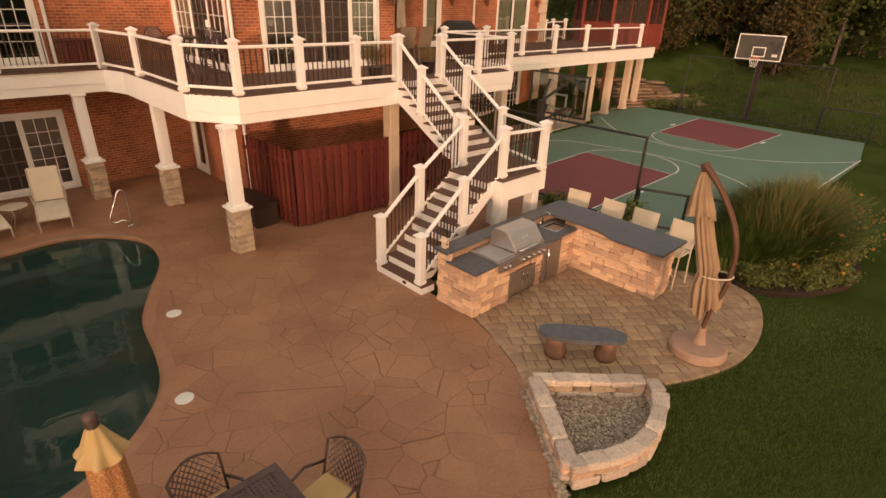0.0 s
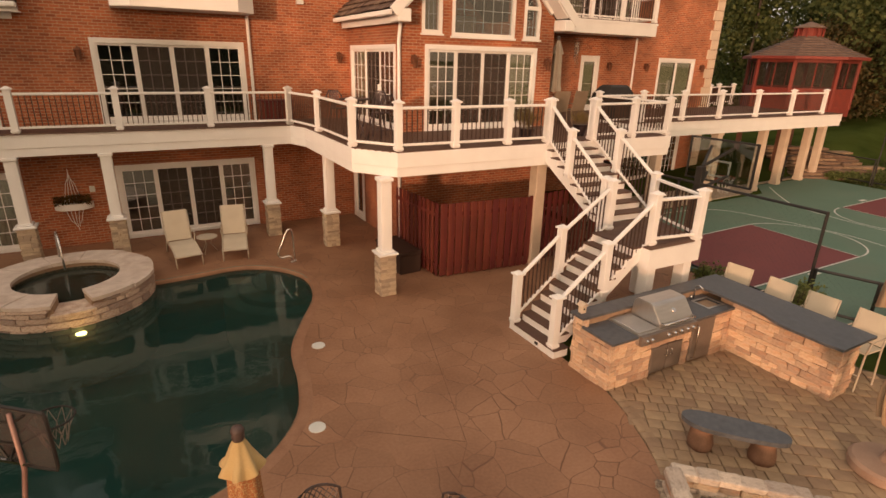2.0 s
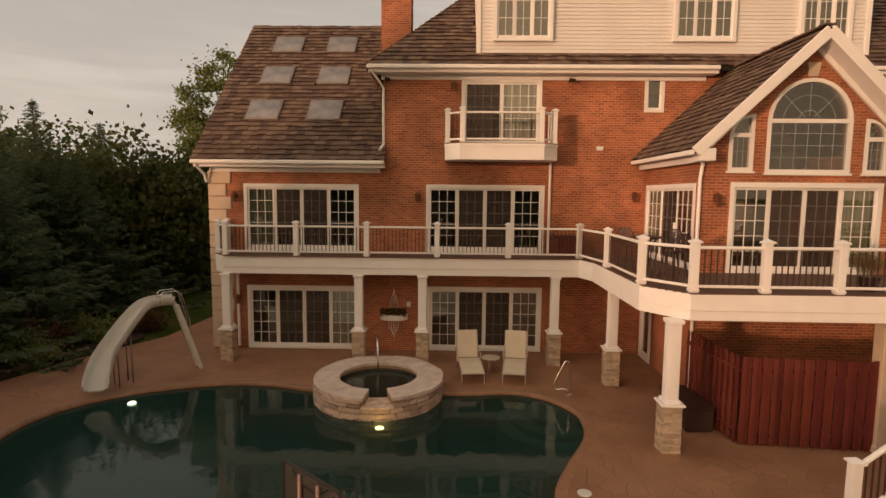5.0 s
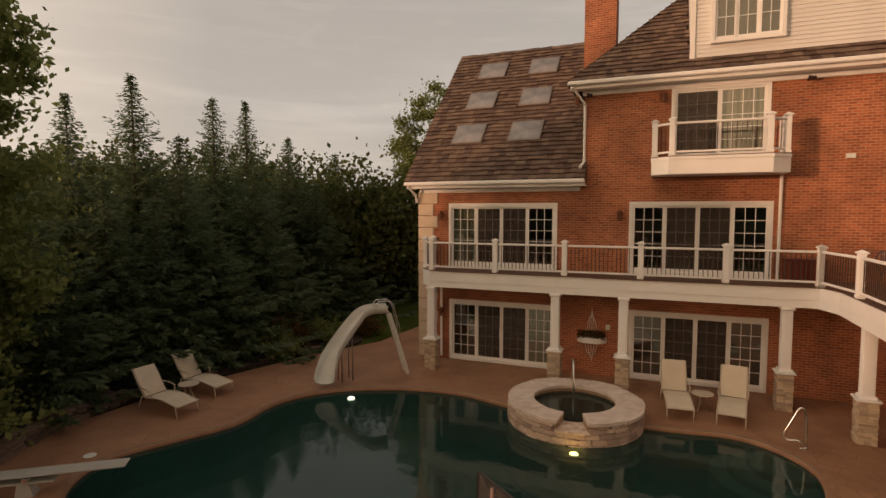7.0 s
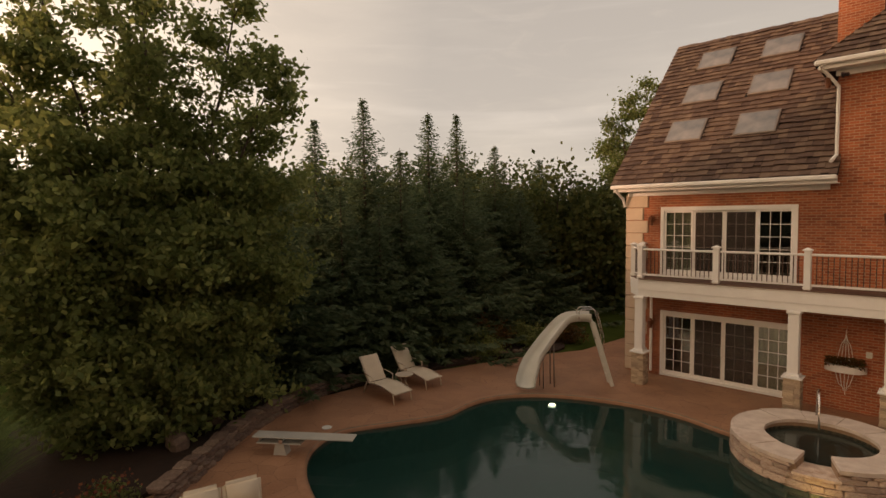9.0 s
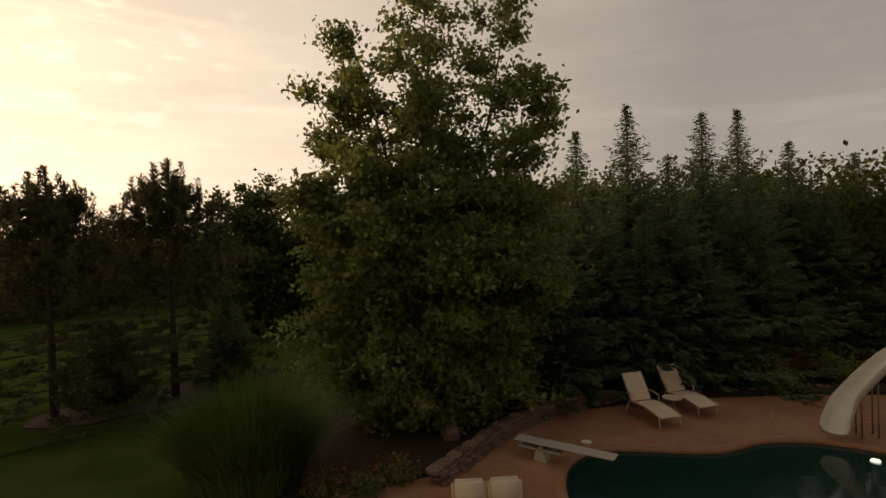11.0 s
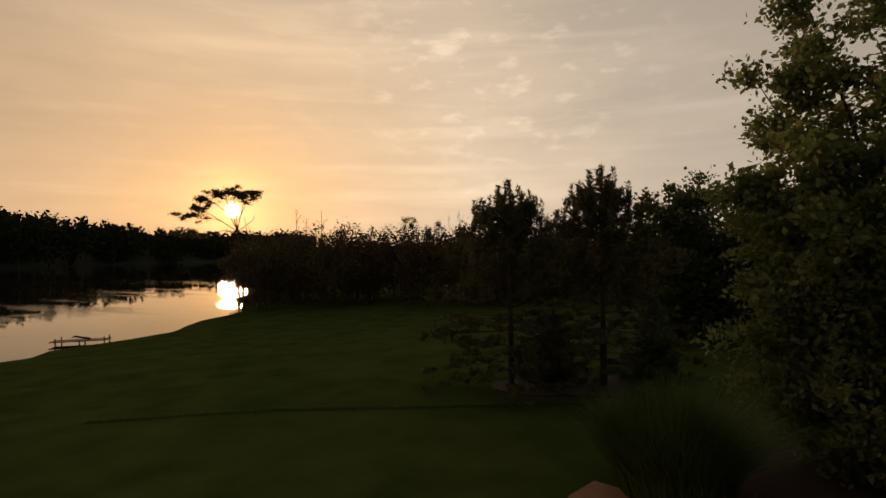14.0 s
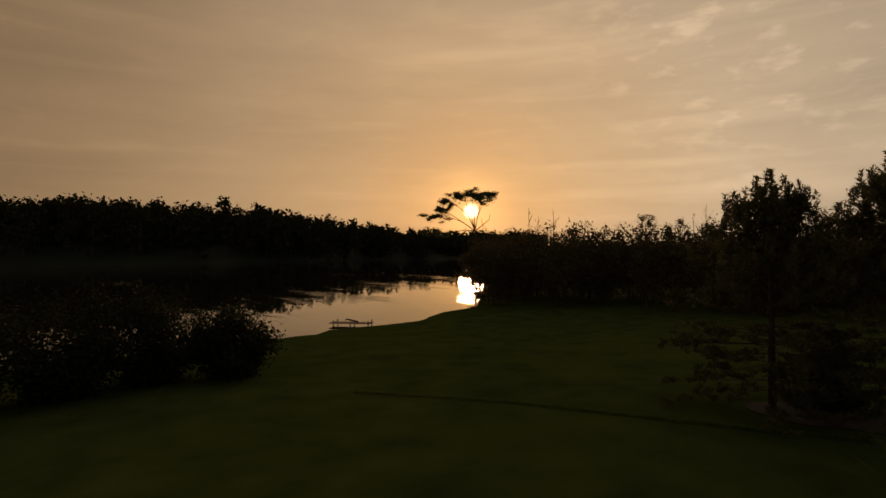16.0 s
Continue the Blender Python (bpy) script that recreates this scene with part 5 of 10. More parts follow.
for x, y in ((-6.93, 16.05), (-2.88, 16.07), (-0.93, 16.07), (3.09, 16.1), (4.36, 14.42), (4.42, 10.58)):
    column(x, y, 0.0)
column(8.75, 10.72, 0.0, False)
for x, y in ((13.1, 13.35), (16.3, 13.35), (19.6, 13.35), (23.3, 13.75), (25.7, 14.15), (27.85, 14.3), (29.5, 14.55)):
    column(x, y, 0.0, False, group="court-side posts")


def railing(name, label, pts, h=0.99, skip=(), post=0.15, group="deck railings"):
    """Posts with caps at the points, rails and dark balusters between them; a section in skip stays open."""
    o = Vector(pts[0])
    r = thing(name, label, "railing", tuple(o), group=group)
    key = ("railcap", post)
    if key not in MESHES:
        bm = bmesh.new()
        bmesh.ops.create_cone(bm, cap_ends=True, segments=4, radius1=post * 0.98, radius2=0.012, depth=0.055)
        bmesh.ops.rotate(bm, cent=(0, 0, 0), matrix=Matrix.Rotation(radians(45), 3, "Z"), verts=bm.verts)
        bmesh.ops.translate(bm, vec=(0, 0, 0.045), verts=bm.verts)
        p = post * 0.70
        block(bm, -p, -p, -0.012, p, p, 0.018)
        MESHES[key] = finish(bm, "post_cap", WHITE)
    for p in pts:
        q = Vector(p) - o
        ps = pbox("post", r, (q.x, q.y, q.z + h / 2 - 0.02), (post, post, h + 0.04), WHITE, 0.008)
        piece("post_cap", MESHES[key], ps, Matrix.Translation((0, 0, h / 2 + 0.03)))
        piece("post_skirt", box_mesh((post + 0.035, post + 0.035, 0.06), WHITE, 0.012), ps, Matrix.Translation((0, 0, -h / 2 + 0.07)))
    for k, (a, b) in enumerate(zip(pts, pts[1:])):
        if k in skip:
            continue
        a, b = Vector(a) - o, Vector(b) - o
        flat = Vector((b.x - a.x, b.y - a.y, 0)).normalized() * (post / 2)
        sl = (b.z - a.z) / max(Vector((b.x - a.x, b.y - a.y)).length, 0.01)
        a2, b2 = a + flat + Vector((0, 0, sl * post / 2)), b - flat - Vector((0, 0, sl * post / 2))
        up = Vector((0, 0, 1))
        bar("top_rail", r, a2 + up * (h - 0.10), b2 + up * (h - 0.10), 0.085, 0.06, WHITE, 0.015)
        bar("bottom_rail", r, a2 + up * 0.12, b2 + up * 0.12, 0.055, 0.055, WHITE, 0.008)
        n = max(int((b2 - a2).length / 0.115), 1)
        me = box_mesh((0.02, 0.02, h - 0.24), BALUSTER, 0.0)
        for i in range(1, n):
            q = a2 + (b2 - a2) * (i / n)
            piece("baluster", me, r, Matrix.Translation(q + up * (0.13 + (h - 0.24) / 2)))
    return r


Z = DECK_Z
RAIL = "white deck railing with capped posts and dark balusters"
railing("railing", RAIL, [(-7.38, 17.25, Z), (-7.38, 16.58, Z), (-6.93, 16.05, Z), (-4.77, 16.05, Z), (-2.63, 16.05, Z), (-0.50, 16.05, Z), (1.64, 16.05, Z), (3.76, 16.02, Z)])
railing("railing", RAIL, [(3.78, 16.02, Z), (4.08, 14.2, Z), (4.06, 11.52, Z), (4.75, 10.56, Z), (6.14, 10.53, Z), (7.58, 10.53, Z), (8.74, 10.50, Z)])
railing("railing", RAIL, [(10.20, 10.50, Z), (11.68, 10.48, Z), (13.05, 10.48, Z), (13.05, 13.25, Z), (15.1, 13.25, Z), (17.2, 13.25, Z), (19.3, 13.25, Z), (21.6, 13.25, Z), (24.0, 13.25, Z), (26.45, 13.25, Z)])
railing("railing", "white railing beyond the house corner", [(24.6, 17.6, Z), (26.4, 18.4, Z), (27.9, 18.6, Z)])


# balconies
def balcony(x0, x1, y0, z, chamfer):
    b = thing("balcony", "white balcony with a railing on the brick wall", "balcony", ((x0 + x1) / 2, YW, z), group="balconies")
    c = (x0 + x1) / 2
    if chamfer:
        pl = [(x0, YW - 0.02), (x0, y0 + 0.35), (x0 + 0.45, y0), (x1 - 0.45, y0), (x1, y0 + 0.35), (x1, YW - 0.02)]
    else:
        pl = [(x0, YW - 0.02), (x0, y0), (x1, y0), (x1, YW - 0.02)]
    q = [(a - c, d - YW) for a, d in pl]
    part("fascia", prism(bmesh.new(), [q], lambda a, d: (a, d, -0.5), Vector((0, 0, 0.40))), WHITE, b)
    q2 = [(a * 1.012, d * 1.02 if d < -0.1 else d) for a, d in q]
    part("trim", prism(bmesh.new(), [q2], lambda a, d: (a, d, -0.10), Vector((0, 0, 0.08))), WHITE, b)
    part("floor", prism(bmesh.new(), [q], lambda a, d: (a, d, -0.018), Vector((0, 0, 0.02))), DECKWOOD, b)
    ins = [(a + (0.08 if a < c else -0.08), d + 0.10) for a, d in pl[1:-1]]
    first, last = (ins[0][0], YW - 0.1), (ins[-1][0], YW - 0.1)
    pts = [(*first, z)] + [(*p, z) for p in ins] + [(*last, z)]
    if not chamfer:
        pts = [pts[0], pts[1], (ins[0][0] + 1.7, ins[0][1], z), (ins[0][0] + 3.3, ins[0][1], z), pts[2], pts[3]]
    railing("railing", "white balcony railing with capped posts", pts, 1.0, group="balcony railings")


balcony(-0.30, 3.12, 16.2, 6.72, True)
balcony(13.4, 18.65, 16.2, 6.72, False)

# stairs: a lower flight along the house to a landing, an upper flight up to the deck
LZ = 1.82
stairs = thing("staircase", "white outdoor staircase with brown treads and a landing", "staircase", (0, 0, 0), kind="structure")


def flight(x, y, z, along, n, rise, run, width):
    """n steps from a foot at x, y, z; along is the way up, the width to its left."""
    a = Vector((*along, 0)).normalized()
    s = Vector((-a.y, a.x, 0))
    o = Vector((x, y, z))
    turn = math.degrees(math.atan2(a.y, a.x))
    for k in range(n):
        c = o + a * (run * (k + 0.5) + 0.01) + s * (width / 2) + Vector((0, 0, rise * (k + 1) - 0.016))
        pbox("tread", stairs, c, (run + 0.05, width, 0.032), DECKWOOD, 0.006, (0, 0, turn))
        c = o + a * (run * k + 0.022) + s * (width / 2) + Vector((0, 0, rise * (k + 0.5) - 0.018))
        pbox("riser", stairs, c, (0.022, width - 0.02, rise - 0.034), WHITE, 0.003, (0, 0, turn))
    for side in (0.015, width - 0.015):
        p0 = o + s * side
        prof = [(0.0, -0.02), (run * n + 0.06, rise * n - 0.26), (run * n + 0.06, rise * n - 0.02), (run * n, rise * n - 0.02), (-0.02, rise - 0.05), (-0.02, -0.02)]
        saw = [(0.02, 0.0), (run * n * 0.10, 0.0), (run * n, rise * (n - 0.9) - 0.14), (run * n, rise * n - 0.03)]
        for k in range(n, 0, -1):
            saw += [(run * (k - 1) + 0.035, rise * k - 0.035), (run * (k - 1) + 0.035, rise * (k - 1) - 0.035)][: 2 if k > 1 else 1]
        bm = prism(bmesh.new(), [saw], lambda p, q: tuple(p0 + a * p + Vector((0, 0, q))), s * 0.03)
        part("stringer", bm, WHITE, stairs)


# foot platform
pbox("foot_step", stairs, (6.18, 7.19, 0.075), (0.34, 1.38, 0.15), WHITE, 0.01)
pbox("tread", stairs, (6.18, 7.19, 0.166), (0.36, 1.40, 0.032), DECKWOOD, 0.006)
NL, NU = 9, 8
flight(6.26, 6.66, 0.18, (1, 0.02), NL, (LZ - 0.18) / NL, 0.213, 1.12)
flight(9.97, 8.15, LZ, (0.07, 1), NU, (Z - LZ) / (NU + 1), 0.278, 1.42)
pbox("riser", stairs, (9.5, 10.40, Z - 0.10), (1.25, 0.03, 0.16), WHITE, 0.003)
# landing
LAND = [(8.20, 6.50), (9.66, 6.48), (10.10, 8.22), (8.45, 8.22), (8.20, 7.85)]
for k in range(12):
    y = 6.57 + 0.14 * k
    xr = 9.66 + 0.44 * (y - 6.48) / 1.74
    xl = 8.20 if y < 7.85 else 8.45
    pbox("landing_board", stairs, ((xl + xr) / 2, y, LZ - 0.0125), (xr - xl, 0.136, 0.025), DECKWOOD, 0.003)
part("landing_skirt", prism(bmesh.new(), [LAND], lambda a, b: (a, b, LZ - 0.44), Vector((0, 0, 0.41))), WHITE, stairs)
for px, py in ((8.42, 6.7), (9.5, 6.7), (9.85, 8.05), (8.65, 8.05)):
    pbox("landing_post", stairs, (px, py, (LZ - 0.4) / 2), (0.24, 0.24, LZ - 0.4), WHITE, 0.012)
pbox("step_light", stairs, (6.005, 7.0, 0.09), (0.02, 0.09, 0.06), BLACK, 0.005)
pbox("step_light", stairs, (9.3, 9.29, 2.46), (0.09, 0.03, 0.06), BLACK, 0.005)
SR = "white stair railing with capped posts and dark balusters"
railing("railing", SR, [(6.07, 7.79, 0.18), (7.09, 7.78, 1.00), (8.40, 7.84, LZ)], 1.03, group="stair railings")
railing("railing", SR, [(6.08, 6.62, 0.18), (7.27, 6.71, 1.00), (8.42, 6.72, LZ), (9.56, 6.55, LZ), (10.06, 8.15, LZ), (10.09, 9.40, 2.63), (10.20, 10.42, Z - 0.02)], 1.00, group="stair railings")
railing("railing", SR, [(8.46, 8.10, LZ), (8.57, 9.40, 2.66), (8.74, 10.40, Z - 0.02)], 1.03, group="stair railings")

# ---- spa ----
def make_spa():
    cx, cy, R, r, h = -1.92, 13.55, 1.66, 1.05, 0.45
    s = thing("spa", "raised round stone spa with a spillway into the pool", "spa", (cx, cy, 0))
    rg = random.Random(5)
    seg = 48
    bm = bmesh.new()
    lathe(bm, [(R - 0.08, -1.5), (R - 0.08, 0.22), (r + 0.02, 0.22), (r + 0.02, -0.4)], seg)
    part("core", bm, MORTAR, s)
    GAP0, GAP1 = -1.66, -1.24
    ring = [GAP1 + (2 * math.pi + GAP0 - GAP1) * k / 44 for k in range(45)]
    q = [((R - 0.08) * math.cos(a), (R - 0.08) * math.sin(a)) for a in ring] + [((r + 0.02) * math.cos(a), (r + 0.02) * math.sin(a)) for a in ring[::-1]]
    part("upper_core", prism(bmesh.new(), [q], lambda x, y: (x, y, 0.20), Vector((0, 0, h - 0.27))), MORTAR, s)
    z = -0.35
    while z < h - 0.09:
        ch = min(rg.uniform(0.10, 0.17), h - 0.07 - z)
        a = rg.uniform(0, 0.2)
        end = a + 2 * math.pi
        while a < end - 0.02:
            da = min(rg.uniform(0.12, 0.30), end - a)
            mid = a + da / 2
            turned = (mid + math.pi) % (2 * math.pi) - math.pi
            if z > 0.12 and GAP0 - 0.06 < turned < GAP1 + 0.06:
                a += da
                continue
            m = pose((R - 0.06) * math.cos(mid), (R - 0.06) * math.sin(mid), z + ch / 2, 0, 0, math.degrees(mid) + 90)
            piece("stone", stone_mesh(SPASTONE, rg.randrange(10), 0.10), s, m @ Matrix.Diagonal((da * R - 0.012, 0.13 * rg.uniform(0.8, 1.2), ch - 0.012, 1)))
            a += da
        z += ch
    # flat coping stones, left open at the spillway
    n = 11
    for k in range(n):
        a0, a1 = GAP1 + (2 * math.pi + GAP0 - GAP1) * k / n, GAP1 + (2 * math.pi + GAP0 - GAP1) * (k + 1) / n
        j = rg.uniform(-0.03, 0.03)
        q = [((R + 0.03 + j) * math.cos(a0 + 0.004 + (a1 - a0 - 0.008) * t / 5), (R + 0.03 + j) * math.sin(a0 + 0.004 + (a1 - a0 - 0.008) * t / 5)) for t in range(6)]
        q += [((r - 0.04) * math.cos(a1 - 0.005 - (a1 - a0 - 0.01) * t / 5), (r - 0.04) * math.sin(a1 - 0.005 - (a1 - a0 - 0.01) * t / 5)) for t in range(6)]
        bm = prism(bmesh.new(), [q], lambda x, y: (x, y, h - 0.07), Vector((0, 0, 0.075 + rg.uniform(-0.006, 0.008))))
        part("coping_stone", bm, SPACAP, s)
    bm = bmesh.new(); lathe(bm, [(r + 0.02, 0.26), (r + 0.02, 0.28), (0.02, 0.28)], seg); part("water", bm, SPAWATER, s).visible_shadow = False
    bm = bmesh.new(); lathe(bm, [(r + 0.02, -0.35), (r + 0.02, -0.34), (0.02, -0.34)], seg); part("floor", bm, POOLSHELL, s)
    bm = prism(bmesh.new(), [[((R + 0.05) * math.cos(a), (R + 0.05) * math.sin(a)) for a in (-1.68, -1.56, -1.45, -1.34, -1.22)] + [((r - 0.02) * math.cos(a), (r - 0.02) * math.sin(a)) for a in (-1.22, -1.45, -1.68)]], lambda x, y: (x, y, 0.20), Vector((0, 0, 0.05)))
    part("spill_slab", bm, SPASTONE, s)
    # steel grab rail
    bm = bmesh.new()
    tube(bm, [(-0.28, 1.45, 0.40), (-0.26, 1.42, 1.05), (-0.22, 1.30, 1.12), (-0.18, 1.10, 0.98), (-0.12, 0.72, 0.35)], 0.022, 8)
    part("grab_rail", bm, CHROME, s, "bent steel grab rail", True)
    bm = bmesh.new(); lathe(bm, [(0.06, -0.02), (0.06, 0.015), (0.035, 0.04), (0.005, 0.05)], 16)
    lp = part("spillway_lamp", bm, glow_mat("warm_lamp", (1.0, 0.66, 0.22), 16.0), s, "glowing yellow underwater lamp")
    lp.matrix_basis = pose(0.28, -R - 0.24, -0.13, 8, 0, 0) @ Matrix.Diagonal((1.6, 1.0, 0.8, 1))


make_spa()


# ---- pool furniture ----
def lounger(at, turn, group, back=58):
    t = thing("sun_lounger", "cream sling sun lounger with a raised back", "lounger", at, turn, group)
    w, zs = 0.62, 0.36
    # seat and foot, along +x from the hip
    bm = bmesh.new()
    n = 10
    top = [(0.0 + 1.25 * i / n, zs + 0.05 * math.sin(math.pi * min(i / n * 1.15, 1)) - 0.06 * (i / n) ** 3) for i in range(n + 1)]
    vs = [[bm.verts.new((x, y, z)) for x, z in top] for y in (-w / 2 + 0.02, w / 2 - 0.02)]
    lo = [[bm.verts.new((x, y, z - 0.022)) for x, z in top] for y in (-w / 2 + 0.02, w / 2 - 0.02)]
    for i in range(n):
        bm.faces.new((vs[0][i], vs[0][i + 1], vs[1][i + 1], vs[1][i])); bm.faces.new((lo[0][i], lo[1][i], lo[1][i + 1], lo[0][i + 1]))
        bm.faces.new((vs[0][i], lo[0][i], lo[0][i + 1], vs[0][i + 1])); bm.faces.new((vs[1][i], vs[1][i + 1], lo[1][i + 1], lo[1][i]))
    bm.faces.new((vs[0][0], vs[1][0], lo[1][0], lo[0][0])); bm.faces.new((vs[0][n], lo[0][n], lo[1][n], vs[1][n]))
    part("seat_sling", bm, SLING, t)
    c, s = math.cos(radians(back)), math.sin(radians(back))
    bm = bmesh.new()
    block(bm, -w / 2 + 0.02, -0.012, 0.0, w / 2 - 0.02, 0.012, 0.80)
    bk = part("back_sling", bm, SLING, t)
    bk.matrix_basis = pose(0.0, 0, zs + 0.02, 0, -(90 - back), 0) @ pose(0, 0, 0, 0, 0, 90)
    for y in (-w / 2, w / 2):
        bm = bmesh.new(); tube(bm, [(-0.02, y, zs)] + [(x, y, z) for x, z in top[1:]], 0.018, 6); part("side_rail", bm, TANFRAME, t, smooth=True)
        bm = bmesh.new(); tube(bm, [(0, y, zs), (-c * 0.82, y, zs + s * 0.82)], 0.018, 6); part("back_rail", bm, TANFRAME, t, smooth=True)
        bm = bmesh.new(); tube(bm, [(1.16, y, zs - 0.03), (1.22, y, 0.0)], 0.017, 6); part("leg", bm, TANFRAME, t, smooth=True)
        bm = bmesh.new(); tube(bm, [(-0.10, y, zs + 0.02), (-0.28, y, 0.0)], 0.017, 6); part("leg", bm, TANFRAME, t, smooth=True)
        bm = bmesh.new(); tube(bm, [(0.32, y, zs), (0.30, y * 1.12, zs + 0.20), (0.05, y * 1.12, zs + 0.24), (-0.18, y * 1.06, zs + 0.26)], 0.015, 6); part("armrest", bm, TANFRAME, t, smooth=True)
    bm = bmesh.new(); tube(bm, [(1.25, -w / 2, top[-1][1]), (1.25, w / 2, top[-1][1])], 0.018, 6); part("foot_rail", bm, TANFRAME, t)
    bm = bmesh.new(); tube(bm, [(-c * 0.82, -w / 2, zs + s * 0.82), (-c * 0.82, w / 2, zs + s * 0.82)], 0.018, 6); part("head_rail", bm, TANFRAME, t)
    return t


lounger((0.45, 15.45, 0), -84, "loungers by the spa", 66)
lounger((1.86, 15.45, 0), -98, "loungers by the spa", 66)
lounger((-12.25, 9.95, 0), -4, "loungers by the rock wall", 55)
lounger((-12.55, 11.45, 0), -2, "loungers by the rock wall", 55)


def side_table(x, y, h=0.45, r=0.27):
    t = thing("side_table", "small round cream metal side table", "table", (x, y, 0), group="side tables")
    bm = bmesh.new(); lathe(bm, [(r - 0.02, h - 0.03), (r, h - 0.02), (r, h), (r - 0.03, h + 0.006), (0.02, h + 0.004)], 24); part("tabletop", bm, TANFRAME, t)
    for k in range(3):
        a = 2 * math.pi * k / 3
        bm = bmesh.new(); tube(bm, [(0.16 * math.cos(a), 0.16 * math.sin(a), h - 0.02), (0.07 * math.cos(a), 0.07 * math.sin(a), h * 0.55), (0.24 * math.cos(a), 0.24 * math.sin(a), 0.0)], 0.013, 6); part("leg", bm, TANFRAME, t, smooth=True)


side_table(1.12, 15.25)
side_table(-11.95, 10.75)


def pool_handrail(x, y, turn):
    t = thing("pool_handrail", "bent stainless pool entry handrail", "handrail", (x, y, 0), turn)
    bm = bmesh.new()
    tube(bm, [p for p in spline([(0.04, 0.0, 0.0), (0.03, 0.0, 0.40), (0.01, 0.0, 0.78), (-0.04, 0.0, 0.88), (-0.12, 0.0, 0.86), (-0.25, 0.0, 0.58), (-0.38, 0.0, 0.30), (-0.38, 0.0, 0.20), (-0.30, -0.01, 0.14), (-0.14, -0.03, 0.17), (-0.06, -0.05, 0.12), (-0.05, -0.06, 0.0)], 4, False)], 0.026, 8)
    part("rail", bm, CHROME, t, smooth=True)
    for dx, dy in ((0.04, 0.0), (-0.05, -0.06)):
        bm = bmesh.new(); lathe(bm, [(0.05, 0), (0.05, 0.02), (0.028, 0.035)], 12, (dx, dy)); part("flange", bm, CHROME, t)


pool_handrail(3.03, 13.54, 0)
for x, y in ((1.63, 6.57), (2.33, 8.89), (-11.09, 7.38)):
    bm = bmesh.new(); lathe(bm, [(0.125, 0.0), (0.125, 0.012), (0.10, 0.018), (0.02, 0.019)], 24)
    ob = part("skimmer_lid", bm, PLASTICW, None); ob.matrix_basis = pose(x, y, 0.001)
    tagged(ob, "round white skimmer lid set in the patio", "lid", "skimmer lids")
# no lamp is known here: this added disc glows for a bright dot
bm = bmesh.new(); lathe(bm, [(0.10, -0.03), (0.11, 0.0), (0.08, 0.035), (0.02, 0.05)], 18)
ob = part("floating_light", bm, glow_mat("white_glow", (1.0, 0.86, 0.66), 3.0), None); ob.matrix_basis = pose(-8.0, 12.75, -0.11)
tagged(ob, "small glowing white disc standing for a bright dot on the pool", "light")


def diving_board():
    t = thing("diving_board", "white diving board on a low stand", "diving board", (-11.14, 5.48, 0), 37)
    bm = bmesh.new(); block(bm, 0.05, -0.18, 0.39, 2.33, 0.18, 0.42); bmesh.ops.bevel(bm, geom=bm.edges[:], offset=0.01, segments=1, affect="EDGES"); part("board", bm, BOARDW, t)
    bm = bmesh.new(); block(bm, 0.52, -0.13, 0.0, 0.82, 0.13, 0.26)
    for v in bm.verts:
        if v.co.z > 0.1:
            v.co.x = 0.65 + (v.co.x - 0.65) * 0.6
    part("stand", bm, BOARDW, t)
    bm = bmesh.new(); block(bm, 0.15, -0.16, 0.26, 1.15, 0.16, 0.285); part("stand_plate", bm, BOARDW, t)
    bm = bmesh.new(); tube(bm, [(0.72, -0.2, 0.335), (0.72, 0.2, 0.335)], 0.05, 8); part("fulcrum", bm, CHROME, t)
    bm = bmesh.new(); block(bm, 0.16, -0.05, 0.285, 0.22, 0.05, 0.386); part("rear_anchor", bm, BOARDW, t)


diving_board()


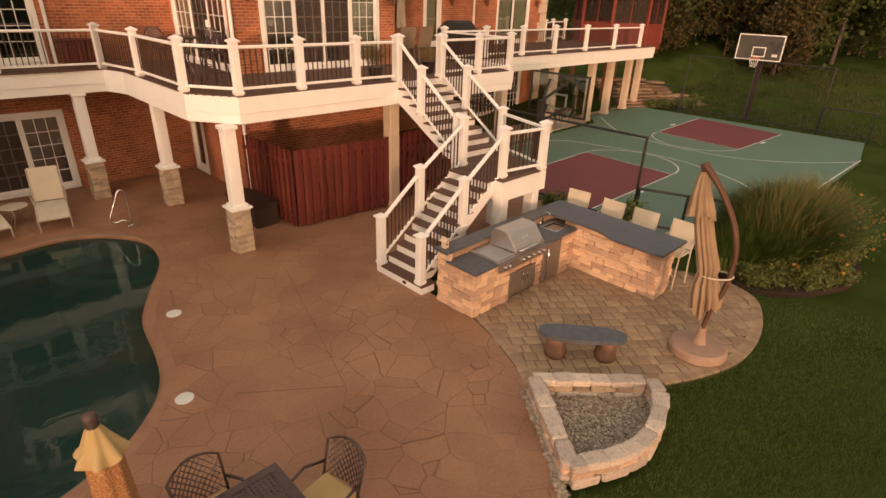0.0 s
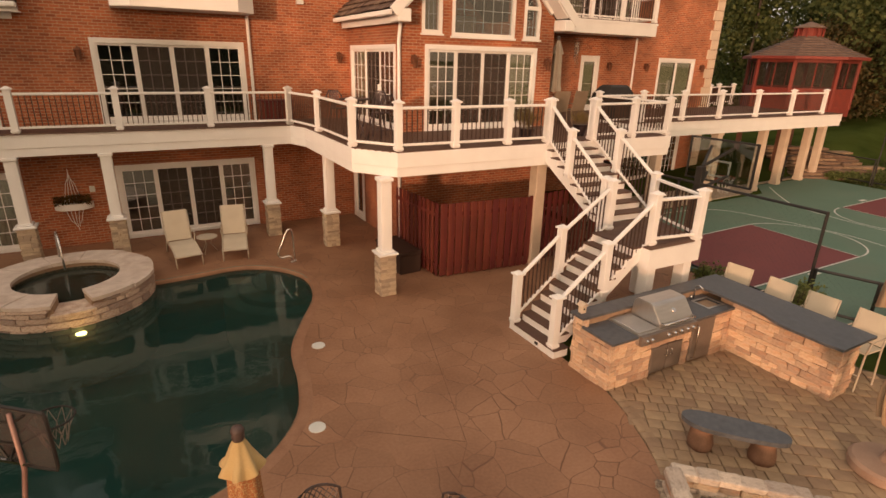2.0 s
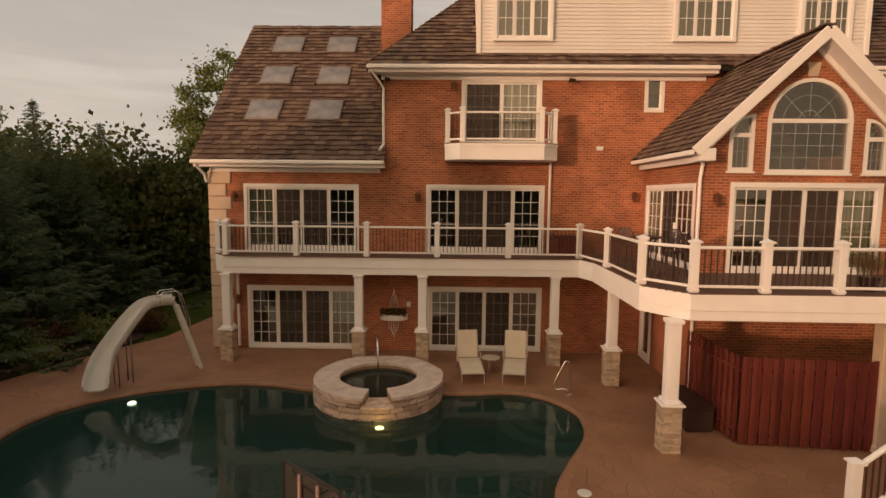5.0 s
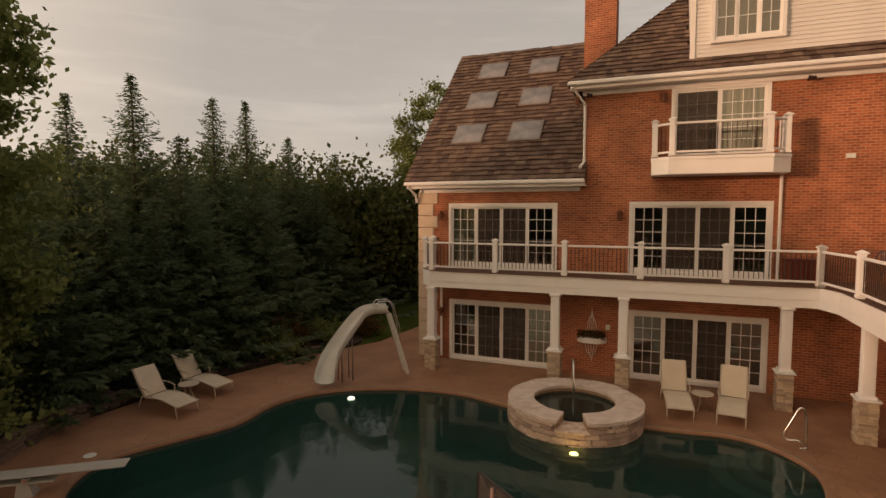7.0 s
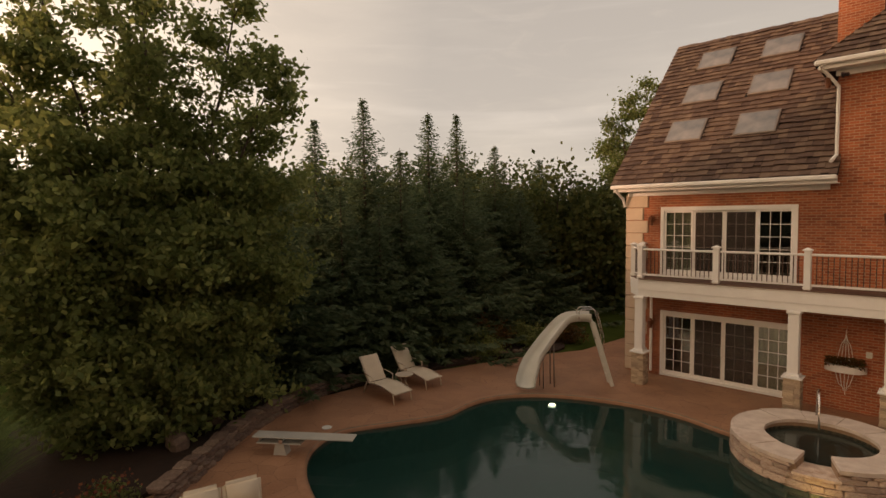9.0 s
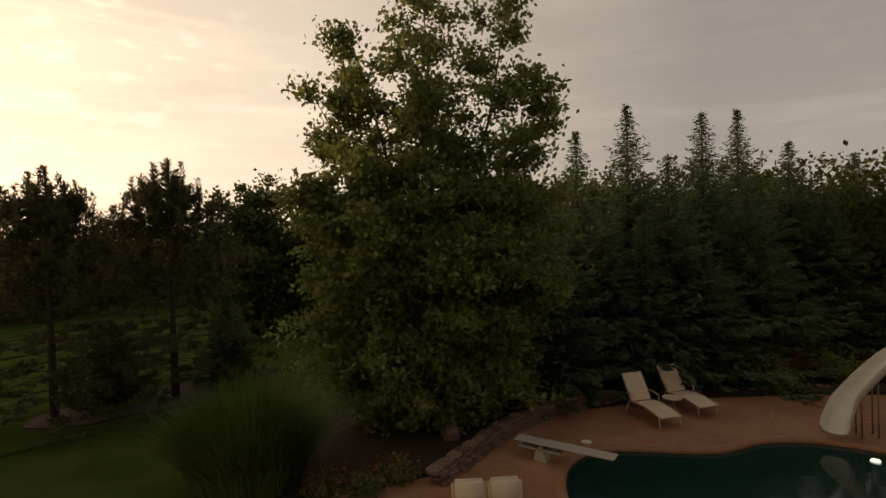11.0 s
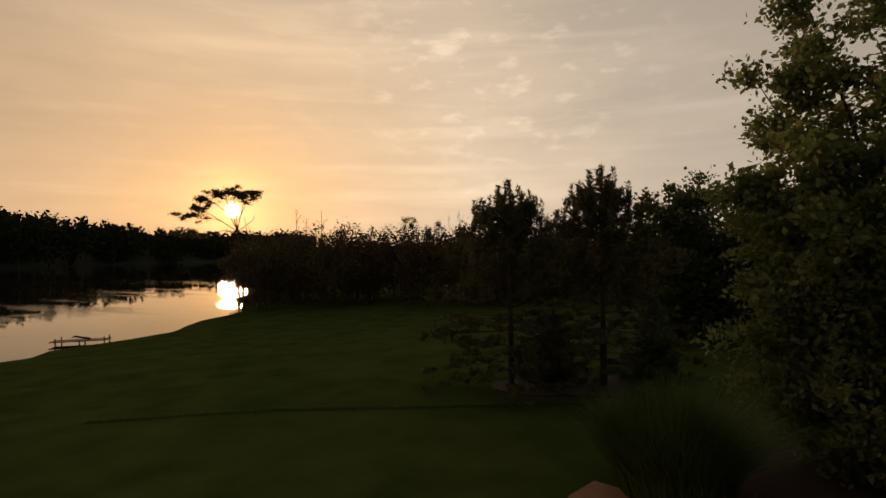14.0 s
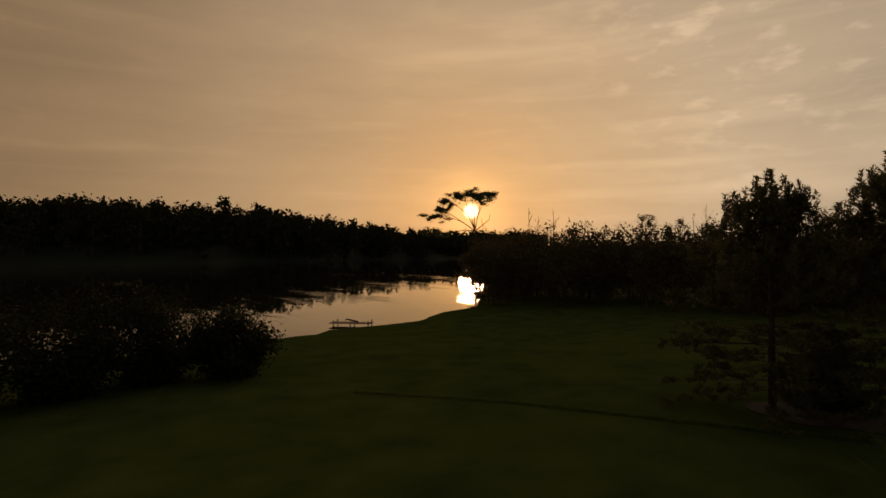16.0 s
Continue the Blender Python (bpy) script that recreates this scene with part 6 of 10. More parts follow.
def water_slide():
    t = thing("water_slide", "white curved fibreglass pool slide with a ladder", "slide", (0, 0, 0))
    line = spline([(-8.90, 12.78, 0.20), (-8.99, 13.00, 0.36), (-9.03, 13.38, 0.78), (-8.92, 13.80, 1.22), (-8.77, 14.20, 1.62), (-8.60, 14.52, 1.92), (-8.38, 14.76, 2.00), (-8.05, 15.00, 2.00)], 6, False)
    bm = bmesh.new()
    rings = []
    n = len(line)
    for i, p in enumerate(line):
        p = Vector(p)
        d = (Vector(line[min(i + 1, n - 1)]) - Vector(line[max(i - 1, 0)])).normalized()
        s = d.cross(Vector((0, 0, 1))).normalized()
        u = s.cross(d)
        sec = [(-0.30, 0.20), (-0.27, 0.22), (-0.24, 0.05), (-0.12, -0.01), (0.12, -0.01), (0.24, 0.05), (0.27, 0.22), (0.30, 0.20), (0.27, 0.02), (0.13, -0.05), (-0.13, -0.05), (-0.27, 0.02)]
        rings.append([bm.verts.new(p + s * a + u * b) for a, b in sec])
    for a, b in zip(rings, rings[1:]):
        for j in range(12):
            bm.faces.new((a[j], a[(j + 1) % 12], b[(j + 1) % 12], b[j]))
    bm.faces.new(rings[0]); bm.faces.new(rings[-1][::-1])
    part("chute", bm, SLIDEW, t, smooth=True)
    for dx, dy in ((0.13, -0.16), (-0.13, 0.16)):
        # flat moulded ladder sides, steel handrails, thin legs under the chute
        bar("ladder_side", t, (-8.00 + dx, 15.00 + dy, 1.97), (-7.50 + dx, 15.30 + dy, 0.0), 0.05, 0.12, SLIDEW, 0.015)
        bm = bmesh.new(); tube(bm, [(-7.70 + dx, 15.13 + dy, 1.10), (-7.70 + dx, 15.10 + dy, 1.55), (-7.86 + dx, 14.98 + dy, 2.30), (-7.98 + dx, 14.93 + dy, 2.38), (-8.26 + dx, 14.76 + dy, 2.36), (-8.32 + dx, 14.72 + dy, 2.28), (-8.32 + dx, 14.72 + dy, 2.05)], 0.017, 6); part("handrail", bm, CHROME, t, smooth=True)
        for lx, ly, lz in ((-8.96, 13.66, 1.02), (-8.80, 14.0, 1.38)):
            bm = bmesh.new(); tube(bm, [(lx + dx, ly + dy * 0.6, lz), (lx + dx + 0.02, ly + dy * 0.6, 0.0)], 0.018, 6); part("support_leg", bm, STEEL_DK, t, smooth=True)
    for k in range(6):
        z = 0.30 + 0.28 * k
        f = 1 - z / 1.97
        c = Vector((-8.00 + 0.50 * f, 15.0 + 0.30 * f, z))
        bar("rung", t, c + Vector((0.13, -0.16, 0)), c + Vector((-0.13, 0.16, 0)), 0.10, 0.035, SLIDEW, 0.01)


water_slide()


def wall_planter():
    t = thing("hanging_planter", "white wire wall planter with trailing plants", "planter", (-1.95, YW - 0.02, 1.15))
    bm = bmesh.new()
    q = [(0.46 * math.cos(math.pi + math.pi * k / 12), 0.32 * math.sin(math.pi + math.pi * k / 12)) for k in range(13)]
    prism(bm, [q], lambda x, y: (x, y, -0.10), Vector((0, 0, 0.17))); part("basket", bm, WHITE, t)
    for k in range(5):
        x = -0.2 + 0.1 * k
        bm = bmesh.new(); tube(bm, [(x, -0.03, 0.05), (x * 0.5, -0.05, 0.6), (0.0, -0.03, 1.0 - abs(x))], 0.008, 5); part("wire", bm, WHITE, t)
        bm = bmesh.new(); tube(bm, [(x, -0.12, -0.1), (x * 0.6, -0.15, -0.42), (0.03 * k - 0.05, -0.05, -0.72 + abs(x))], 0.008, 5); part("wire", bm, WHITE, t)
    rng = np.random.default_rng(4)
    c = np.column_stack([rng.uniform(-0.42, 0.42, 700), rng.uniform(-0.28, -0.02, 700), rng.uniform(0.04, 0.28, 700)])
    ob = new("foliage", leaf_sheet("foliage", c, 0.035, rng, AUTUMN)); ob.parent = t
    bm = bmesh.new(); block(bm, 0.42, -0.03, 0.32, 0.55, 0.0, 0.48); ob = part("wall_box", bm, PLASTICW, t)


wall_planter()


# wall lanterns
def lantern(x, y, z, turn=0):
    t = thing("wall_lantern", "copper-brown wall lantern on the brick", "lantern", (x, y, z), turn, "wall lanterns")
    bm = bmesh.new(); block(bm, -0.05, -0.025, -0.12, 0.05, 0.0, 0.10); part("backplate", bm, COPPER, t)
    bm = bmesh.new(); tube(bm, [(0, -0.02, 0.05), (0, -0.12, 0.12), (0, -0.16, 0.05)], 0.012, 6); part("arm", bm, COPPER, t)
    bm = bmesh.new(); lathe(bm, [(0.055, -0.22), (0.085, 0.0), (0.10, 0.02), (0.02, 0.10)], 6, (0, -0.16)); part("cage", bm, COPPER, t)
    bm = bmesh.new(); lathe(bm, [(0.05, -0.20), (0.074, -0.01), (0.01, 0.0)], 6, (0, -0.166)); part("glass_shade", bm, GLASS, t)


for x, z in ((-7.12, 5.1), (-1.18, 5.15), (5.75, 5.2), (19.6, 5.1), (17.4, 5.1), (23.3, 5.1), (-0.05, 8.62), (18.8, 8.55), (-7.1, 1.75), (-2.5, 9.0 - 0.3)):
    lantern(x, YW, z)
for x in (6.45, 10.85):
    lantern(x, BY, 5.15)
for x in (3.6, 19.4, -2.2):
    bm = bmesh.new(); tube(bm, [(0, 0, 0), (0, -0.16, 0.06)], 0.035, 8); tube(bm, [(0.0, -0.12, 0.04), (0.12, -0.22, 0.0)], 0.05, 8)
    ob = part("flood_light", bm, IRON, None); ob.matrix_basis = pose(x, YW, 8.75); tagged(ob, "small dark twin flood light under the eave", "light", "flood lights")
bm = bmesh.new(); block(bm, -0.10, -0.10, -0.06, 0.10, 0.0, 0.06)
ob = part("dryer_vent", bm, PLASTICW, None); ob.matrix_basis = pose(4.62, YW, 6.67); tagged(ob, "small white vent hood on the brick wall", "vent")

# ---- paved terrace, cooking island, planter ----
EDGE_R = [(6.16, 5.3), (6.22, 6.3), (10.4, 6.3), (10.9, 3.9), (11.25, 2.75), (10.9, 2.15), (10.2, 1.8), (9.3, 1.58), (8.4, 1.6), (7.6, 1.86), (6.9, 2.2), (5.4, 3.4), (5.69, 4.05), (6.0, 4.75)]


def terrace():
    t = thing("terrace", "tan concrete paver terrace in a running pattern", "terrace", kind="structure")
    bm = prism(bmesh.new(), [EDGE_R], lambda x, y: (x, y, -0.018), Vector((0, 0, -0.12))); part("sand_bed", bm, SAND, t)
    rg = random.Random(8)
    u, v = Vector((math.cos(radians(-38)), math.sin(radians(-38)), 0)), Vector((math.sin(radians(38)), math.cos(radians(38)), 0))
    o = Vector((8.2, 3.9, 0))
    cells = []
    for j in range(-20, 21):
        a = -5.0 + rg.uniform(0, 0.2)
        while a < 5.0:
            w = rg.choice((0.15, 0.22, 0.22, 0.30))
            p = o + u * (a + w / 2) + v * (j * 0.22)
            if all(inside(p.x + dx, p.y + dy, EDGE_R) for dx, dy in ((0.09, 0), (-0.09, 0), (0, 0.09), (0, -0.09))):
                cells.append((p.x, p.y, w))
            a += w
    cells.sort(key=lambda c: abs(c[0] - 7.6) + abs(c[1] - 3.6))
    verts, faces = [], []
    for k, (x, y, w) in enumerate(cells):
        z = rg.uniform(-0.004, 0.004)
        if k < 300:
            key = ("paver", w)
            if key not in MESHES:
                bm = bmesh.new(); block(bm, -w / 2 + 0.006, -0.104, -0.06, w / 2 - 0.006, 0.104, 0.0)
                bmesh.ops.bevel(bm, geom=[e for e in bm.edges if all(vv.co.z > -0.01 for vv in e.verts)], offset=0.007, segments=1, affect="EDGES")
                MESHES[key] = finish(bm, "paver", PAVER)
            piece("paver", MESHES[key], t, pose(x, y, z + 0.004, rg.uniform(-0.2, 0.2), rg.uniform(-0.2, 0.2), -38 + rg.uniform(-0.8, 0.8)))
        else:
            i0 = len(verts)
            h = w / 2 - 0.006
            for b, zz in ((0.0, -0.05), (0.0, -0.008), (0.007, 0.004)):
                for sx, sy in ((-1, -1), (1, -1), (1, 1), (-1, 1)):
                    q = Vector((x, y, z + zz)) + u * sx * (h - b) + v * sy * (0.104 - b)
                    verts.append(tuple(q))
            for r in (0, 4):
                for s in range(4):
                    faces.append((i0 + r + s, i0 + r + (s + 1) % 4, i0 + r + 4 + (s + 1) % 4, i0 + r + 4 + s))
            faces.append((i0 + 8, i0 + 9, i0 + 10, i0 + 11))
    ob = new("paver_field", raw_mesh("paver_field", verts, faces, PAVER_STUFF)); ob.parent = t; tagged(ob, kind="stuff")
    # soldier course along the grass and along the stamped slab
    def edge_line(pts):
        ln = spline(pts, 8, False)
        d, last = 0.0, Vector(ln[0])
        for p, q in zip(ln, ln[1:]):
            p, q = Vector(p), Vector(q)
            seg = (q - p).length
            while d < seg:
                c = p + (q - p) * (d / seg)
                a = math.degrees(math.atan2((q - p).y, (q - p).x))
                pbox("edging_paver", t, (c.x, c.y, -0.022), (0.145, 0.20, 0.055), PAVER, 0.010, (0, 0, a))
                d += 0.152
            d -= seg
    edge_line([(11.1, 2.75), (10.85, 2.2), (10.2, 1.86), (9.3, 1.66), (8.4, 1.68), (7.6, 1.94), (7.0, 2.25)])
    edge_line([(6.28, 5.2), (6.08, 4.65), (5.80, 4.0), (5.45, 3.45)])


terrace()


def island():
    """Cooking island: a stone base in an L with granite tops, grill, doors and sink."""
    b = thing("cooking_island", "L-shaped stone cooking island with a raised bar", "outdoor kitchen", (0, 0, 0))
    rg = random.Random(12)
    x0, x1, y0, y1 = 6.14, 9.85, 5.30, 6.22
    X0, X1, Y0 = 9.24, 9.80, 3.42
    bm = bmesh.new(); block(bm, x0 + 0.05, y0 + 0.05, 0, x1 - 0.03, y1 - 0.05, 0.87); part("base", bm, MORTAR, b)
    bm = bmesh.new(); block(bm, X0 + 0.05, Y0 + 0.05, 0, X1 - 0.05, y0 + 0.3, 1.02); part("bar_base", bm, MORTAR, b)
    bm = bmesh.new(); block(bm, x0 + 0.05, y1 - 0.26, 0.8, x1, y1 - 0.05, 1.02); part("back_ledge", bm, MORTAR, b)
    C, Ln = (0.07, 0.14), (0.13, 0.38)
    veneer(b, y1 - y0, 0.88, face_at(x0 + 0.05, y1, 0, -90), FIELD, rg, C, Ln, 0.06)
    veneer(b, 0.98, 0.88, face_at(x0, y0 + 0.05, 0, 0), FIELD, rg, C, (0.10, 0.3), 0.06)
    veneer(b, 0.16, 0.88, face_at(7.95, y0 + 0.05, 0, 0), FIELD, rg, C, (0.08, 0.16), 0.06)
    veneer(b, 0.83, 0.34, face_at(7.12, y0 + 0.05, 0.56, 0), FIELD, rg, (0.09, 0.12), Ln, 0.05)
    veneer(b, 0.50, 0.88, face_at(8.74, y0 + 0.05, 0, 0), FIELD, rg, C, Ln, 0.06)
    veneer(b, y0 - Y0 + 0.02, 1.03, face_at(X0 + 0.05, y0 + 0.02, 0, -90), FIELD, rg, C, Ln, 0.06)
    veneer(b, X1 - X0, 1.03, face_at(X0, Y0 + 0.05, 0, 0), FIELD, rg, C, Ln, 0.06)
    veneer(b, y1 - Y0, 1.03, face_at(X1 - 0.05, Y0, 0, 90), FIELD, rg, C, Ln, 0.05)
    veneer(b, x1 - x0, 1.03, face_at(x1, y1 - 0.05, 0, 180), FIELD, rg, C, Ln, 0.05)
    veneer(b, 0.30, 0.14, face_at(x0 + 0.04, y1 - 0.02, 0.90, -90), FIELD, rg, C, Ln, 0.05)
    # granite
    top = [(x0 - 0.05, y0 - 0.05), (X0 - 0.02, y0 - 0.05), (X0 - 0.02, y1 - 0.26), (x0 - 0.05, y1 - 0.26)]
    sink = rect(8.72, 5.45, 9.14, 5.80)
    bm = prism(bmesh.new(), [top, sink], lambda x, y: (x, y, 0.88), Vector((0, 0, 0.04))); part("countertop", bm, GRANITE, b, "dark blue-grey granite counter")
    wav = [(X0 - 0.10, y1 - 0.28)] + [(X0 - 0.10 - 0.20 * (1 / (1 + math.exp((yy - 4.55) * 9))), yy) for yy in np.linspace(5.6, 3.55, 14)] + [(X0 - 0.26, Y0 - 0.10), (X1 + 0.20, Y0 - 0.10), (X1 + 0.24, y1 + 0.05), (x0 - 0.06, y1 + 0.05), (x0 - 0.06, y1 - 0.28)]
    bm = prism(bmesh.new(), [wav], lambda x, y: (float(x), float(y), 1.035), Vector((0, 0, 0.045))); part("bar_top", bm, GRANITE, b, "dark blue-grey granite bar top")
    # sink
    bm = bmesh.new()
    prism(bm, [rect(8.70, 5.43, 9.16, 5.82), rect(8.74, 5.47, 9.12, 5.78)], lambda x, y: (x, y, 0.922), Vector((0, 0, 0.006)))
    block(bm, 8.72, 5.45, 0.74, 9.14, 5.80, 0.75)
    part("sink", bm, STEEL, b, "small steel sink")
    bm = bmesh.new(); tube(bm, [(8.86, 5.88, 0.92), (8.86, 5.88, 1.16), (8.86, 5.80, 1.22), (8.86, 5.70, 1.16)], 0.014, 8); tube(bm, [(8.78, 5.88, 0.92), (8.78, 5.88, 1.0)], 0.02, 8); part("faucet", bm, CHROME, b, smooth=True)
    # steel doors and small fridge
    for xa, xb, nm in ((7.14, 7.52, "door"), (7.54, 7.92, "door")):
        pbox(nm, b, ((xa + xb) / 2, y0 + 0.02, 0.30), (xb - xa, 0.05, 0.50), STEEL_DK, 0.008, label="dull steel cabinet door")
        hx = xb - 0.05 if xa < 7.3 else xa + 0.05
        bm = bmesh.new(); tube(bm, [(hx, y0 - 0.01, 0.36), (hx, y0 - 0.06, 0.37), (hx, y0 - 0.06, 0.48), (hx, y0 - 0.01, 0.49)], 0.012, 6); part("handle", bm, CHROME, b, smooth=True)
    pbox("fridge_door", b, (8.42, y0 + 0.0, 0.45), (0.58, 0.06, 0.80), STEEL_DK, 0.01, label="brushed steel fridge door")
    bm = bmesh.new(); tube(bm, [(8.20, y0 - 0.03, 0.12), (8.20, y0 - 0.08, 0.14), (8.20, y0 - 0.08, 0.76), (8.20, y0 - 0.03, 0.78)], 0.014, 6); part("handle", bm, CHROME, b, smooth=True)
    # small outlet plates
    pbox("outlet_plate", b, (8.35, y1 - 0.275, 0.98), (0.10, 0.02, 0.07), CHROME, 0.003)
    # grill
    g = thing("grill", "stainless steel built-in gas grill with a closed hood", "grill", (6.68, 5.24, 0.92))
    bm = bmesh.new(); block(bm, 0, 0.0, -0.16, 1.36, 0.70, 0.03); part("firebox", bm, STEEL, g)
    prof = [(0.02, 0.03), (0.02, 0.10), (0.22, 0.36), (0.27, 0.39), (0.56, 0.39), (0.64, 0.30), (0.66, 0.03)]
    bm = bmesh.new()
    vs = [[bm.verts.new((x, y, z)) for y, z in prof] for x in (0.50, 1.34)]
    n = len(prof)
    for i in range(n):
        bm.faces.new((vs[0][i], vs[1][i], vs[1][(i + 1) % n], vs[0][(i + 1) % n]))
    bm.faces.new(vs[0]); bm.faces.new(vs[1][::-1])
    bmesh.ops.bevel(bm, geom=bm.edges[:], offset=0.012, segments=2, affect="EDGES")
    part("hood", bm, STEEL, g, "brushed steel hood")
    bm = bmesh.new(); block(bm, 0.02, 0.04, 0.03, 0.47, 0.64, 0.055); bmesh.ops.bevel(bm, geom=bm.edges[:], offset=0.008, segments=1, affect="EDGES"); part("side_burner_lid", bm, STEEL, g)
    bm = bmesh.new(); block(bm, 0, -0.07, -0.15, 1.36, 0.0, 0.02); part("control_panel", bm, STEEL_DK, g)
    for k, x in enumerate((0.10, 0.22, 0.62, 0.78, 0.94, 1.10, 1.24)):
        bm = bmesh.new(); lathe(bm, [(0.035, 0), (0.035, 0.02), (0.026, 0.05), (0.01, 0.052)], 12); kb = part("knob", bm, CHROME, g); kb.matrix_basis = pose(x, -0.07, -0.06, 90)
    bm = bmesh.new(); tube(bm, [(0.55, 0.03, 0.11), (0.55, -0.05, 0.12), (1.29, -0.05, 0.12), (1.29, 0.03, 0.11)], 0.016, 8); part("handle", bm, CHROME, g, smooth=True)
    bm = bmesh.new(); lathe(bm, [(0.045, 0), (0.045, 0.012), (0.01, 0.014)], 14); th = part("thermometer", bm, CHROME, g); th.matrix_basis = pose(0.92, 0.125, 0.245, 38)


island()


def bar_chair(x, y, turn):
    c = thing("bar_chair", "cream sling bar chair with a tan frame", "chair", (x, y, 0), turn, "bar chairs")
    w = 0.52
    bm = bmesh.new(); block(bm, -w / 2, -0.24, 0.70, w / 2, 0.24, 0.72); part("seat", bm, SLING, c)
    bm = bmesh.new(); block(bm, -w / 2 + 0.02, 0.0, 0.0, w / 2 - 0.02, 0.025, 0.52)
    bk = part("backrest", bm, SLING, c); bk.matrix_basis = pose(0, 0.22, 0.74, -12)
    for sx in (-1, 1):
        xx = sx * w / 2
        bm = bmesh.new(); tube(bm, [(xx, 0.22, 0.70), (xx, 0.33, 1.25)], 0.016, 6); part("back_post", bm, TANFRAME, c)
        bm = bmesh.new(); tube(bm, [(xx, -0.24, 0.70), (xx, -0.27, 0.0)], 0.016, 6); part("leg", bm, TANFRAME, c)
        bm = bmesh.new(); tube(bm, [(xx, 0.22, 0.72), (xx, 0.27, 0.0)], 0.016, 6); part("leg", bm, TANFRAME, c)
        bm = bmesh.new(); tube(bm, [(xx, -0.22, 0.71), (xx * 1.08, -0.2, 0.92), (xx * 1.08, 0.24, 0.95)], 0.014, 6); part("armrest", bm, TANFRAME, c, smooth=True)
    bm = bmesh.new(); tube(bm, [(-w / 2, -0.25, 0.3), (w / 2, -0.25, 0.3)], 0.013, 6); part("footrest", bm, TANFRAME, c)


for y, dt in ((6.05, 4), (5.2, -3), (4.42, 2), (3.62, -4)):
    bar_chair(10.2, y, -90 + dt)


def bench():
    b = thing("stone_bench", "slate-topped bench on two boulder legs", "bench", (6.64, 3.41, 0), -49)
    b.matrix_basis = b.matrix_basis @ Matrix.Diagonal((0.875, 0.92, 0.98, 1))
    q = spline([(-0.78, 0.0), (-0.66, 0.20), (-0.1, 0.235), (0.5, 0.20), (0.76, 0.06), (0.70, -0.16), (0.2, -0.235), (-0.5, -0.21)], 4)
    bm = prism(bmesh.new(), [[p[:2] for p in q]], lambda x, y: (x, y, 0.38), Vector((0, 0, 0.07))); part("seat_slab", bm, GRANITE, b, "dark grey slate slab")
    for x in (-0.45, 0.45):
        bm = bmesh.new(); lathe(bm, [(0.19, 0), (0.20, 0.08), (0.17, 0.24), (0.13, 0.385)], 12)
        for v in bm.verts:
            v.co.x += 0.03 * noise.noise((v.co.x * 6 + x * 9, v.co.y * 6, v.co.z * 5)); v.co.y += 0.03 * noise.noise((v.co.y * 6, v.co.x * 6 + x, v.co.z * 5))
        lg = part("boulder_leg", bm, BOULDER, b, smooth=True); lg.matrix_basis = pose(x, 0, 0)


bench()


PLANTER_XY = [(5.44, 3.45), (6.76, 2.22), (6.41, 1.86), (5.84, 1.63), (5.15, 1.58), (4.55, 1.74), (4.28, 2.05)]


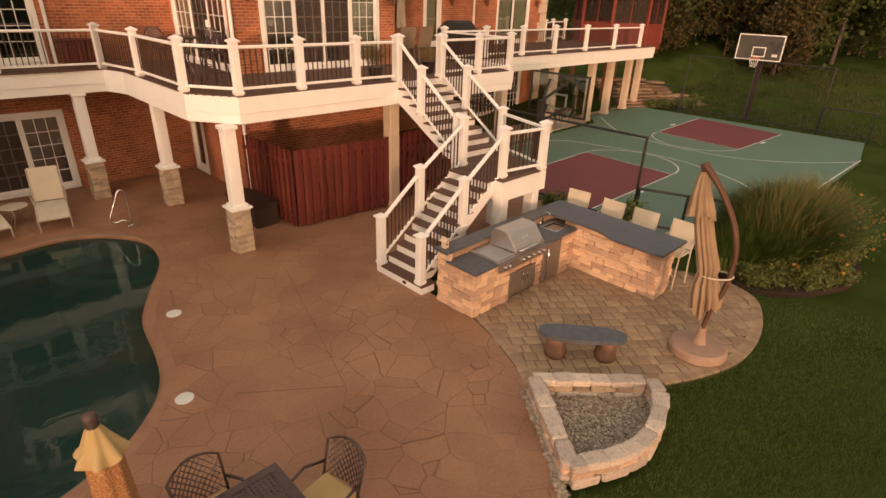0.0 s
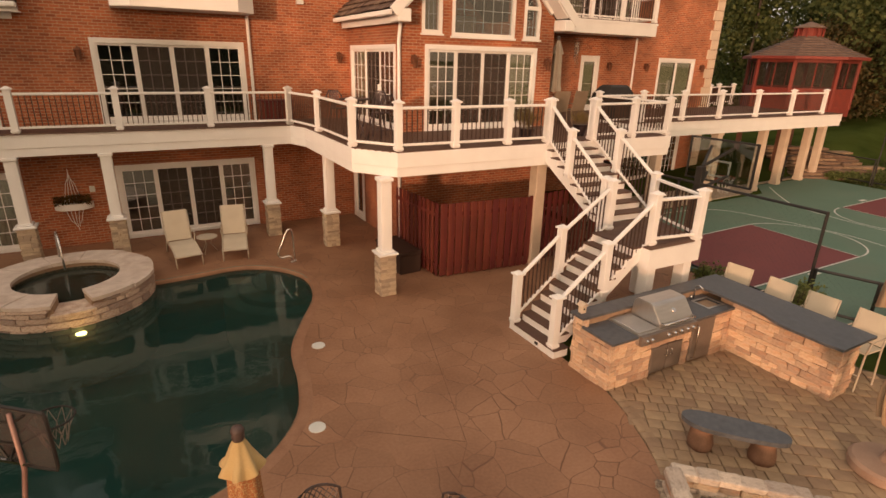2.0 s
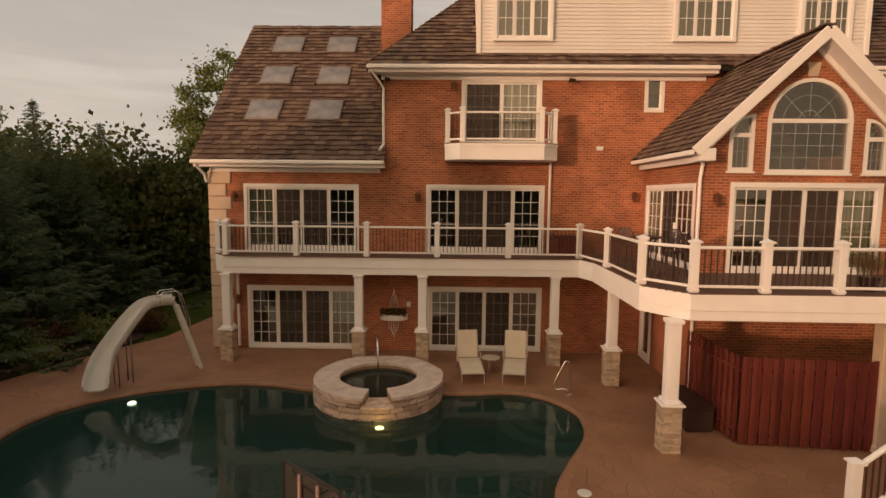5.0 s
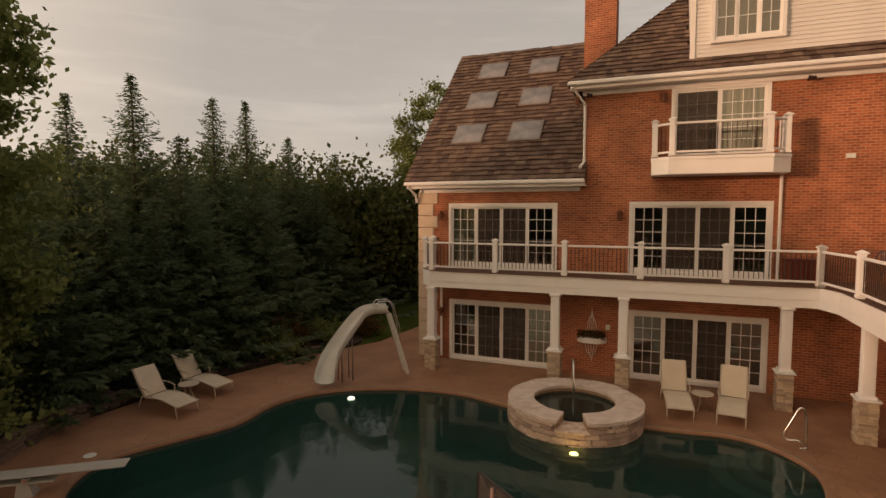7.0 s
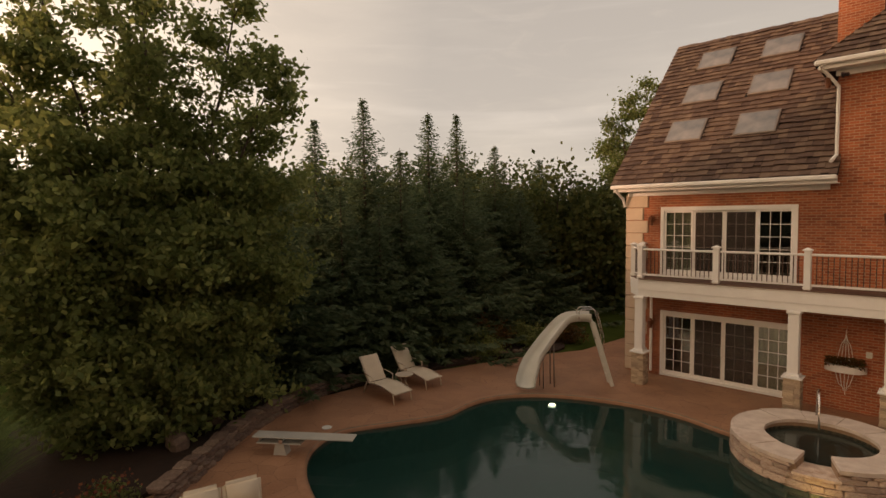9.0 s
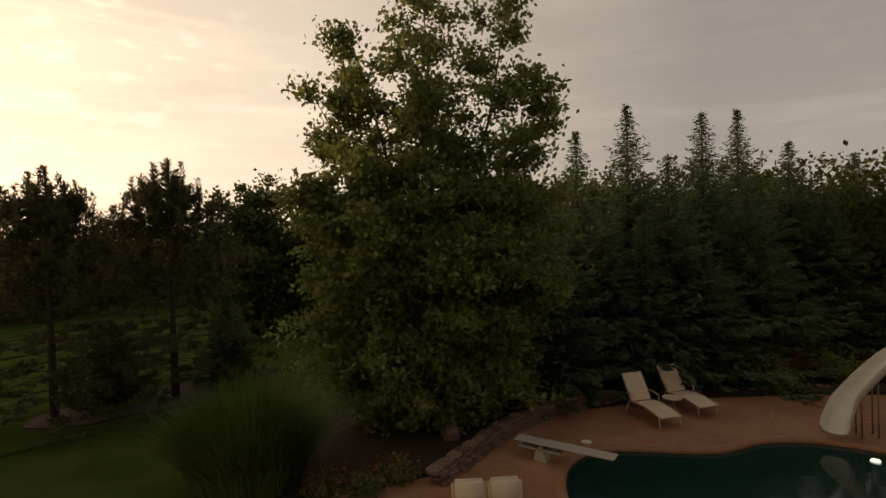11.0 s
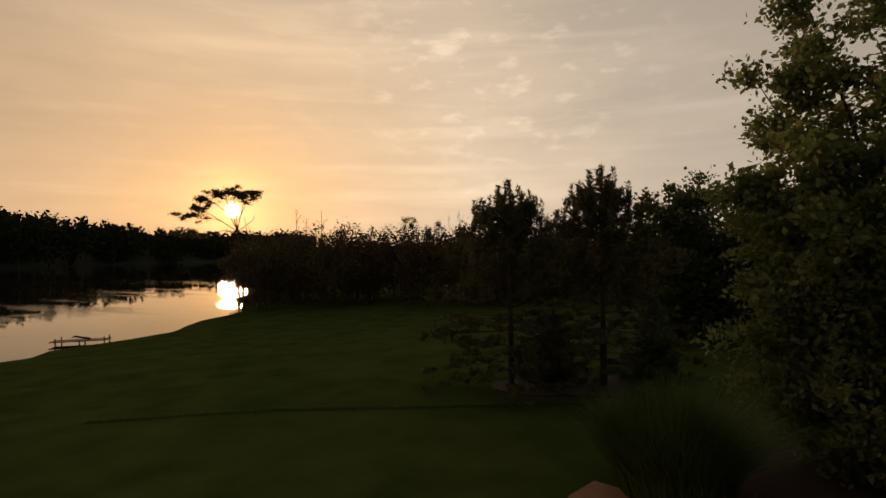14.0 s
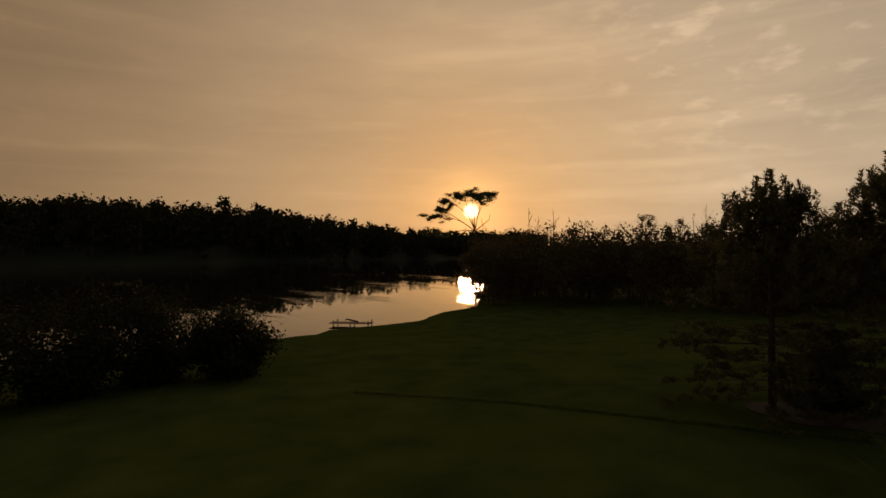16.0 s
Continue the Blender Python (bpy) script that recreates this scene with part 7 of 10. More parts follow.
def planter():
    p = thing("fire_pit", "quarter-round pale stone planter filled with gravel", "planter", (0, 0, 0))
    rg = random.Random(3)
    A, B = Vector((5.34, 3.36)), Vector((4.37, 2.12))
    E = Vector((6.56, 2.19))
    arc = spline([tuple(E), (6.33, 1.96), (5.95, 1.80), (5.55, 1.72), (5.20, 1.74), (4.86, 1.87), tuple(B)], 5, False)
    def run(ln, lay):
        pts = [Vector(q) for q in ln]
        tot = [0.0]
        for a, c in zip(pts, pts[1:]):
            tot.append(tot[-1] + (c - a).length)
        def at(d):
            for i in range(len(pts) - 1):
                if d <= tot[i + 1]:
                    return pts[i] + (pts[i + 1] - pts[i]) * ((d - tot[i]) / max(tot[i + 1] - tot[i], 1e-6)), (pts[i + 1] - pts[i]).normalized()
            return pts[-1], (pts[-1] - pts[-2]).normalized()
        for z0, z1, ln_, w, nm, mt in lay:
            d = 0.0
            while d < tot[-1] - 0.05:
                s = min(rg.uniform(*ln_), tot[-1] - d)
                if tot[-1] - d - s < 0.12:
                    s = tot[-1] - d
                c, t = at(d + s / 2)
                a = math.degrees(math.atan2(t.y, t.x))
                piece(nm, stone_mesh(mt, rg.randrange(10), 0.10), p, pose(c.x, c.y, (z0 + z1) / 2 + rg.uniform(-0.004, 0.006), 0, 0, a + rg.uniform(-2.5, 2.5)) @ Matrix.Diagonal((s + (0.022 if nm == "cap_stone" else 0.004), w * rg.uniform(0.97, 1.05), z1 - z0 - 0.004, 1)))
                d += s
    lay = [(-0.05, 0.11, (0.2, 0.42), 0.20, "stone", LIME), (0.11, 0.21, (0.15, 0.38), 0.19, "stone", FIELD), (0.21, 0.31, (0.22, 0.38), 0.215, "cap_stone", LIME)]
    run([tuple(A), tuple(B)], lay)
    run([tuple(A), (6.47, 2.28)], lay)
    run(arc, lay)
    poly = [tuple(A), tuple(E)] + [q[:2] for q in arc[1:-1]] + [tuple(B)]
    verts, faces = [], []
    while len(faces) < 6000 * 6:
        x, y = rg.uniform(4.3, 6.7), rg.uniform(1.5, 3.3)
        if not inside(x, y, poly):
            continue
        r = rg.uniform(0.010, 0.024)
        z = 0.012 + rg.uniform(0, 0.05)
        i0 = len(verts)
        for dx, dy, dz in ((-1, -.7, -.5), (1, -.8, -.5), (.9, .8, -.5), (-.8, .9, -.5), (-.7, -.6, .5), (.7, -.7, .6), (.7, .6, .5), (-.6, .7, .6)):
            verts.append((x + dx * r + rg.uniform(-.3, .3) * r, y + dy * r + rg.uniform(-.3, .3) * r, z + dz * r))
        faces += [[i0 + k for k in f] for f in ((0, 1, 5, 4), (1, 2, 6, 5), (2, 3, 7, 6), (3, 0, 4, 7), (4, 5, 6, 7), (3, 2, 1, 0))]
    ob = new("gravel", raw_mesh("gravel", verts, faces, GRAVEL)); ob.parent = p; tagged(ob, "loose grey gravel", kind="stuff")
    bm = prism(bmesh.new(), [poly], lambda x, y: (x, y, -0.05), Vector((0, 0, 0.06))); part("soil", bm, GRAVEL, p)
    # pebble strip along the slab
    verts, faces = [], []
    ln = spline([(5.23, 3.46), (4.88, 2.98), (4.49, 2.48), (4.13, 2.07)], 10, False)
    for k in range(700):
        c = Vector(rg.choice(ln)[:2]) + Vector((rg.uniform(-0.03, 0.09), rg.uniform(-0.07, 0.03)))
        r = rg.uniform(0.012, 0.026)
        i0 = len(verts)
        for dx, dy, dz in ((-1, -.7, -.3), (1, -.8, -.3), (.9, .8, -.3), (-.8, .9, -.3), (-.7, -.6, .6), (.7, -.7, .6), (.7, .6, .6), (-.6, .7, .6)):
            verts.append((c.x + dx * r, c.y + dy * r, 0.012 + dz * r))
        faces += [[i0 + q for q in f] for f in ((0, 1, 5, 4), (1, 2, 6, 5), (2, 3, 7, 6), (3, 0, 4, 7), (4, 5, 6, 7))]
    tagged(new("pebble_strip", raw_mesh("pebble_strip", verts, faces, GRAVEL)), "loose pebbles along the edge of the patio slab", "pebbles", kind="stuff")


planter()


def cantilever_umbrella():
    at = (8.2, 2.17)
    turn = math.degrees(math.atan2(at[1], at[0])) - 90
    u = thing("cantilever_umbrella", "closed tan cantilever umbrella with a bent wooden mast", "umbrella", (*at, 0), turn)
    # local x runs along the arm, from the canopy to the mast
    bm = bmesh.new(); lathe(bm, [(0.42, 0), (0.45, 0.03), (0.45, 0.13), (0.41, 0.17), (0.12, 0.19)], 36); part("base", bm, UBASE, u, "round concrete base", False)
    bm = bmesh.new(); lathe(bm, [(0.12, 0.19), (0.08, 0.30), (0.055, 0.50), (0.05, 0.51)], 16); part("socket", bm, UBASE, u)
    for off in (-0.055, 0.055):
        bm = bmesh.new(); tube(bm, spline([(0.0, off * 0.4, 0.45), (0.05, off, 0.90), (0.14, off, 1.20), (0.17, off, 1.55), (0.15, off, 1.90), (0.02, off, 2.30), (-0.20, off, 2.68), (-0.42, off, 2.96), (-0.53, off * 0.6, 3.06)], 5, False), 0.036, 8); part("mast", bm, TIMBER, u, "bent brown wooden mast", True)
    for x, z in ((0.13, 1.15), (0.14, 1.92), (-0.22, 2.70)):
        bm = bmesh.new(); tube(bm, [(x, -0.055, z), (x, 0.055, z)], 0.018, 6); part("spacer", bm, TIMBER, u)
    bm = bmesh.new(); tube(bm, [(-0.50, 0, 3.0), (-0.55, 0, 3.10)], 0.065, 10); part("finial", bm, TIMBER, u)

    def cloth(rows, folds, deep, hem, seed):
        """Folded canvas round an axis: rows of axis x, radius and height, the folds growing downwards."""
        rg = random.Random(seed)
        ph = [rg.uniform(0, 6.28) for _ in range(4)]
        bm = bmesh.new()
        seg, n = 88, len(rows)
        rings = []
        for i, (x, r, z) in enumerate(rows):
            ring = []
            for j in range(seg):
                a = 2 * math.pi * j / seg
                k = 1 + deep * min(1, 0.35 + i / n) * (abs(math.sin(folds * a / 2 + ph[0] + 0.12 * i)) * 2 - 1) + 0.10 * math.sin(3 * a + ph[1] + 0.3 * i)
                drop = hem * (0.6 * math.sin(2 * a + ph[2]) + 0.4 * math.sin(5 * a + ph[3])) if i == n - 1 else 0
                ring.append(bm.verts.new((x + r * k * math.cos(a), r * k * math.sin(a), z + drop)))
            rings.append(ring)
        for a, b in zip(rings, rings[1:]):
            for j in range(seg):
                bm.faces.new((a[j], a[(j + 1) % seg], b[(j + 1) % seg], b[j]))
        return bm
    part("canopy", cloth([(-0.50, 0.06, 2.72), (-0.44, 0.11, 2.45), (-0.36, 0.125, 2.15), (-0.27, 0.13, 1.85), (-0.17, 0.14, 1.55), (-0.15, 0.115, 1.42), (-0.13, 0.16, 1.25), (-0.09, 0.19, 1.05), (-0.06, 0.17, 0.82)], 12, 0.30, 0.16, 4), CANVAS, u, "folded tan canvas canopy", True)
    part("valance", cloth([(-0.53, 0.05, 2.98), (-0.52, 0.085, 2.88), (-0.50, 0.115, 2.68), (-0.46, 0.155, 2.45), (-0.44, 0.175, 2.32)], 9, 0.26, 0.05, 7), CANVAS, u, "", True)
    bm = bmesh.new(); tube(bm, [(-0.02 + 0.24 * math.cos(a), 0.17 * math.sin(a), 1.42 + 0.03 * math.cos(a)) for a in [2 * math.pi * k / 24 for k in range(25)]], 0.014, 6); part("tie_strap", bm, SLING, u)


cantilever_umbrella()


# ---- fence under the deck ----
def board_fence():
    f = thing("board_fence", "red-stained upright board fence under the deck", "fence", (0, 0, 0))
    rg = random.Random(2)
    def run(a, b):
        a, b = Vector(a), Vector(b)
        n = int((b - a).length / 0.098)
        d = (b - a) / n
        t = math.degrees(math.atan2(d.y, d.x))
        for k in range(n):
            c = a + d * (k + 0.5)
            s = 0.022 if k % 2 else -0.012
            nrm = Vector((-d.y, d.x)).normalized() * s
            pbox("fence_board", f, (c.x + nrm.x, c.y + nrm.y, 0.96 + rg.uniform(-0.01, 0.01)), (0.090, 0.022, 1.86), REDWOOD, 0.004, (0, 0, t))
        for z in (0.3, 1.6):
            bar("fence_rail", f, (a.x, a.y + 0.04, z), (b.x, b.y + 0.04, z), 0.04, 0.09, REDWOOD)
    run((5.98, 10.86), (8.7, 10.62))
    run((8.8, 10.80), (11.6, 10.9))
    run((5.80, 13.0), (5.96, 10.9))


board_fence()
bm = bmesh.new(); block(bm, -0.30, -0.68, 0.0, 0.30, 0.68, 0.50)
block(bm, -0.32, -0.70, 0.50, 0.32, 0.70, 0.58); bmesh.ops.bevel(bm, geom=bm.edges[:], offset=0.02, segments=2, affect="EDGES")
ob = part("storage_chest", bm, surf("dark_brown_plastic", (0.035, 0.018, 0.013), (0.06, 0.03, 0.022), 0.6, 4, 60, 0.1), None); ob.matrix_basis = pose(5.42, 12.10, 0.0, 0, 0, 4)
tagged(ob, "dark brown low storage chest beside the red fence", "chest")


# ---- ball court ----
def ball_court():
    c = thing("ball_court", "green ball court with maroon keys and white lines", "court", kind="structure")
    out_ = [(12.6, 3.25), (25.54, 3.0), (29.6, 3.55), (29.45, 14.38), (24.7, 14.38), (23.3, 13.2), (12.6, 13.0)]
    part("court_slab", prism(bmesh.new(), [out_], lambda x, y: (x, y, -0.02), Vector((0, 0, -0.12))), COURT, c)
    part("key", prism(bmesh.new(), [[(12.7, 6.95), (17.9, 6.95), (18.1, 10.45), (12.7, 10.3)]], lambda x, y: (x, y, -0.012), Vector((0, 0, -0.02))), KEYRED, c)
    part("key", prism(bmesh.new(), [[(23.6, 6.75), (28.3, 6.5), (28.8, 10.5), (23.95, 10.35)]], lambda x, y: (x, y, -0.012), Vector((0, 0, -0.02))), KEYRED, c)

    def line(pts, w=0.05):
        bm = bmesh.new()
        pts = [Vector(p) for p in pts]
        L_, R_ = [], []
        for i, p in enumerate(pts):
            t = (pts[min(i + 1, len(pts) - 1)] - pts[max(i - 1, 0)]).normalized()
            o = Vector((-t.y, t.x)) * (w / 2)
            L_.append(bm.verts.new((p.x + o.x, p.y + o.y, -0.006))); R_.append(bm.verts.new((p.x - o.x, p.y - o.y, -0.006)))
        for i in range(len(pts) - 1):
            bm.faces.new((L_[i], L_[i + 1], R_[i + 1], R_[i]))
        part("court_line", bm, LINE, c)
    line([(12.7, 6.95), (17.9, 6.95), (18.1, 10.45), (12.7, 10.3)])
    line([(28.3, 6.5), (23.6, 6.75), (23.95, 10.35), (28.8, 10.5)])
    line([(18.0 + 1.75 * math.sin(math.pi * k / 20), 8.7 + 1.75 * math.cos(math.pi * k / 20)) for k in range(21)])
    line([(23.78 - 1.80 * math.sin(math.pi * k / 20), 8.55 + 1.80 * math.cos(math.pi * k / 20)) for k in range(21)])
    line(spline([(12.7, 3.9), (16.0, 3.95), (18.1, 4.42), (19.3, 5.9), (19.9, 8.0), (19.55, 10.3), (18.3, 12.5), (12.7, 12.7)], 6, False))
    line(spline([(25.4, 3.0), (23.6, 4.3), (22.25, 5.9), (21.8, 7.6), (21.9, 9.5), (22.5, 11.5), (24.84, 13.85)], 6, False))
    for x, y in ((25.7, 6.50), (26.1, 10.62), (15.2, 6.78), (15.4, 10.55)):
        line([(x - 0.22, y), (x + 0.22, y)], 0.16)
    line([(17.6, 3.28), (25.8, 3.02)])


ball_court()
bm = prism(bmesh.new(), [[(12.9, 13.3), (23.0, 13.5), (24.6, 14.5), (29.2, 14.6), (29.2, 15.0), (15.0, 15.2), (12.9, 15.2)]], lambda x, y: (x, y, 0.0), Vector((0, 0, -0.1)))
tagged(part("court_walk", bm, CONC, None), "pale concrete walk under the court-side deck", "pavement", kind="structure")


def hoop(name, label, x, y, face, z_board, pole, glass, board=(1.9, 1.15)):
    """A hoop on a post; face: degrees of the way the board looks."""
    h = thing(name, label, "basketball hoop", (x, y, 0), face - 90, "basketball hoops")
    w, t = board
    bm = prism(bmesh.new(), [rect(-w / 2, 0, w / 2, t), rect(-w / 2 + 0.05, 0.05, w / 2 - 0.05, t - 0.05)], lambda a, b: (a, pole, z_board + b), Vector((0, 0.04, 0))); part("board_rim", bm, BLACK if glass else LINE, h)
    bm = bmesh.new(); block(bm, -w / 2 + 0.05, pole + 0.012, z_board + 0.05, w / 2 - 0.05, pole + 0.024, z_board + t - 0.05); part("board", bm, COURTGLASS if glass else surf("grey_board", (0.06, 0.055, 0.05), (0.09, 0.085, 0.075), 0.3, 2, 30, 0.0), h)
    bm = prism(bmesh.new(), [rect(-0.30, 0.15, 0.30, 0.60), rect(-0.25, 0.20, 0.25, 0.55)], lambda a, b: (a, pole + 0.03, z_board + b), Vector((0, 0.006, 0))); part("target_square", bm, LINE, h)
    zr = z_board + 0.12
    bm = bmesh.new(); tube(bm, [(0.23 * math.cos(a), pole + 0.40 + 0.23 * math.sin(a), zr) for a in [2 * math.pi * k / 20 for k in range(21)]], 0.012, 6)
    block(bm, -0.08, pole + 0.04, zr - 0.08, 0.08, pole + 0.18, zr + 0.01); part("ring", bm, surf("orange_ring", (0.45, 0.10, 0.05), (0.55, 0.14, 0.07), 0.5, 4, 40, 0.0), h)
    bm = bmesh.new()
    for k in range(12):
        a0, a1 = 2 * math.pi * k / 12, 2 * math.pi * (k + 1) / 12
        for s in (0, 1):
            p, q = (a0, a1) if s else (a1, a0)
            m = (a0 + a1) / 2
            tube(bm, [(0.23 * math.cos(p), pole + 0.40 + 0.23 * math.sin(p), zr), (0.17 * math.cos(m), pole + 0.40 + 0.17 * math.sin(m), zr - 0.2), (0.12 * math.cos(q), pole + 0.40 + 0.12 * math.sin(q), zr - 0.42)], 0.006, 4)
    part("net", bm, LINE, h)
    pbox("pole", h, (0, 0, (z_board + 0.5) / 2), (0.18, 0.16, z_board + 0.5), BLACK if glass else IRON, 0.01)
    for s in (-0.3, 0.3):
        bar("strut", h, (0, 0.05, z_board - 0.1), (s, pole, z_board + 0.25), 0.06, 0.06, BLACK)
        bar("strut", h, (0, 0.05, z_board + 0.5), (s, pole, z_board + t - 0.2), 0.06, 0.06, BLACK)
    if not glass:
        pbox("label_plate", h, (-0.72, pole + 0.045, z_board + 0.26), (0.24, 0.006, 0.12), LINE, 0.0)
    return h


hoop("basketball_hoop", "basketball hoop with a dark white-rimmed board", 30.7, 8.85, 180, 2.92, 0.75, False, (2.05, 1.15))
hoop("basketball_hoop", "clear-board basketball hoop with a padded black post", 12.45, 8.75, 2, 2.22, 0.75, True)


def mesh_fence(pts, h, label):
    f = thing("chain_fence", label, "fence", (0, 0, 0), group="court fences")
    for p in pts:
        z = lawn_height(*p) if p[0] > 29 else -0.05
        bm = bmesh.new(); tube(bm, [(p[0], p[1], z), (p[0], p[1], h)], 0.035, 8); part("post", bm, BLACK, f)
    for a, b in zip(pts, pts[1:]):
        for z in (h - 0.03, 0.12):
            bm = bmesh.new(); tube(bm, [(*a, z), (*b, z)], 0.034, 6); part("rail", bm, BLACK, f)
        a_, b_ = Vector(a), Vector(b)
        L0 = (b_ - a_).length
        bm = bmesh.new()
        s = 0.13
        k = -h
        while k < L0:
            for sg in (1, -1):
                s0, z0, s1, z1 = (k, 0.12, k + h - 0.15, h - 0.03) if sg > 0 else (k, h - 0.03, k + h - 0.15, 0.12)
                if s0 < 0:
                    z0 += (0 - s0) * (z1 - z0) / (s1 - s0); s0 = 0
                if s1 > L0:
                    z1 = z0 + (L0 - s0) * (z1 - z0) / (s1 - s0); s1 = L0
                if s1 - s0 > 0.03:
                    p, q = a_ + (b_ - a_) * (s0 / L0), a_ + (b_ - a_) * (s1 / L0)
                    tube(bm, [(p.x, p.y, z0), (q.x, q.y, z1)], 0.0009, 3, False)
            k += s
        part("wire_mesh", bm, BLACK, f)


mesh_fence([(12.4, 13.0), (12.4, 9.3), (12.42, 5.6)], 2.32, "tall black chain-link fence behind the clear hoop")
mesh_fence([(12.46, 5.55), (12.85, 4.5), (13.25, 3.5)], 1.05, "low black chain-link fence along the court")
mesh_fence([(29.93, 5.54), (30.0, 8.8), (30.06, 12.06)], 2.9, "tall black chain-link fence behind the far hoop")
mesh_fence([(29.98, 12.12), (30.2, 14.9), (26.68, 14.39)], 1.22, "low black chain-link fence round the court corner")
mesh_fence([(29.88, 5.48), (29.92, 3.5)], 1.22, "low black chain-link fence at the lawn side")


# ---- gazebo ----
def gazebo():
    g = thing("gazebo", "red octagonal screened gazebo with a shake roof and cupola", "gazebo", (29.5, 16.25, 0))
    R, z0, ze, za = 2.35, DECK_Z, 5.66, 6.72
    P = [(math.cos(radians(22.5 + 45 * k)), math.sin(radians(22.5 + 45 * k))) for k in range(8)]
    part("floor", prism(bmesh.new(), [[(R * 1.02 * a, R * 1.02 * b) for a, b in P]], lambda x, y: (x, y, z0 - 0.3), Vector((0, 0, 0.3))), REDPAINT, g)
    for k in range(8):
        a, b = Vector(P[k]) * R, Vector(P[(k + 1) % 8]) * R
        pbox("post", g, (a.x, a.y, (z0 + ze) / 2), (0.16, 0.16, ze - z0), REDPAINT, 0.01, (0, 0, 22.5 + 45 * k))
        for z, hh in ((z0 + 0.08, 0.16), (z0 + 0.95, 0.08), (ze - 0.12, 0.22)):
            bar("rail", g, (a.x, a.y, z), (b.x, b.y, z), 0.08, hh, REDPAINT)
        bar("panel", g, (a.x, a.y, z0 + 0.5), (b.x, b.y, z0 + 0.5), 0.03, 0.85, REDPAINT)
        bm = bmesh.new()
        va = [bm.verts.new(v) for v in ((a.x, a.y, z0 + 0.95), (b.x, b.y, z0 + 0.95), (b.x, b.y, ze - 0.2), (a.x, a.y, ze - 0.2))]
        bm.faces.new(va); bmesh.ops.solidify(bm, geom=bm.faces[:], thickness=0.01); part("screen", bm, SCREEN, g, "dark insect screen")
        for q in ((a + b) / 2,):
            bar("mullion", g, (q.x, q.y, z0 + 0.95), (q.x, q.y, ze - 0.1), 0.05, 0.05, REDPAINT)
        p, q = Vector(P[k]) * (R + 0.38), Vector(P[(k + 1) % 8]) * (R + 0.38)
        # roof face with shake courses
        n = 9
        for j in range(n):
            bm = bmesh.new()
            f0, f1 = j / n * 0.86, (j + 1) / n * 0.86
            lift = 0.05
            z_0, z_1 = ze + (za - ze) * f0 / 0.86, ze + (za - ze) * f1 / 0.86
            c = [(p.x * (1 - f0), p.y * (1 - f0), z_0 + lift), (q.x * (1 - f0), q.y * (1 - f0), z_0 + lift), (q.x * (1 - f1), q.y * (1 - f1), z_1), (p.x * (1 - f1), p.y * (1 - f1), z_1),
                 (p.x * (1 - f0), p.y * (1 - f0), z_0 - 0.01), (q.x * (1 - f0), q.y * (1 - f0), z_0 - 0.01)]
            v = [bm.verts.new(w) for w in c]
            bm.faces.new(v[:4]); bm.faces.new((v[4], v[5], v[1], v[0]))
            part("shake_course", bm, SHAKE_STUFF, g)
        bar("eave_board", g, (p.x, p.y, ze - 0.02), (q.x, q.y, ze - 0.02), 0.04, 0.14, REDPAINT)
    for k in range(8):
        a = Vector(P[k]) * 0.60
        pbox("cupola_post", g, (a.x, a.y, za + 0.06), (0.08, 0.08, 0.56), REDPAINT)
    bm = bmesh.new(); lathe(bm, [(0.57, za - 0.25), (0.57, za + 0.32)], 8); part("cupola", bm, REDPAINT, g)
    bm = bmesh.new(); lathe(bm, [(0.74, za + 0.30), (0.74, za + 0.35), (0.03, za + 0.62)], 8); part("cupola_roof", bm, SHAKE_STUFF, g)
    for k in range(3):
        a = Vector(P[2 * k]) * (R - 0.2)
        zz = lawn_height(29.5 + a.x, 16.25 + a.y)
        pbox("pier", g, (a.x, a.y, (z0 + zz) / 2 - 0.2), (0.2, 0.2, z0 - zz), TIMBER)


gazebo()

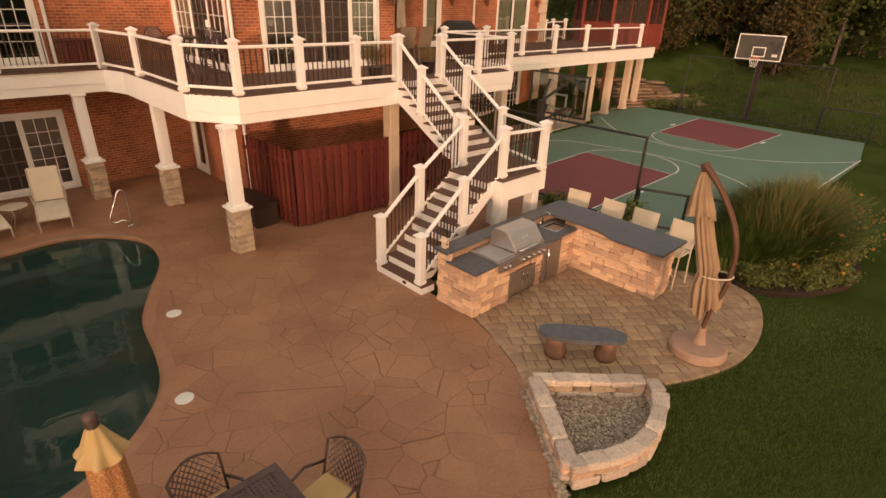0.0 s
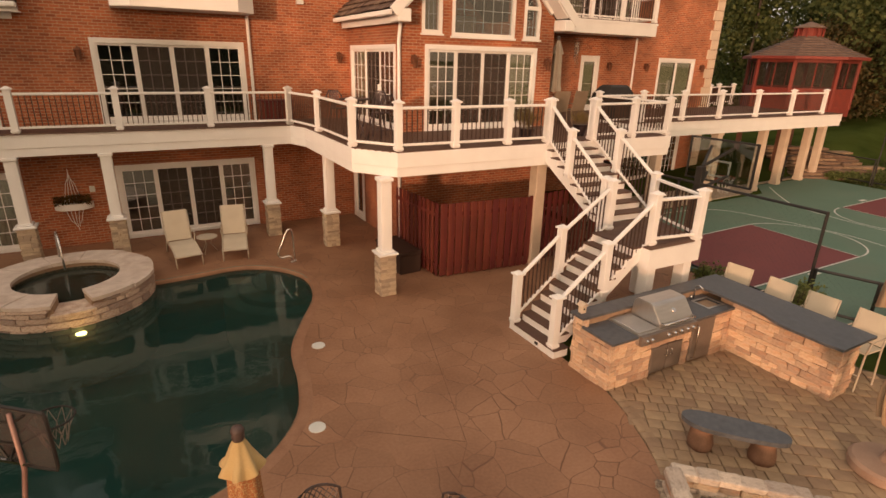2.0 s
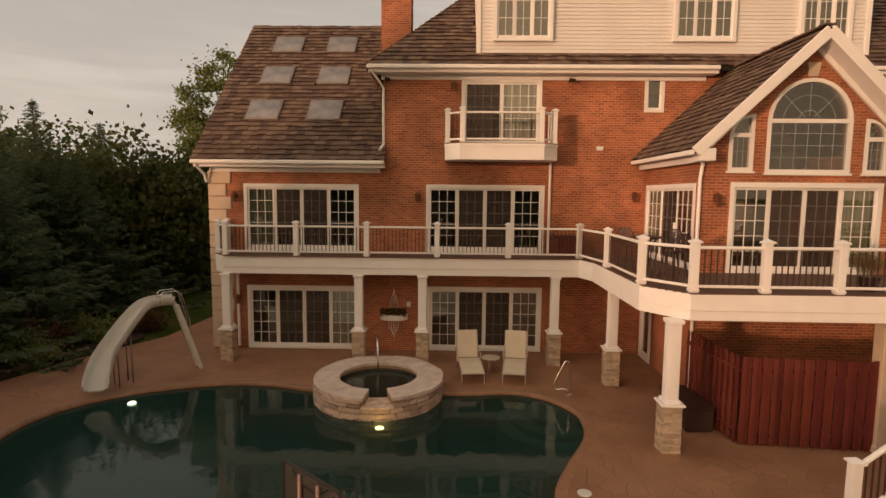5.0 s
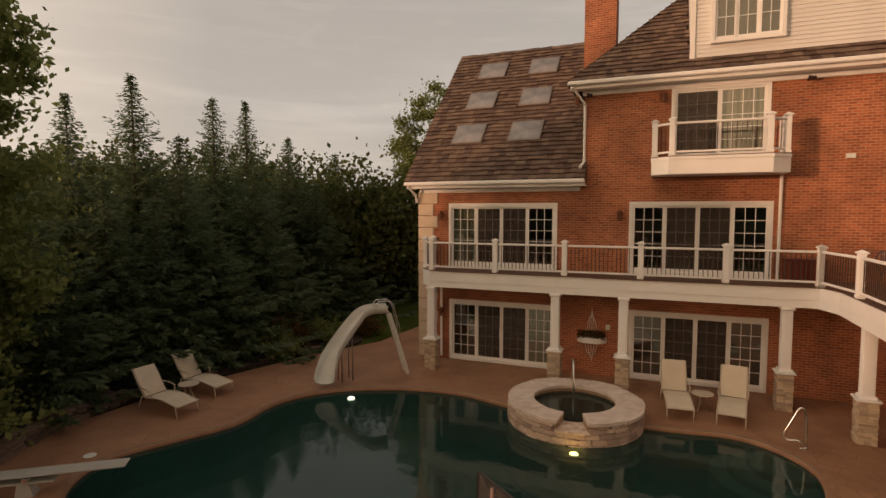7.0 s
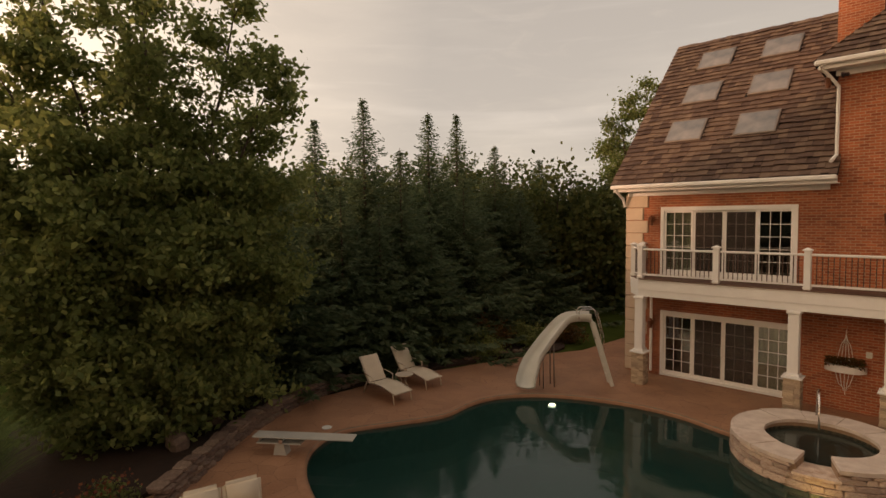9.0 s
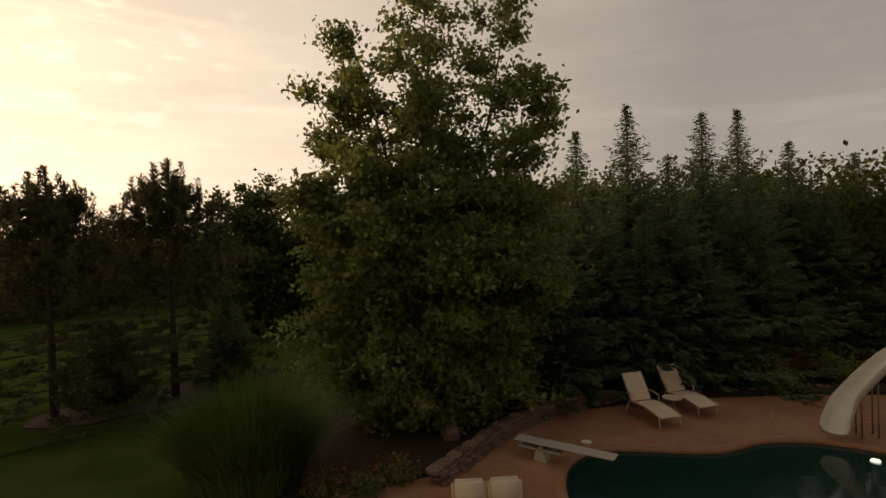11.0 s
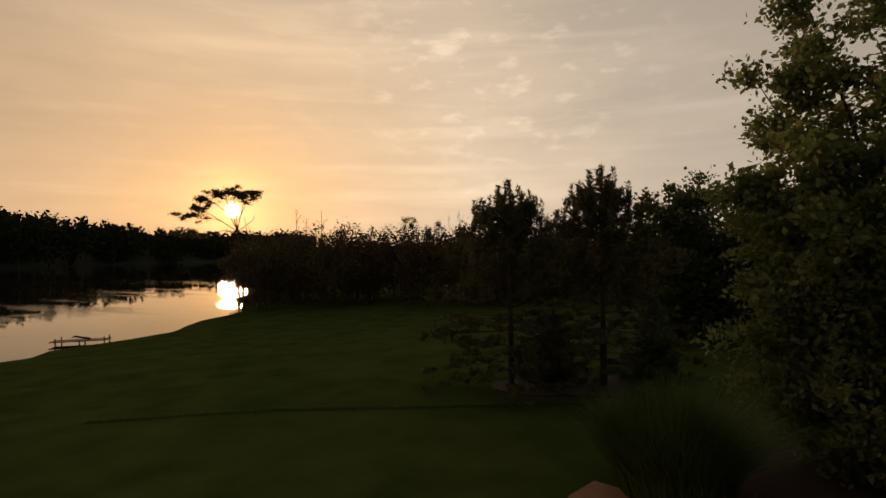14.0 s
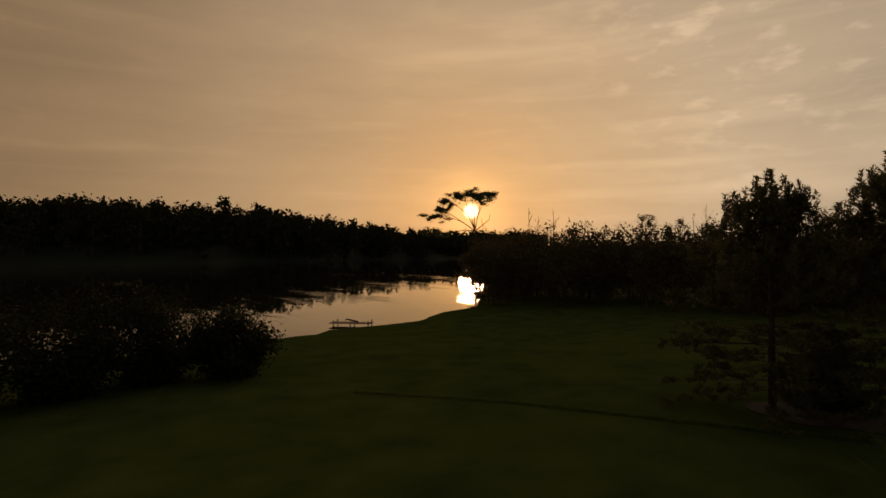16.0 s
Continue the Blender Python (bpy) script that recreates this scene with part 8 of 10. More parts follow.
# ---- trees and plants ----
def broadleaf(name, label, x, y, h, tops, nleaf, leaf, mat, seed, low=0.12, trunk=0.14, spread=2.8, group="", limbs=34, clump=0.13):
    """A many-stemmed broadleaf tree: stems to the given tops (dx, dy, height share), limbs and twigs off them, leaves along the twigs."""
    rg = np.random.default_rng(seed)
    z0 = lawn_height(x, y) - 0.05
    t = thing(name, label, "tree", (x, y, z0), group=group)
    nodes, bm = [], bmesh.new()
    for dx, dy, f in tops:
        top = np.array([dx, dy, h * f])
        mid = np.array([dx * 0.35, dy * 0.35, h * f * 0.45]) + rg.normal(0, 0.15, 3)
        line = [np.zeros(3), mid * 0.5 + rg.normal(0, 0.06, 3), mid, (mid + top) / 2 + rg.normal(0, 0.15, 3), top]
        tube(bm, [tuple(p) for p in line], trunk * (0.6 + 0.4 * f), 7, True, 0.012)
        for k in range(limbs):
            s = low + (1 - low) * (k + rg.uniform()) / limbs
            i = min(int(s * 4), 3)
            p = line[i] + (line[i + 1] - line[i]) * (s * 4 - i)
            reach = spread * (0.35 + 0.65 * math.sin(math.pi * min(s * 0.82 + 0.12, 1))) * (1.05 - 0.56 * s) * rg.uniform(0.5, 1.2)
            a = rg.uniform(0, 2 * math.pi)
            e = p + np.array([math.cos(a) * reach, math.sin(a) * reach, reach * (rg.uniform(-0.25, 0.45) + 0.7 * max(s - 0.35, 0))])
            m_ = (p + e) / 2 + np.array([0, 0, 0.15 * reach])
            tube(bm, [tuple(p), tuple(m_), tuple(e)], max(0.035 * (1 - s), 0.012), 5, False, 0.006)
            for w in (0.35, 0.55, 0.72, 0.88, 1.0):
                c = (p * (1 - w) ** 2 + 2 * m_ * w * (1 - w) + e * w * w)
                for _ in range(2):
                    b = a + rg.normal(0, 0.9)
                    tl = rg.uniform(0.3, 0.75) * min(1.0, 0.35 + reach * 0.5)
                    q = c + np.array([math.cos(b) * tl, math.sin(b) * tl, tl * (rg.uniform(-0.55, 0.35) + 0.5 * max(s - 0.35, 0))])
                    for v in (0.15, 0.5, 0.8, 1.0):
                        nodes.append((*(c + (q - c) * v), clump * rg.uniform(0.6, 1.4) * (1 + 0.5 * max(s - 0.3, 0))))
    part("trunk", bm, BARK, t, smooth=True)
    nodes = np.array(nodes)
    pick = rg.integers(0, len(nodes), nleaf)
    c = nodes[pick, :3] + rg.normal(size=(nleaf, 3)) * nodes[pick, 3:4] * np.array([1, 1, 0.75])
    c[:, 2] = np.maximum(c[:, 2], 0.3)
    ob = new("crown", leaf_sheet("crown", c, leaf, rg, mat, 0.6, droop=0.4)); ob.parent = t
    return t


def spruce(x, y, h, r, seed, mat=None, label="dense dark green spruce reaching to the ground", z=None, dens=1.0):
    rg = np.random.default_rng(seed)
    z0 = (lawn_height(x, y) if z is None else z) - 0.05
    t = thing("spruce", label, "tree", (x, y, z0), group="spruces")
    bm = bmesh.new(); tube(bm, [(0, 0, 0), (0.03, 0.02, h * 0.5), (0, 0, h)], 0.12 * h / 8, 7, True, 0.01); part("trunk", bm, BARK, t, smooth=True)
    cs, ds = [], []
    zz = 0.25
    while zz < h - 0.05:
        f = zz / h
        reach = r * (1 - f) ** 1.08 * (0.7 + 0.6 * rg.uniform()) + 0.06
        nb = max(int((6 + 6.5 * (1 - f)) * dens), 5)
        a0 = rg.uniform(0, 6.28)
        for k in range(nb):
            a = a0 + 6.283 * k / nb + rg.uniform(-0.2, 0.2)
            L0 = reach * rg.uniform(0.7, 1.18)
            n = max(int(L0 * 15.5), 4)
            s = np.linspace(0.05, 1, n)
            lift_ = max(f - 0.55, 0) * 1.0
            droop = (-0.28 + lift_) * L0 * s + 0.30 * L0 * s * s
            px, py, pz = L0 * s * math.cos(a), L0 * s * math.sin(a), zz + droop
            for side in (-1, 1, 0):
                o = side * 0.22 * L0 * (1 - s) * 0.9 + 0.02 * side
                cs.append(np.column_stack([px - math.sin(a) * o, py + math.cos(a) * o, pz - 0.05 * abs(side)]))
                ds.append(np.tile([math.cos(a + side * 0.7), math.sin(a + side * 0.7), -0.12], (n, 1)))
        zz += 0.16 + 0.08 * (1 - f)
    c, d = np.concatenate(cs), np.concatenate(ds)
    c += rg.normal(0, 0.04, c.shape)
    ob = new("crown", leaf_sheet("crown", c, np.clip(0.17 * (1.2 - c[:, 2] / h), 0.08, 0.17), rg, mat or SPRUCE, 0.28, d)); ob.parent = t
    return t


def pine(x, y, h, bare, r, seed, label):
    """A pine: long thin lower limbs with tufts at their ends, a dense crown with upright shoots."""
    rg = np.random.default_rng(seed)
    z0 = lawn_height(x, y) - 0.05
    t = thing("pine", label, "tree", (x, y, z0), group="pines on the lawn")
    bm = bmesh.new()
    tube(bm, [(0, 0, 0), (0.05, 0, h * 0.5), (0, 0.03, h)], 0.14, 8, True, 0.03)
    cs, ds = [], []

    def tuft(p, n, tall, rad):
        dd = rg.normal(size=(n, 3)); dd[:, 2] = np.abs(dd[:, 2]) * 0.6 + 0.45
        dd /= np.linalg.norm(dd, axis=1)[:, None]
        cs.append(np.asarray(p) + np.column_stack([rg.normal(0, rad, n), rg.normal(0, rad, n), rg.uniform(0, tall, n)]) + dd * 0.07); ds.append(dd)

    zz = bare * 0.25
    while zz < h - 1.0:
        f = zz / h
        low = zz < bare
        g = max((zz - bare) / (h - bare), 0)
        nb = 7 if low else 8
        reach = r * 1.22 if low else r * (0.14 + 0.86 * (1 - g) ** 0.95)
        a0 = rg.uniform(0, 6.283)
        for k in range(nb):
            a = a0 + 6.283 * k / nb + rg.normal(0, 0.3)
            L0 = reach * rg.uniform(0.6, 1.15)
            up = rg.uniform(-0.22, 0.05) if low else rg.uniform(0.05, 0.30) + 0.45 * g
            e = np.array([L0 * math.cos(a), L0 * math.sin(a), min(zz + up * L0, h - 0.9 - 0.5 * L0)])
            tube(bm, [(0, 0, zz), (e[0] * 0.55, e[1] * 0.55, zz + up * L0 * 0.45 + 0.04), tuple(e)], 0.026 if not low else 0.018, 5, False, 0.006)
            for j in range(11 if low else 8):
                s = rg.uniform(0.5, 1.0) if low else rg.uniform(0.3, 1.0)
                side = rg.normal(0, 0.16 + 0.06 * low) * s
                p = np.array([e[0] * s - math.sin(a) * side, e[1] * s + math.cos(a) * side, zz + (e[2] - zz) * s + rg.normal(0, 0.05)])
                tuft(p, 24, 0.12, 0.05)
            if not low:
                for w in (0.62, 0.82, 1.0):
                    tuft(np.array([e[0] * w, e[1] * w, zz + (e[2] - zz) * w]) + rg.normal(0, 0.09, 3), 70, rg.uniform(0.40, 0.75), 0.028)
        zz += 0.30 if low else 0.40
    for k in range(6):
        a, s = k * 1.047 + rg.normal(0, 0.2), rg.uniform(0.3, 0.55)
        q = (s * math.cos(a), s * math.sin(a), h - rg.uniform(0.75, 1.05))
        tube(bm, [(0, 0, h - 1.5), q], 0.02, 5, False, 0.01)
        tuft(q, 90, rg.uniform(0.45, 0.7), 0.03)
    tuft((0, 0, h - 0.8), 150, 0.8, 0.03)
    part("trunk", bm, BARK, t, smooth=True)
    c, d = np.concatenate(cs), np.concatenate(ds)
    ob = new("crown", leaf_sheet("crown", c, 0.095, rg, PINE, 0.2, d)); ob.parent = t


def polar(az, d):
    return -math.sin(radians(az)) * d, math.cos(radians(az)) * d


# the tall tree over the rock wall
broadleaf("birch", "tall leafy green tree with several stems", -14.6, 4.55, 12.2, [(-0.6, -1.9, 0.87), (0.0, 0.0, 1.0), (0.75, 2.3, 0.97), (-1.3, 0.5, 0.80), (-0.9, -2.9, 0.74), (0.9, 3.2, 0.78), (1.2, -1.9, 0.55), (1.3, 1.2, 0.58), (0.2, -3.2, 0.52), (0.7, 3.3, 0.52), (1.7, -0.3, 0.42), (0.9, -2.8, 0.34), (1.2, 2.8, 0.34)], 140000, 0.083, LEAF, 11, 0.05, 0.11, 2.7, limbs=48)
for az, d, el, r, sd in ((52.0, 22, 11.8, 2.3, 1), (45.2, 25, 10.6, 2.4, 2), (42.2, 27, 10.4, 2.3, 3), (57.0, 20, 9.4, 2.1, 4), (48.2, 21, 6.8, 2.4, 5), (54.5, 18.9, 2.5, 1.8, 6), (38.2, 29, 7.2, 2.8, 7),
                          (33.5, 36, 5.8, 3.2, 8), (29.5, 33, 3.4, 2.6, 9), (35.5, 28, 2.6, 2.4, 10), (61.5, 17.5, 4.8, 2.0, 12), (50.5, 19.4, 1.0, 1.6, 13), (41.5, 23.5, 3.6, 2.6, 14), (45.0, 21.0, -3.0, 2.2, 15)):
    px_, py_ = polar(az, d)
    spruce(px_, py_, 5.45 + d * math.tan(radians(el)) - lawn_height(px_, py_), r * 1.5, sd)
pine(-19.7, -6.25, 8.0, 3.0, 2.9, 21, "dark pine with long bare lower limbs")
pine(-21.0, -3.0, 8.4, 3.1, 2.9, 22, "dark pine with upright shoots on its crown")
spruce(-21.7, -5.1, 3.0, 0.8, 23, label="small dark young evergreen")
spruce(-21.5, -1.2, 3.6, 1.5, 24, label="low dark rounded evergreen")
broadleaf("garden_tree", "leafy tree seen behind the house corner", *polar(24.2, 34), 13.2, [(-0.9, 0, 0.93), (0.6, 0.4, 1.0), (1.6, 0.3, 0.85), (-1.5, 0.2, 0.74), (-1.0, -0.6, 0.6)], 24000, 0.10, LEAF, 31, 0.2, 0.2, 2.3, limbs=26, clump=0.20)
broadleaf("lawn_tree", "rounded leafy tree beyond the pines", *polar(90.7, 34), 9.0, [(-0.8, 0, 0.95), (0.6, 0.4, 1.0), (0.4, 1.5, 0.9), (0.2, -1.4, 0.9)], 14000, 0.13, WOODS, 32, 0.12, 0.2, 2.6, limbs=24, clump=0.2)


def woods(name, label, spots, leaf, per, mat, seed, category="woods"):
    """Far trees as one mass: crowns of clumped leaves over trunks."""
    rg = np.random.default_rng(seed)
    cs = []
    bm = bmesh.new()
    for x, y, z, h, r in spots:
        tube(bm, [(x, y, z), (x, y, z + h * 0.8)], 0.011 * h, 5, False, 0.03)
        k = 40
        cl = rg.normal(size=(k, 3)); cl /= np.linalg.norm(cl, axis=1)[:, None]
        cl = cl * rg.uniform(0.45, 1.0, (k, 1)) * [r, r, h * 0.48] + [x, y, z + h * 0.50]
        pick = rg.integers(0, k, per)
        cs.append(cl[pick] + rg.normal(size=(per, 3)) * r * 0.19)
    c = np.concatenate(cs)
    w = thing(name, label, category, kind="stuff")
    part("woody_base", bm, BARK, w)
    ob = new("leaf_mass", leaf_sheet("leaf_mass", c, leaf, rg, mat, 0.7)); ob.parent = w


rs = random.Random(77)
sp = []
for k in range(34):
    az = rs.uniform(-84, -49)
    d = rs.uniform(47, 62)
    x, y = polar(az, d)
    sp.append((x, y, lawn_height(x, y), rs.uniform(9, 15), rs.uniform(2.0, 3.4)))
woods("woods", "dense dark green woods behind the court", sp, 0.16, 3700, WOODS, 41)
sp = []
for k in range(9):
    x, y = polar(rs.uniform(-76, -60), rs.uniform(44, 48))
    sp.append((x, y, lawn_height(x, y), rs.uniform(4, 8), rs.uniform(1.6, 2.4)))
woods("woods", "brown and orange turning trees at the wood's edge", sp, 0.115, 5500, WOODBROWN, 42)
sp = []
for k in range(46):
    az, d = 25 + 68 * k / 46 + rs.uniform(-1, 1), rs.uniform(31, 40)
    x, y = polar(az, d)
    top = 6.4 + 0.7 * math.sin(az * 0.9) if 36 < az < 62 else (3.6 + (az - 25) * 0.28 if az <= 36 else 4.8)
    zg = lawn_height(x, y)
    sp.append((x, y, zg, 5.15 + d * math.tan(radians(top + rs.uniform(-1.0, 0.3))) - zg, rs.uniform(2.0, 3.0)))
woods("woods", "dark trees behind the spruces", sp, 0.15, 2300, WOODS, 43)
# brush at the end of the lawn, towards the low sun
sp = []
for k in range(84):
    az = 95 + 41.0 * k / 84 + rs.uniform(-0.4, 0.4)
    d = rs.uniform(60, 84)
    x, y = polar(az, d)
    top = float(np.interp(az, (95, 110, 113, 120, 121.5, 125.6, 127.3, 130.4, 134, 136), (2.8, 2.4, 1.8, 1.8, 1.8, 2.2, 1.9, 1.5, 1.35, 1.2))) + 0.35 - 1.5 * rs.random() ** 1.6
    zg = lawn_height(x, y)
    sp.append((x, y, zg, 5.15 + d * math.tan(radians(top)) - zg, rs.uniform(1.7, 3.3)))
woods("brush", "dark brush along the lawn's end", sp, 0.13, 1750, WOODBROWN, 44, "brush")
sp = []
for az, el, r in ((124.5, 2.2, 1.5), (125.6, 1.8, 1.2), (122.0, 2.1, 1.5), (120.6, 1.9, 1.0), (118.4, 3.7, 1.0), (119.3, 2.7, 0.9), (117.8, 2.8, 0.9), (115.6, 3.25, 1.0), (114.8, 2.6, 0.9), (116.3, 2.4, 0.8), (131.4, 1.5, 0.9), (112.8, 2.6, 1.4), (110.5, 3.2, 1.5), (103.5, 3.0, 1.8), (100.8, 3.4, 2.0)):
    d = rs.uniform(66, 74)
    x, y = polar(az, d)
    zg = lawn_height(x, y)
    sp.append((x, y, zg + 2.0, 5.15 + d * math.tan(radians(el)) - zg - 2.0, r))
woods("small_trees", "small open trees standing above the brush", sp, 0.095, 1500, WOODBROWN, 46, "trees")
# wooded hill across the lake
sp = []
for k in range(440):
    az = 129 + 61 * rs.random()
    d = rs.uniform(296, 400)
    x, y = polar(az, d)
    zg = lawn_height(x, y)
    el = float(np.interp(az, (129, 139, 144.5, 150, 156, 160, 164, 168, 173, 190), (1.45, 1.65, 2.25, 3.20, 3.95, 4.4, 4.45, 4.7, 4.95, 5.3))) + rs.uniform(-0.7, 0.0)
    top = 5.15 + d * math.tan(radians(el))
    zb = max(zg, LAKE_Z)
    h = min(max(top - zb, 5), 26)
    sp.append((x, y, top - h if top - h > zb else zb, h, rs.uniform(4.0, 7.5)))
for az, el, r in ((173.2, 4.8, 6.0), (170.0, 4.5, 5.0), (167.2, 4.6, 5.0), (163.8, 4.3, 4.5), (161.4, 5.15, 4.0), (158.3, 4.35, 5.0), (157.2, 4.1, 4.0), (154.0, 3.5, 3.5), (148.6, 2.75, 3.0)):
    x, y = polar(az, 330)
    top = 5.15 + 330 * math.tan(radians(el))
    sp.append((x, y, top - 13, 14, r))
woods("far_woods", "wooded hill across the lake, shade put into its leaf colour", sp, 0.95, 270, FARLEAF, 45)
bm = bmesh.new()
n = 60
rows_ = [[bm.verts.new((*polar(128 + 64 * i / n, 293 + 70 * j), (LAKE_Z - 1, 5.15 + 330 * math.tan(radians(1.1 + 3.0 * min(max((128 + 64 * i / n - 140) / 36, 0), 1))))[j])) for i in range(n + 1)] for j in range(2)]
for i in range(n):
    bm.faces.new((rows_[0][i], rows_[0][i + 1], rows_[1][i + 1], rows_[1][i]))
tagged(part("far_hillside", bm, surf("forest_floor", (0.012, 0.018, 0.008), (0.03, 0.04, 0.015), 0.95, 0.1, 1, 0.3), None), "dark slope under the far woods", "hillside", kind="structure")


# the leaning tree before the sun, dead snags
def sun_tree():
    d = 66
    x, y = polar(136.3, d)
    z0 = lawn_height(x, y)
    rg = np.random.default_rng(51)
    t = thing("lakeside_tree", "sparse lakeside tree with a flat crown on thin stems", "tree", (x, y, z0), 136.3)
    bm = bmesh.new()
    cs = []
    fork = (0.7, 0.0, 6.9 - z0)
    tube(bm, [(1.2, 0, 0), (1.0, 0, (6.9 - z0) * 0.5), fork], 0.13, 6, False, 0.08)
    # local x runs across the line to the sun; limbs bend away to one side
    for limb in (((-1.0, 8.1), (-2.4, 8.6), (-4.9, 8.7)), ((-1.0, 8.1), (-2.6, 9.2), (-3.7, 9.7)), ((-0.2, 9.0), (-1.8, 10.2), (-3.0, 10.6)), ((0.1, 9.4), (-0.6, 10.7), (-1.8, 11.4)),
                 ((0.6, 9.0), (0.4, 10.8), (0.3, 11.8)), ((1.0, 8.6), (1.7, 10.2), (2.9, 11.4)), ((1.0, 8.6), (1.4, 10.2), (1.5, 11.3)), ((-0.6, 7.0), (-2.6, 6.7), (-5.2, 6.85)), ((1.4, 7.4), (2.4, 8.2), (2.6, 9.0))):
        pts = [np.array(fork)] + [np.array([a, rg.uniform(-0.5, 0.5), b - z0]) for a, b in limb]
        tube(bm, [tuple(p) for p in pts], 0.07, 6, False, 0.02)
        if limb[-1] != (2.6, 9.0):
            for w, n in ((0.1, 60), (0.35, 120), (0.6, 180), (0.85, 240), (1.05, 210)):
                c = pts[2] + (pts[3] - pts[2]) * w
                for _ in range(3):
                    cs.append(c + rg.normal(0, 0.36, 3) * [1, 1, 0.5] + rg.normal(size=(n // 3, 3)) * [0.24, 0.24, 0.11])
    part("trunk", bm, BARK, t)
    ob = new("crown", leaf_sheet("crown", np.concatenate(cs), 0.11, rg, WOODS, 0.6)); ob.parent = t


sun_tree()


def snag(az, d, el, seed):
    rg = np.random.default_rng(seed)
    x, y = polar(az, d)
    z0 = lawn_height(x, y)
    t = thing("dead_tree", "bare grey dead tree", "tree", (x, y, z0), group="dead trees")
    h = 5.15 + d * math.tan(radians(el)) - z0
    bm = bmesh.new()
    tube(bm, [(0, 0, 0), (0.2, 0.1, h * 0.5), (rg.normal(0, 0.6), 0, h)], 0.14, 6, False, 0.02)
    for k in range(6):
        s = rg.uniform(0.55, 0.95)
        a = rg.uniform(0, 6.28); L0 = (1 - s) * h * rg.uniform(0.4, 0.8)
        tube(bm, [(0.1, 0.05, h * s), (L0 * 0.6 * math.cos(a), L0 * 0.6 * math.sin(a), h * s + L0)], 0.04, 4, False, 0.01)
    part("trunk", bm, BARK, t)


for az, d, el, sd in ((129.9, 70, 3.8, 1), (127.4, 72, 3.6, 2), (134.3, 67, 3.0, 3), (113.0, 80, 3.6, 4), (129.2, 74, 2.9, 5), (113.9, 82, 3.0, 6)):
    snag(az, d, el, sd)


# shrubs near the water
def shrub(x, y, h, r, n, leaf, mat, seed, name="shrub", label="dark rounded shrub", z=None, low=0.35):
    rg = np.random.default_rng(seed)
    z0 = (lawn_height(x, y) if z is None else z) - 0.03
    t = thing(name, label, "shrub", (x, y, z0))
    bm = bmesh.new()
    tips = []
    for k in range(26):
        a, s = rg.uniform(0, 6.283), math.sqrt(rg.uniform(0.02, 1))
        e = np.array([r * s * math.cos(a), r * s * math.sin(a), h * (1.02 - 0.5 * s * s) * rg.uniform(0.7, 1.05)])
        tube(bm, [(0.15 * e[0], 0.15 * e[1], 0), (0.6 * e[0], 0.6 * e[1], e[2] * 0.6), tuple(e)], 0.02, 4, False, 0.006)
        for w in np.linspace(low, 1, 6):
            tips.append([e[0] * (0.15 + 0.85 * w), e[1] * (0.15 + 0.85 * w), e[2] * w])
    part("woody_base", bm, BARK, t)
    tips = np.array(tips)
    c = tips[rg.integers(0, len(tips), n)] + rg.normal(size=(n, 3)) * 0.13 * r
    c[:, 2] = np.maximum(c[:, 2], 0.05)
    ob = new("foliage", leaf_sheet("foliage", c, leaf, rg, mat, 0.55)); ob.parent = t
    return t


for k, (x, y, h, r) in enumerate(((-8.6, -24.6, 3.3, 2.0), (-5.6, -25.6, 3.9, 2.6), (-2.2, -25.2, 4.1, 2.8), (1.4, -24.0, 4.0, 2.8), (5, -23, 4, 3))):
    shrub(x, y, h, r, 19000, 0.075, BUSH, 60 + k, label="leafy bush above the lake shore, darkened in colour as if backlit", low=0.06)
for k, (x, y, h, r) in enumerate(((-12.6, 15.2, 1.0, 0.9), (-13.3, 16.5, 1.4, 1.1), (-12.4, 17.8, 1.1, 1.0), (-11.6, 19.4, 1.0, 0.9), (-14.2, 14.2, 1.1, 0.9))):
    shrub(x, y, h, r, 2600, 0.05, AUTUMN if k % 2 else LEAF, 70 + k, label="low garden shrub beside the patio")
for k, (x, y, h, r) in enumerate(((-15.4, 9.2, 0.9, 0.7), (-15.0, 7.2, 0.8, 0.7), (-15.8, 11.4, 1.0, 0.8), (-15.2, 13.0, 0.9, 0.7))):
    shrub(x, y, h, r, 2600, 0.045, SPRUCE, 80 + k, label="dark low shrub behind the rock wall")


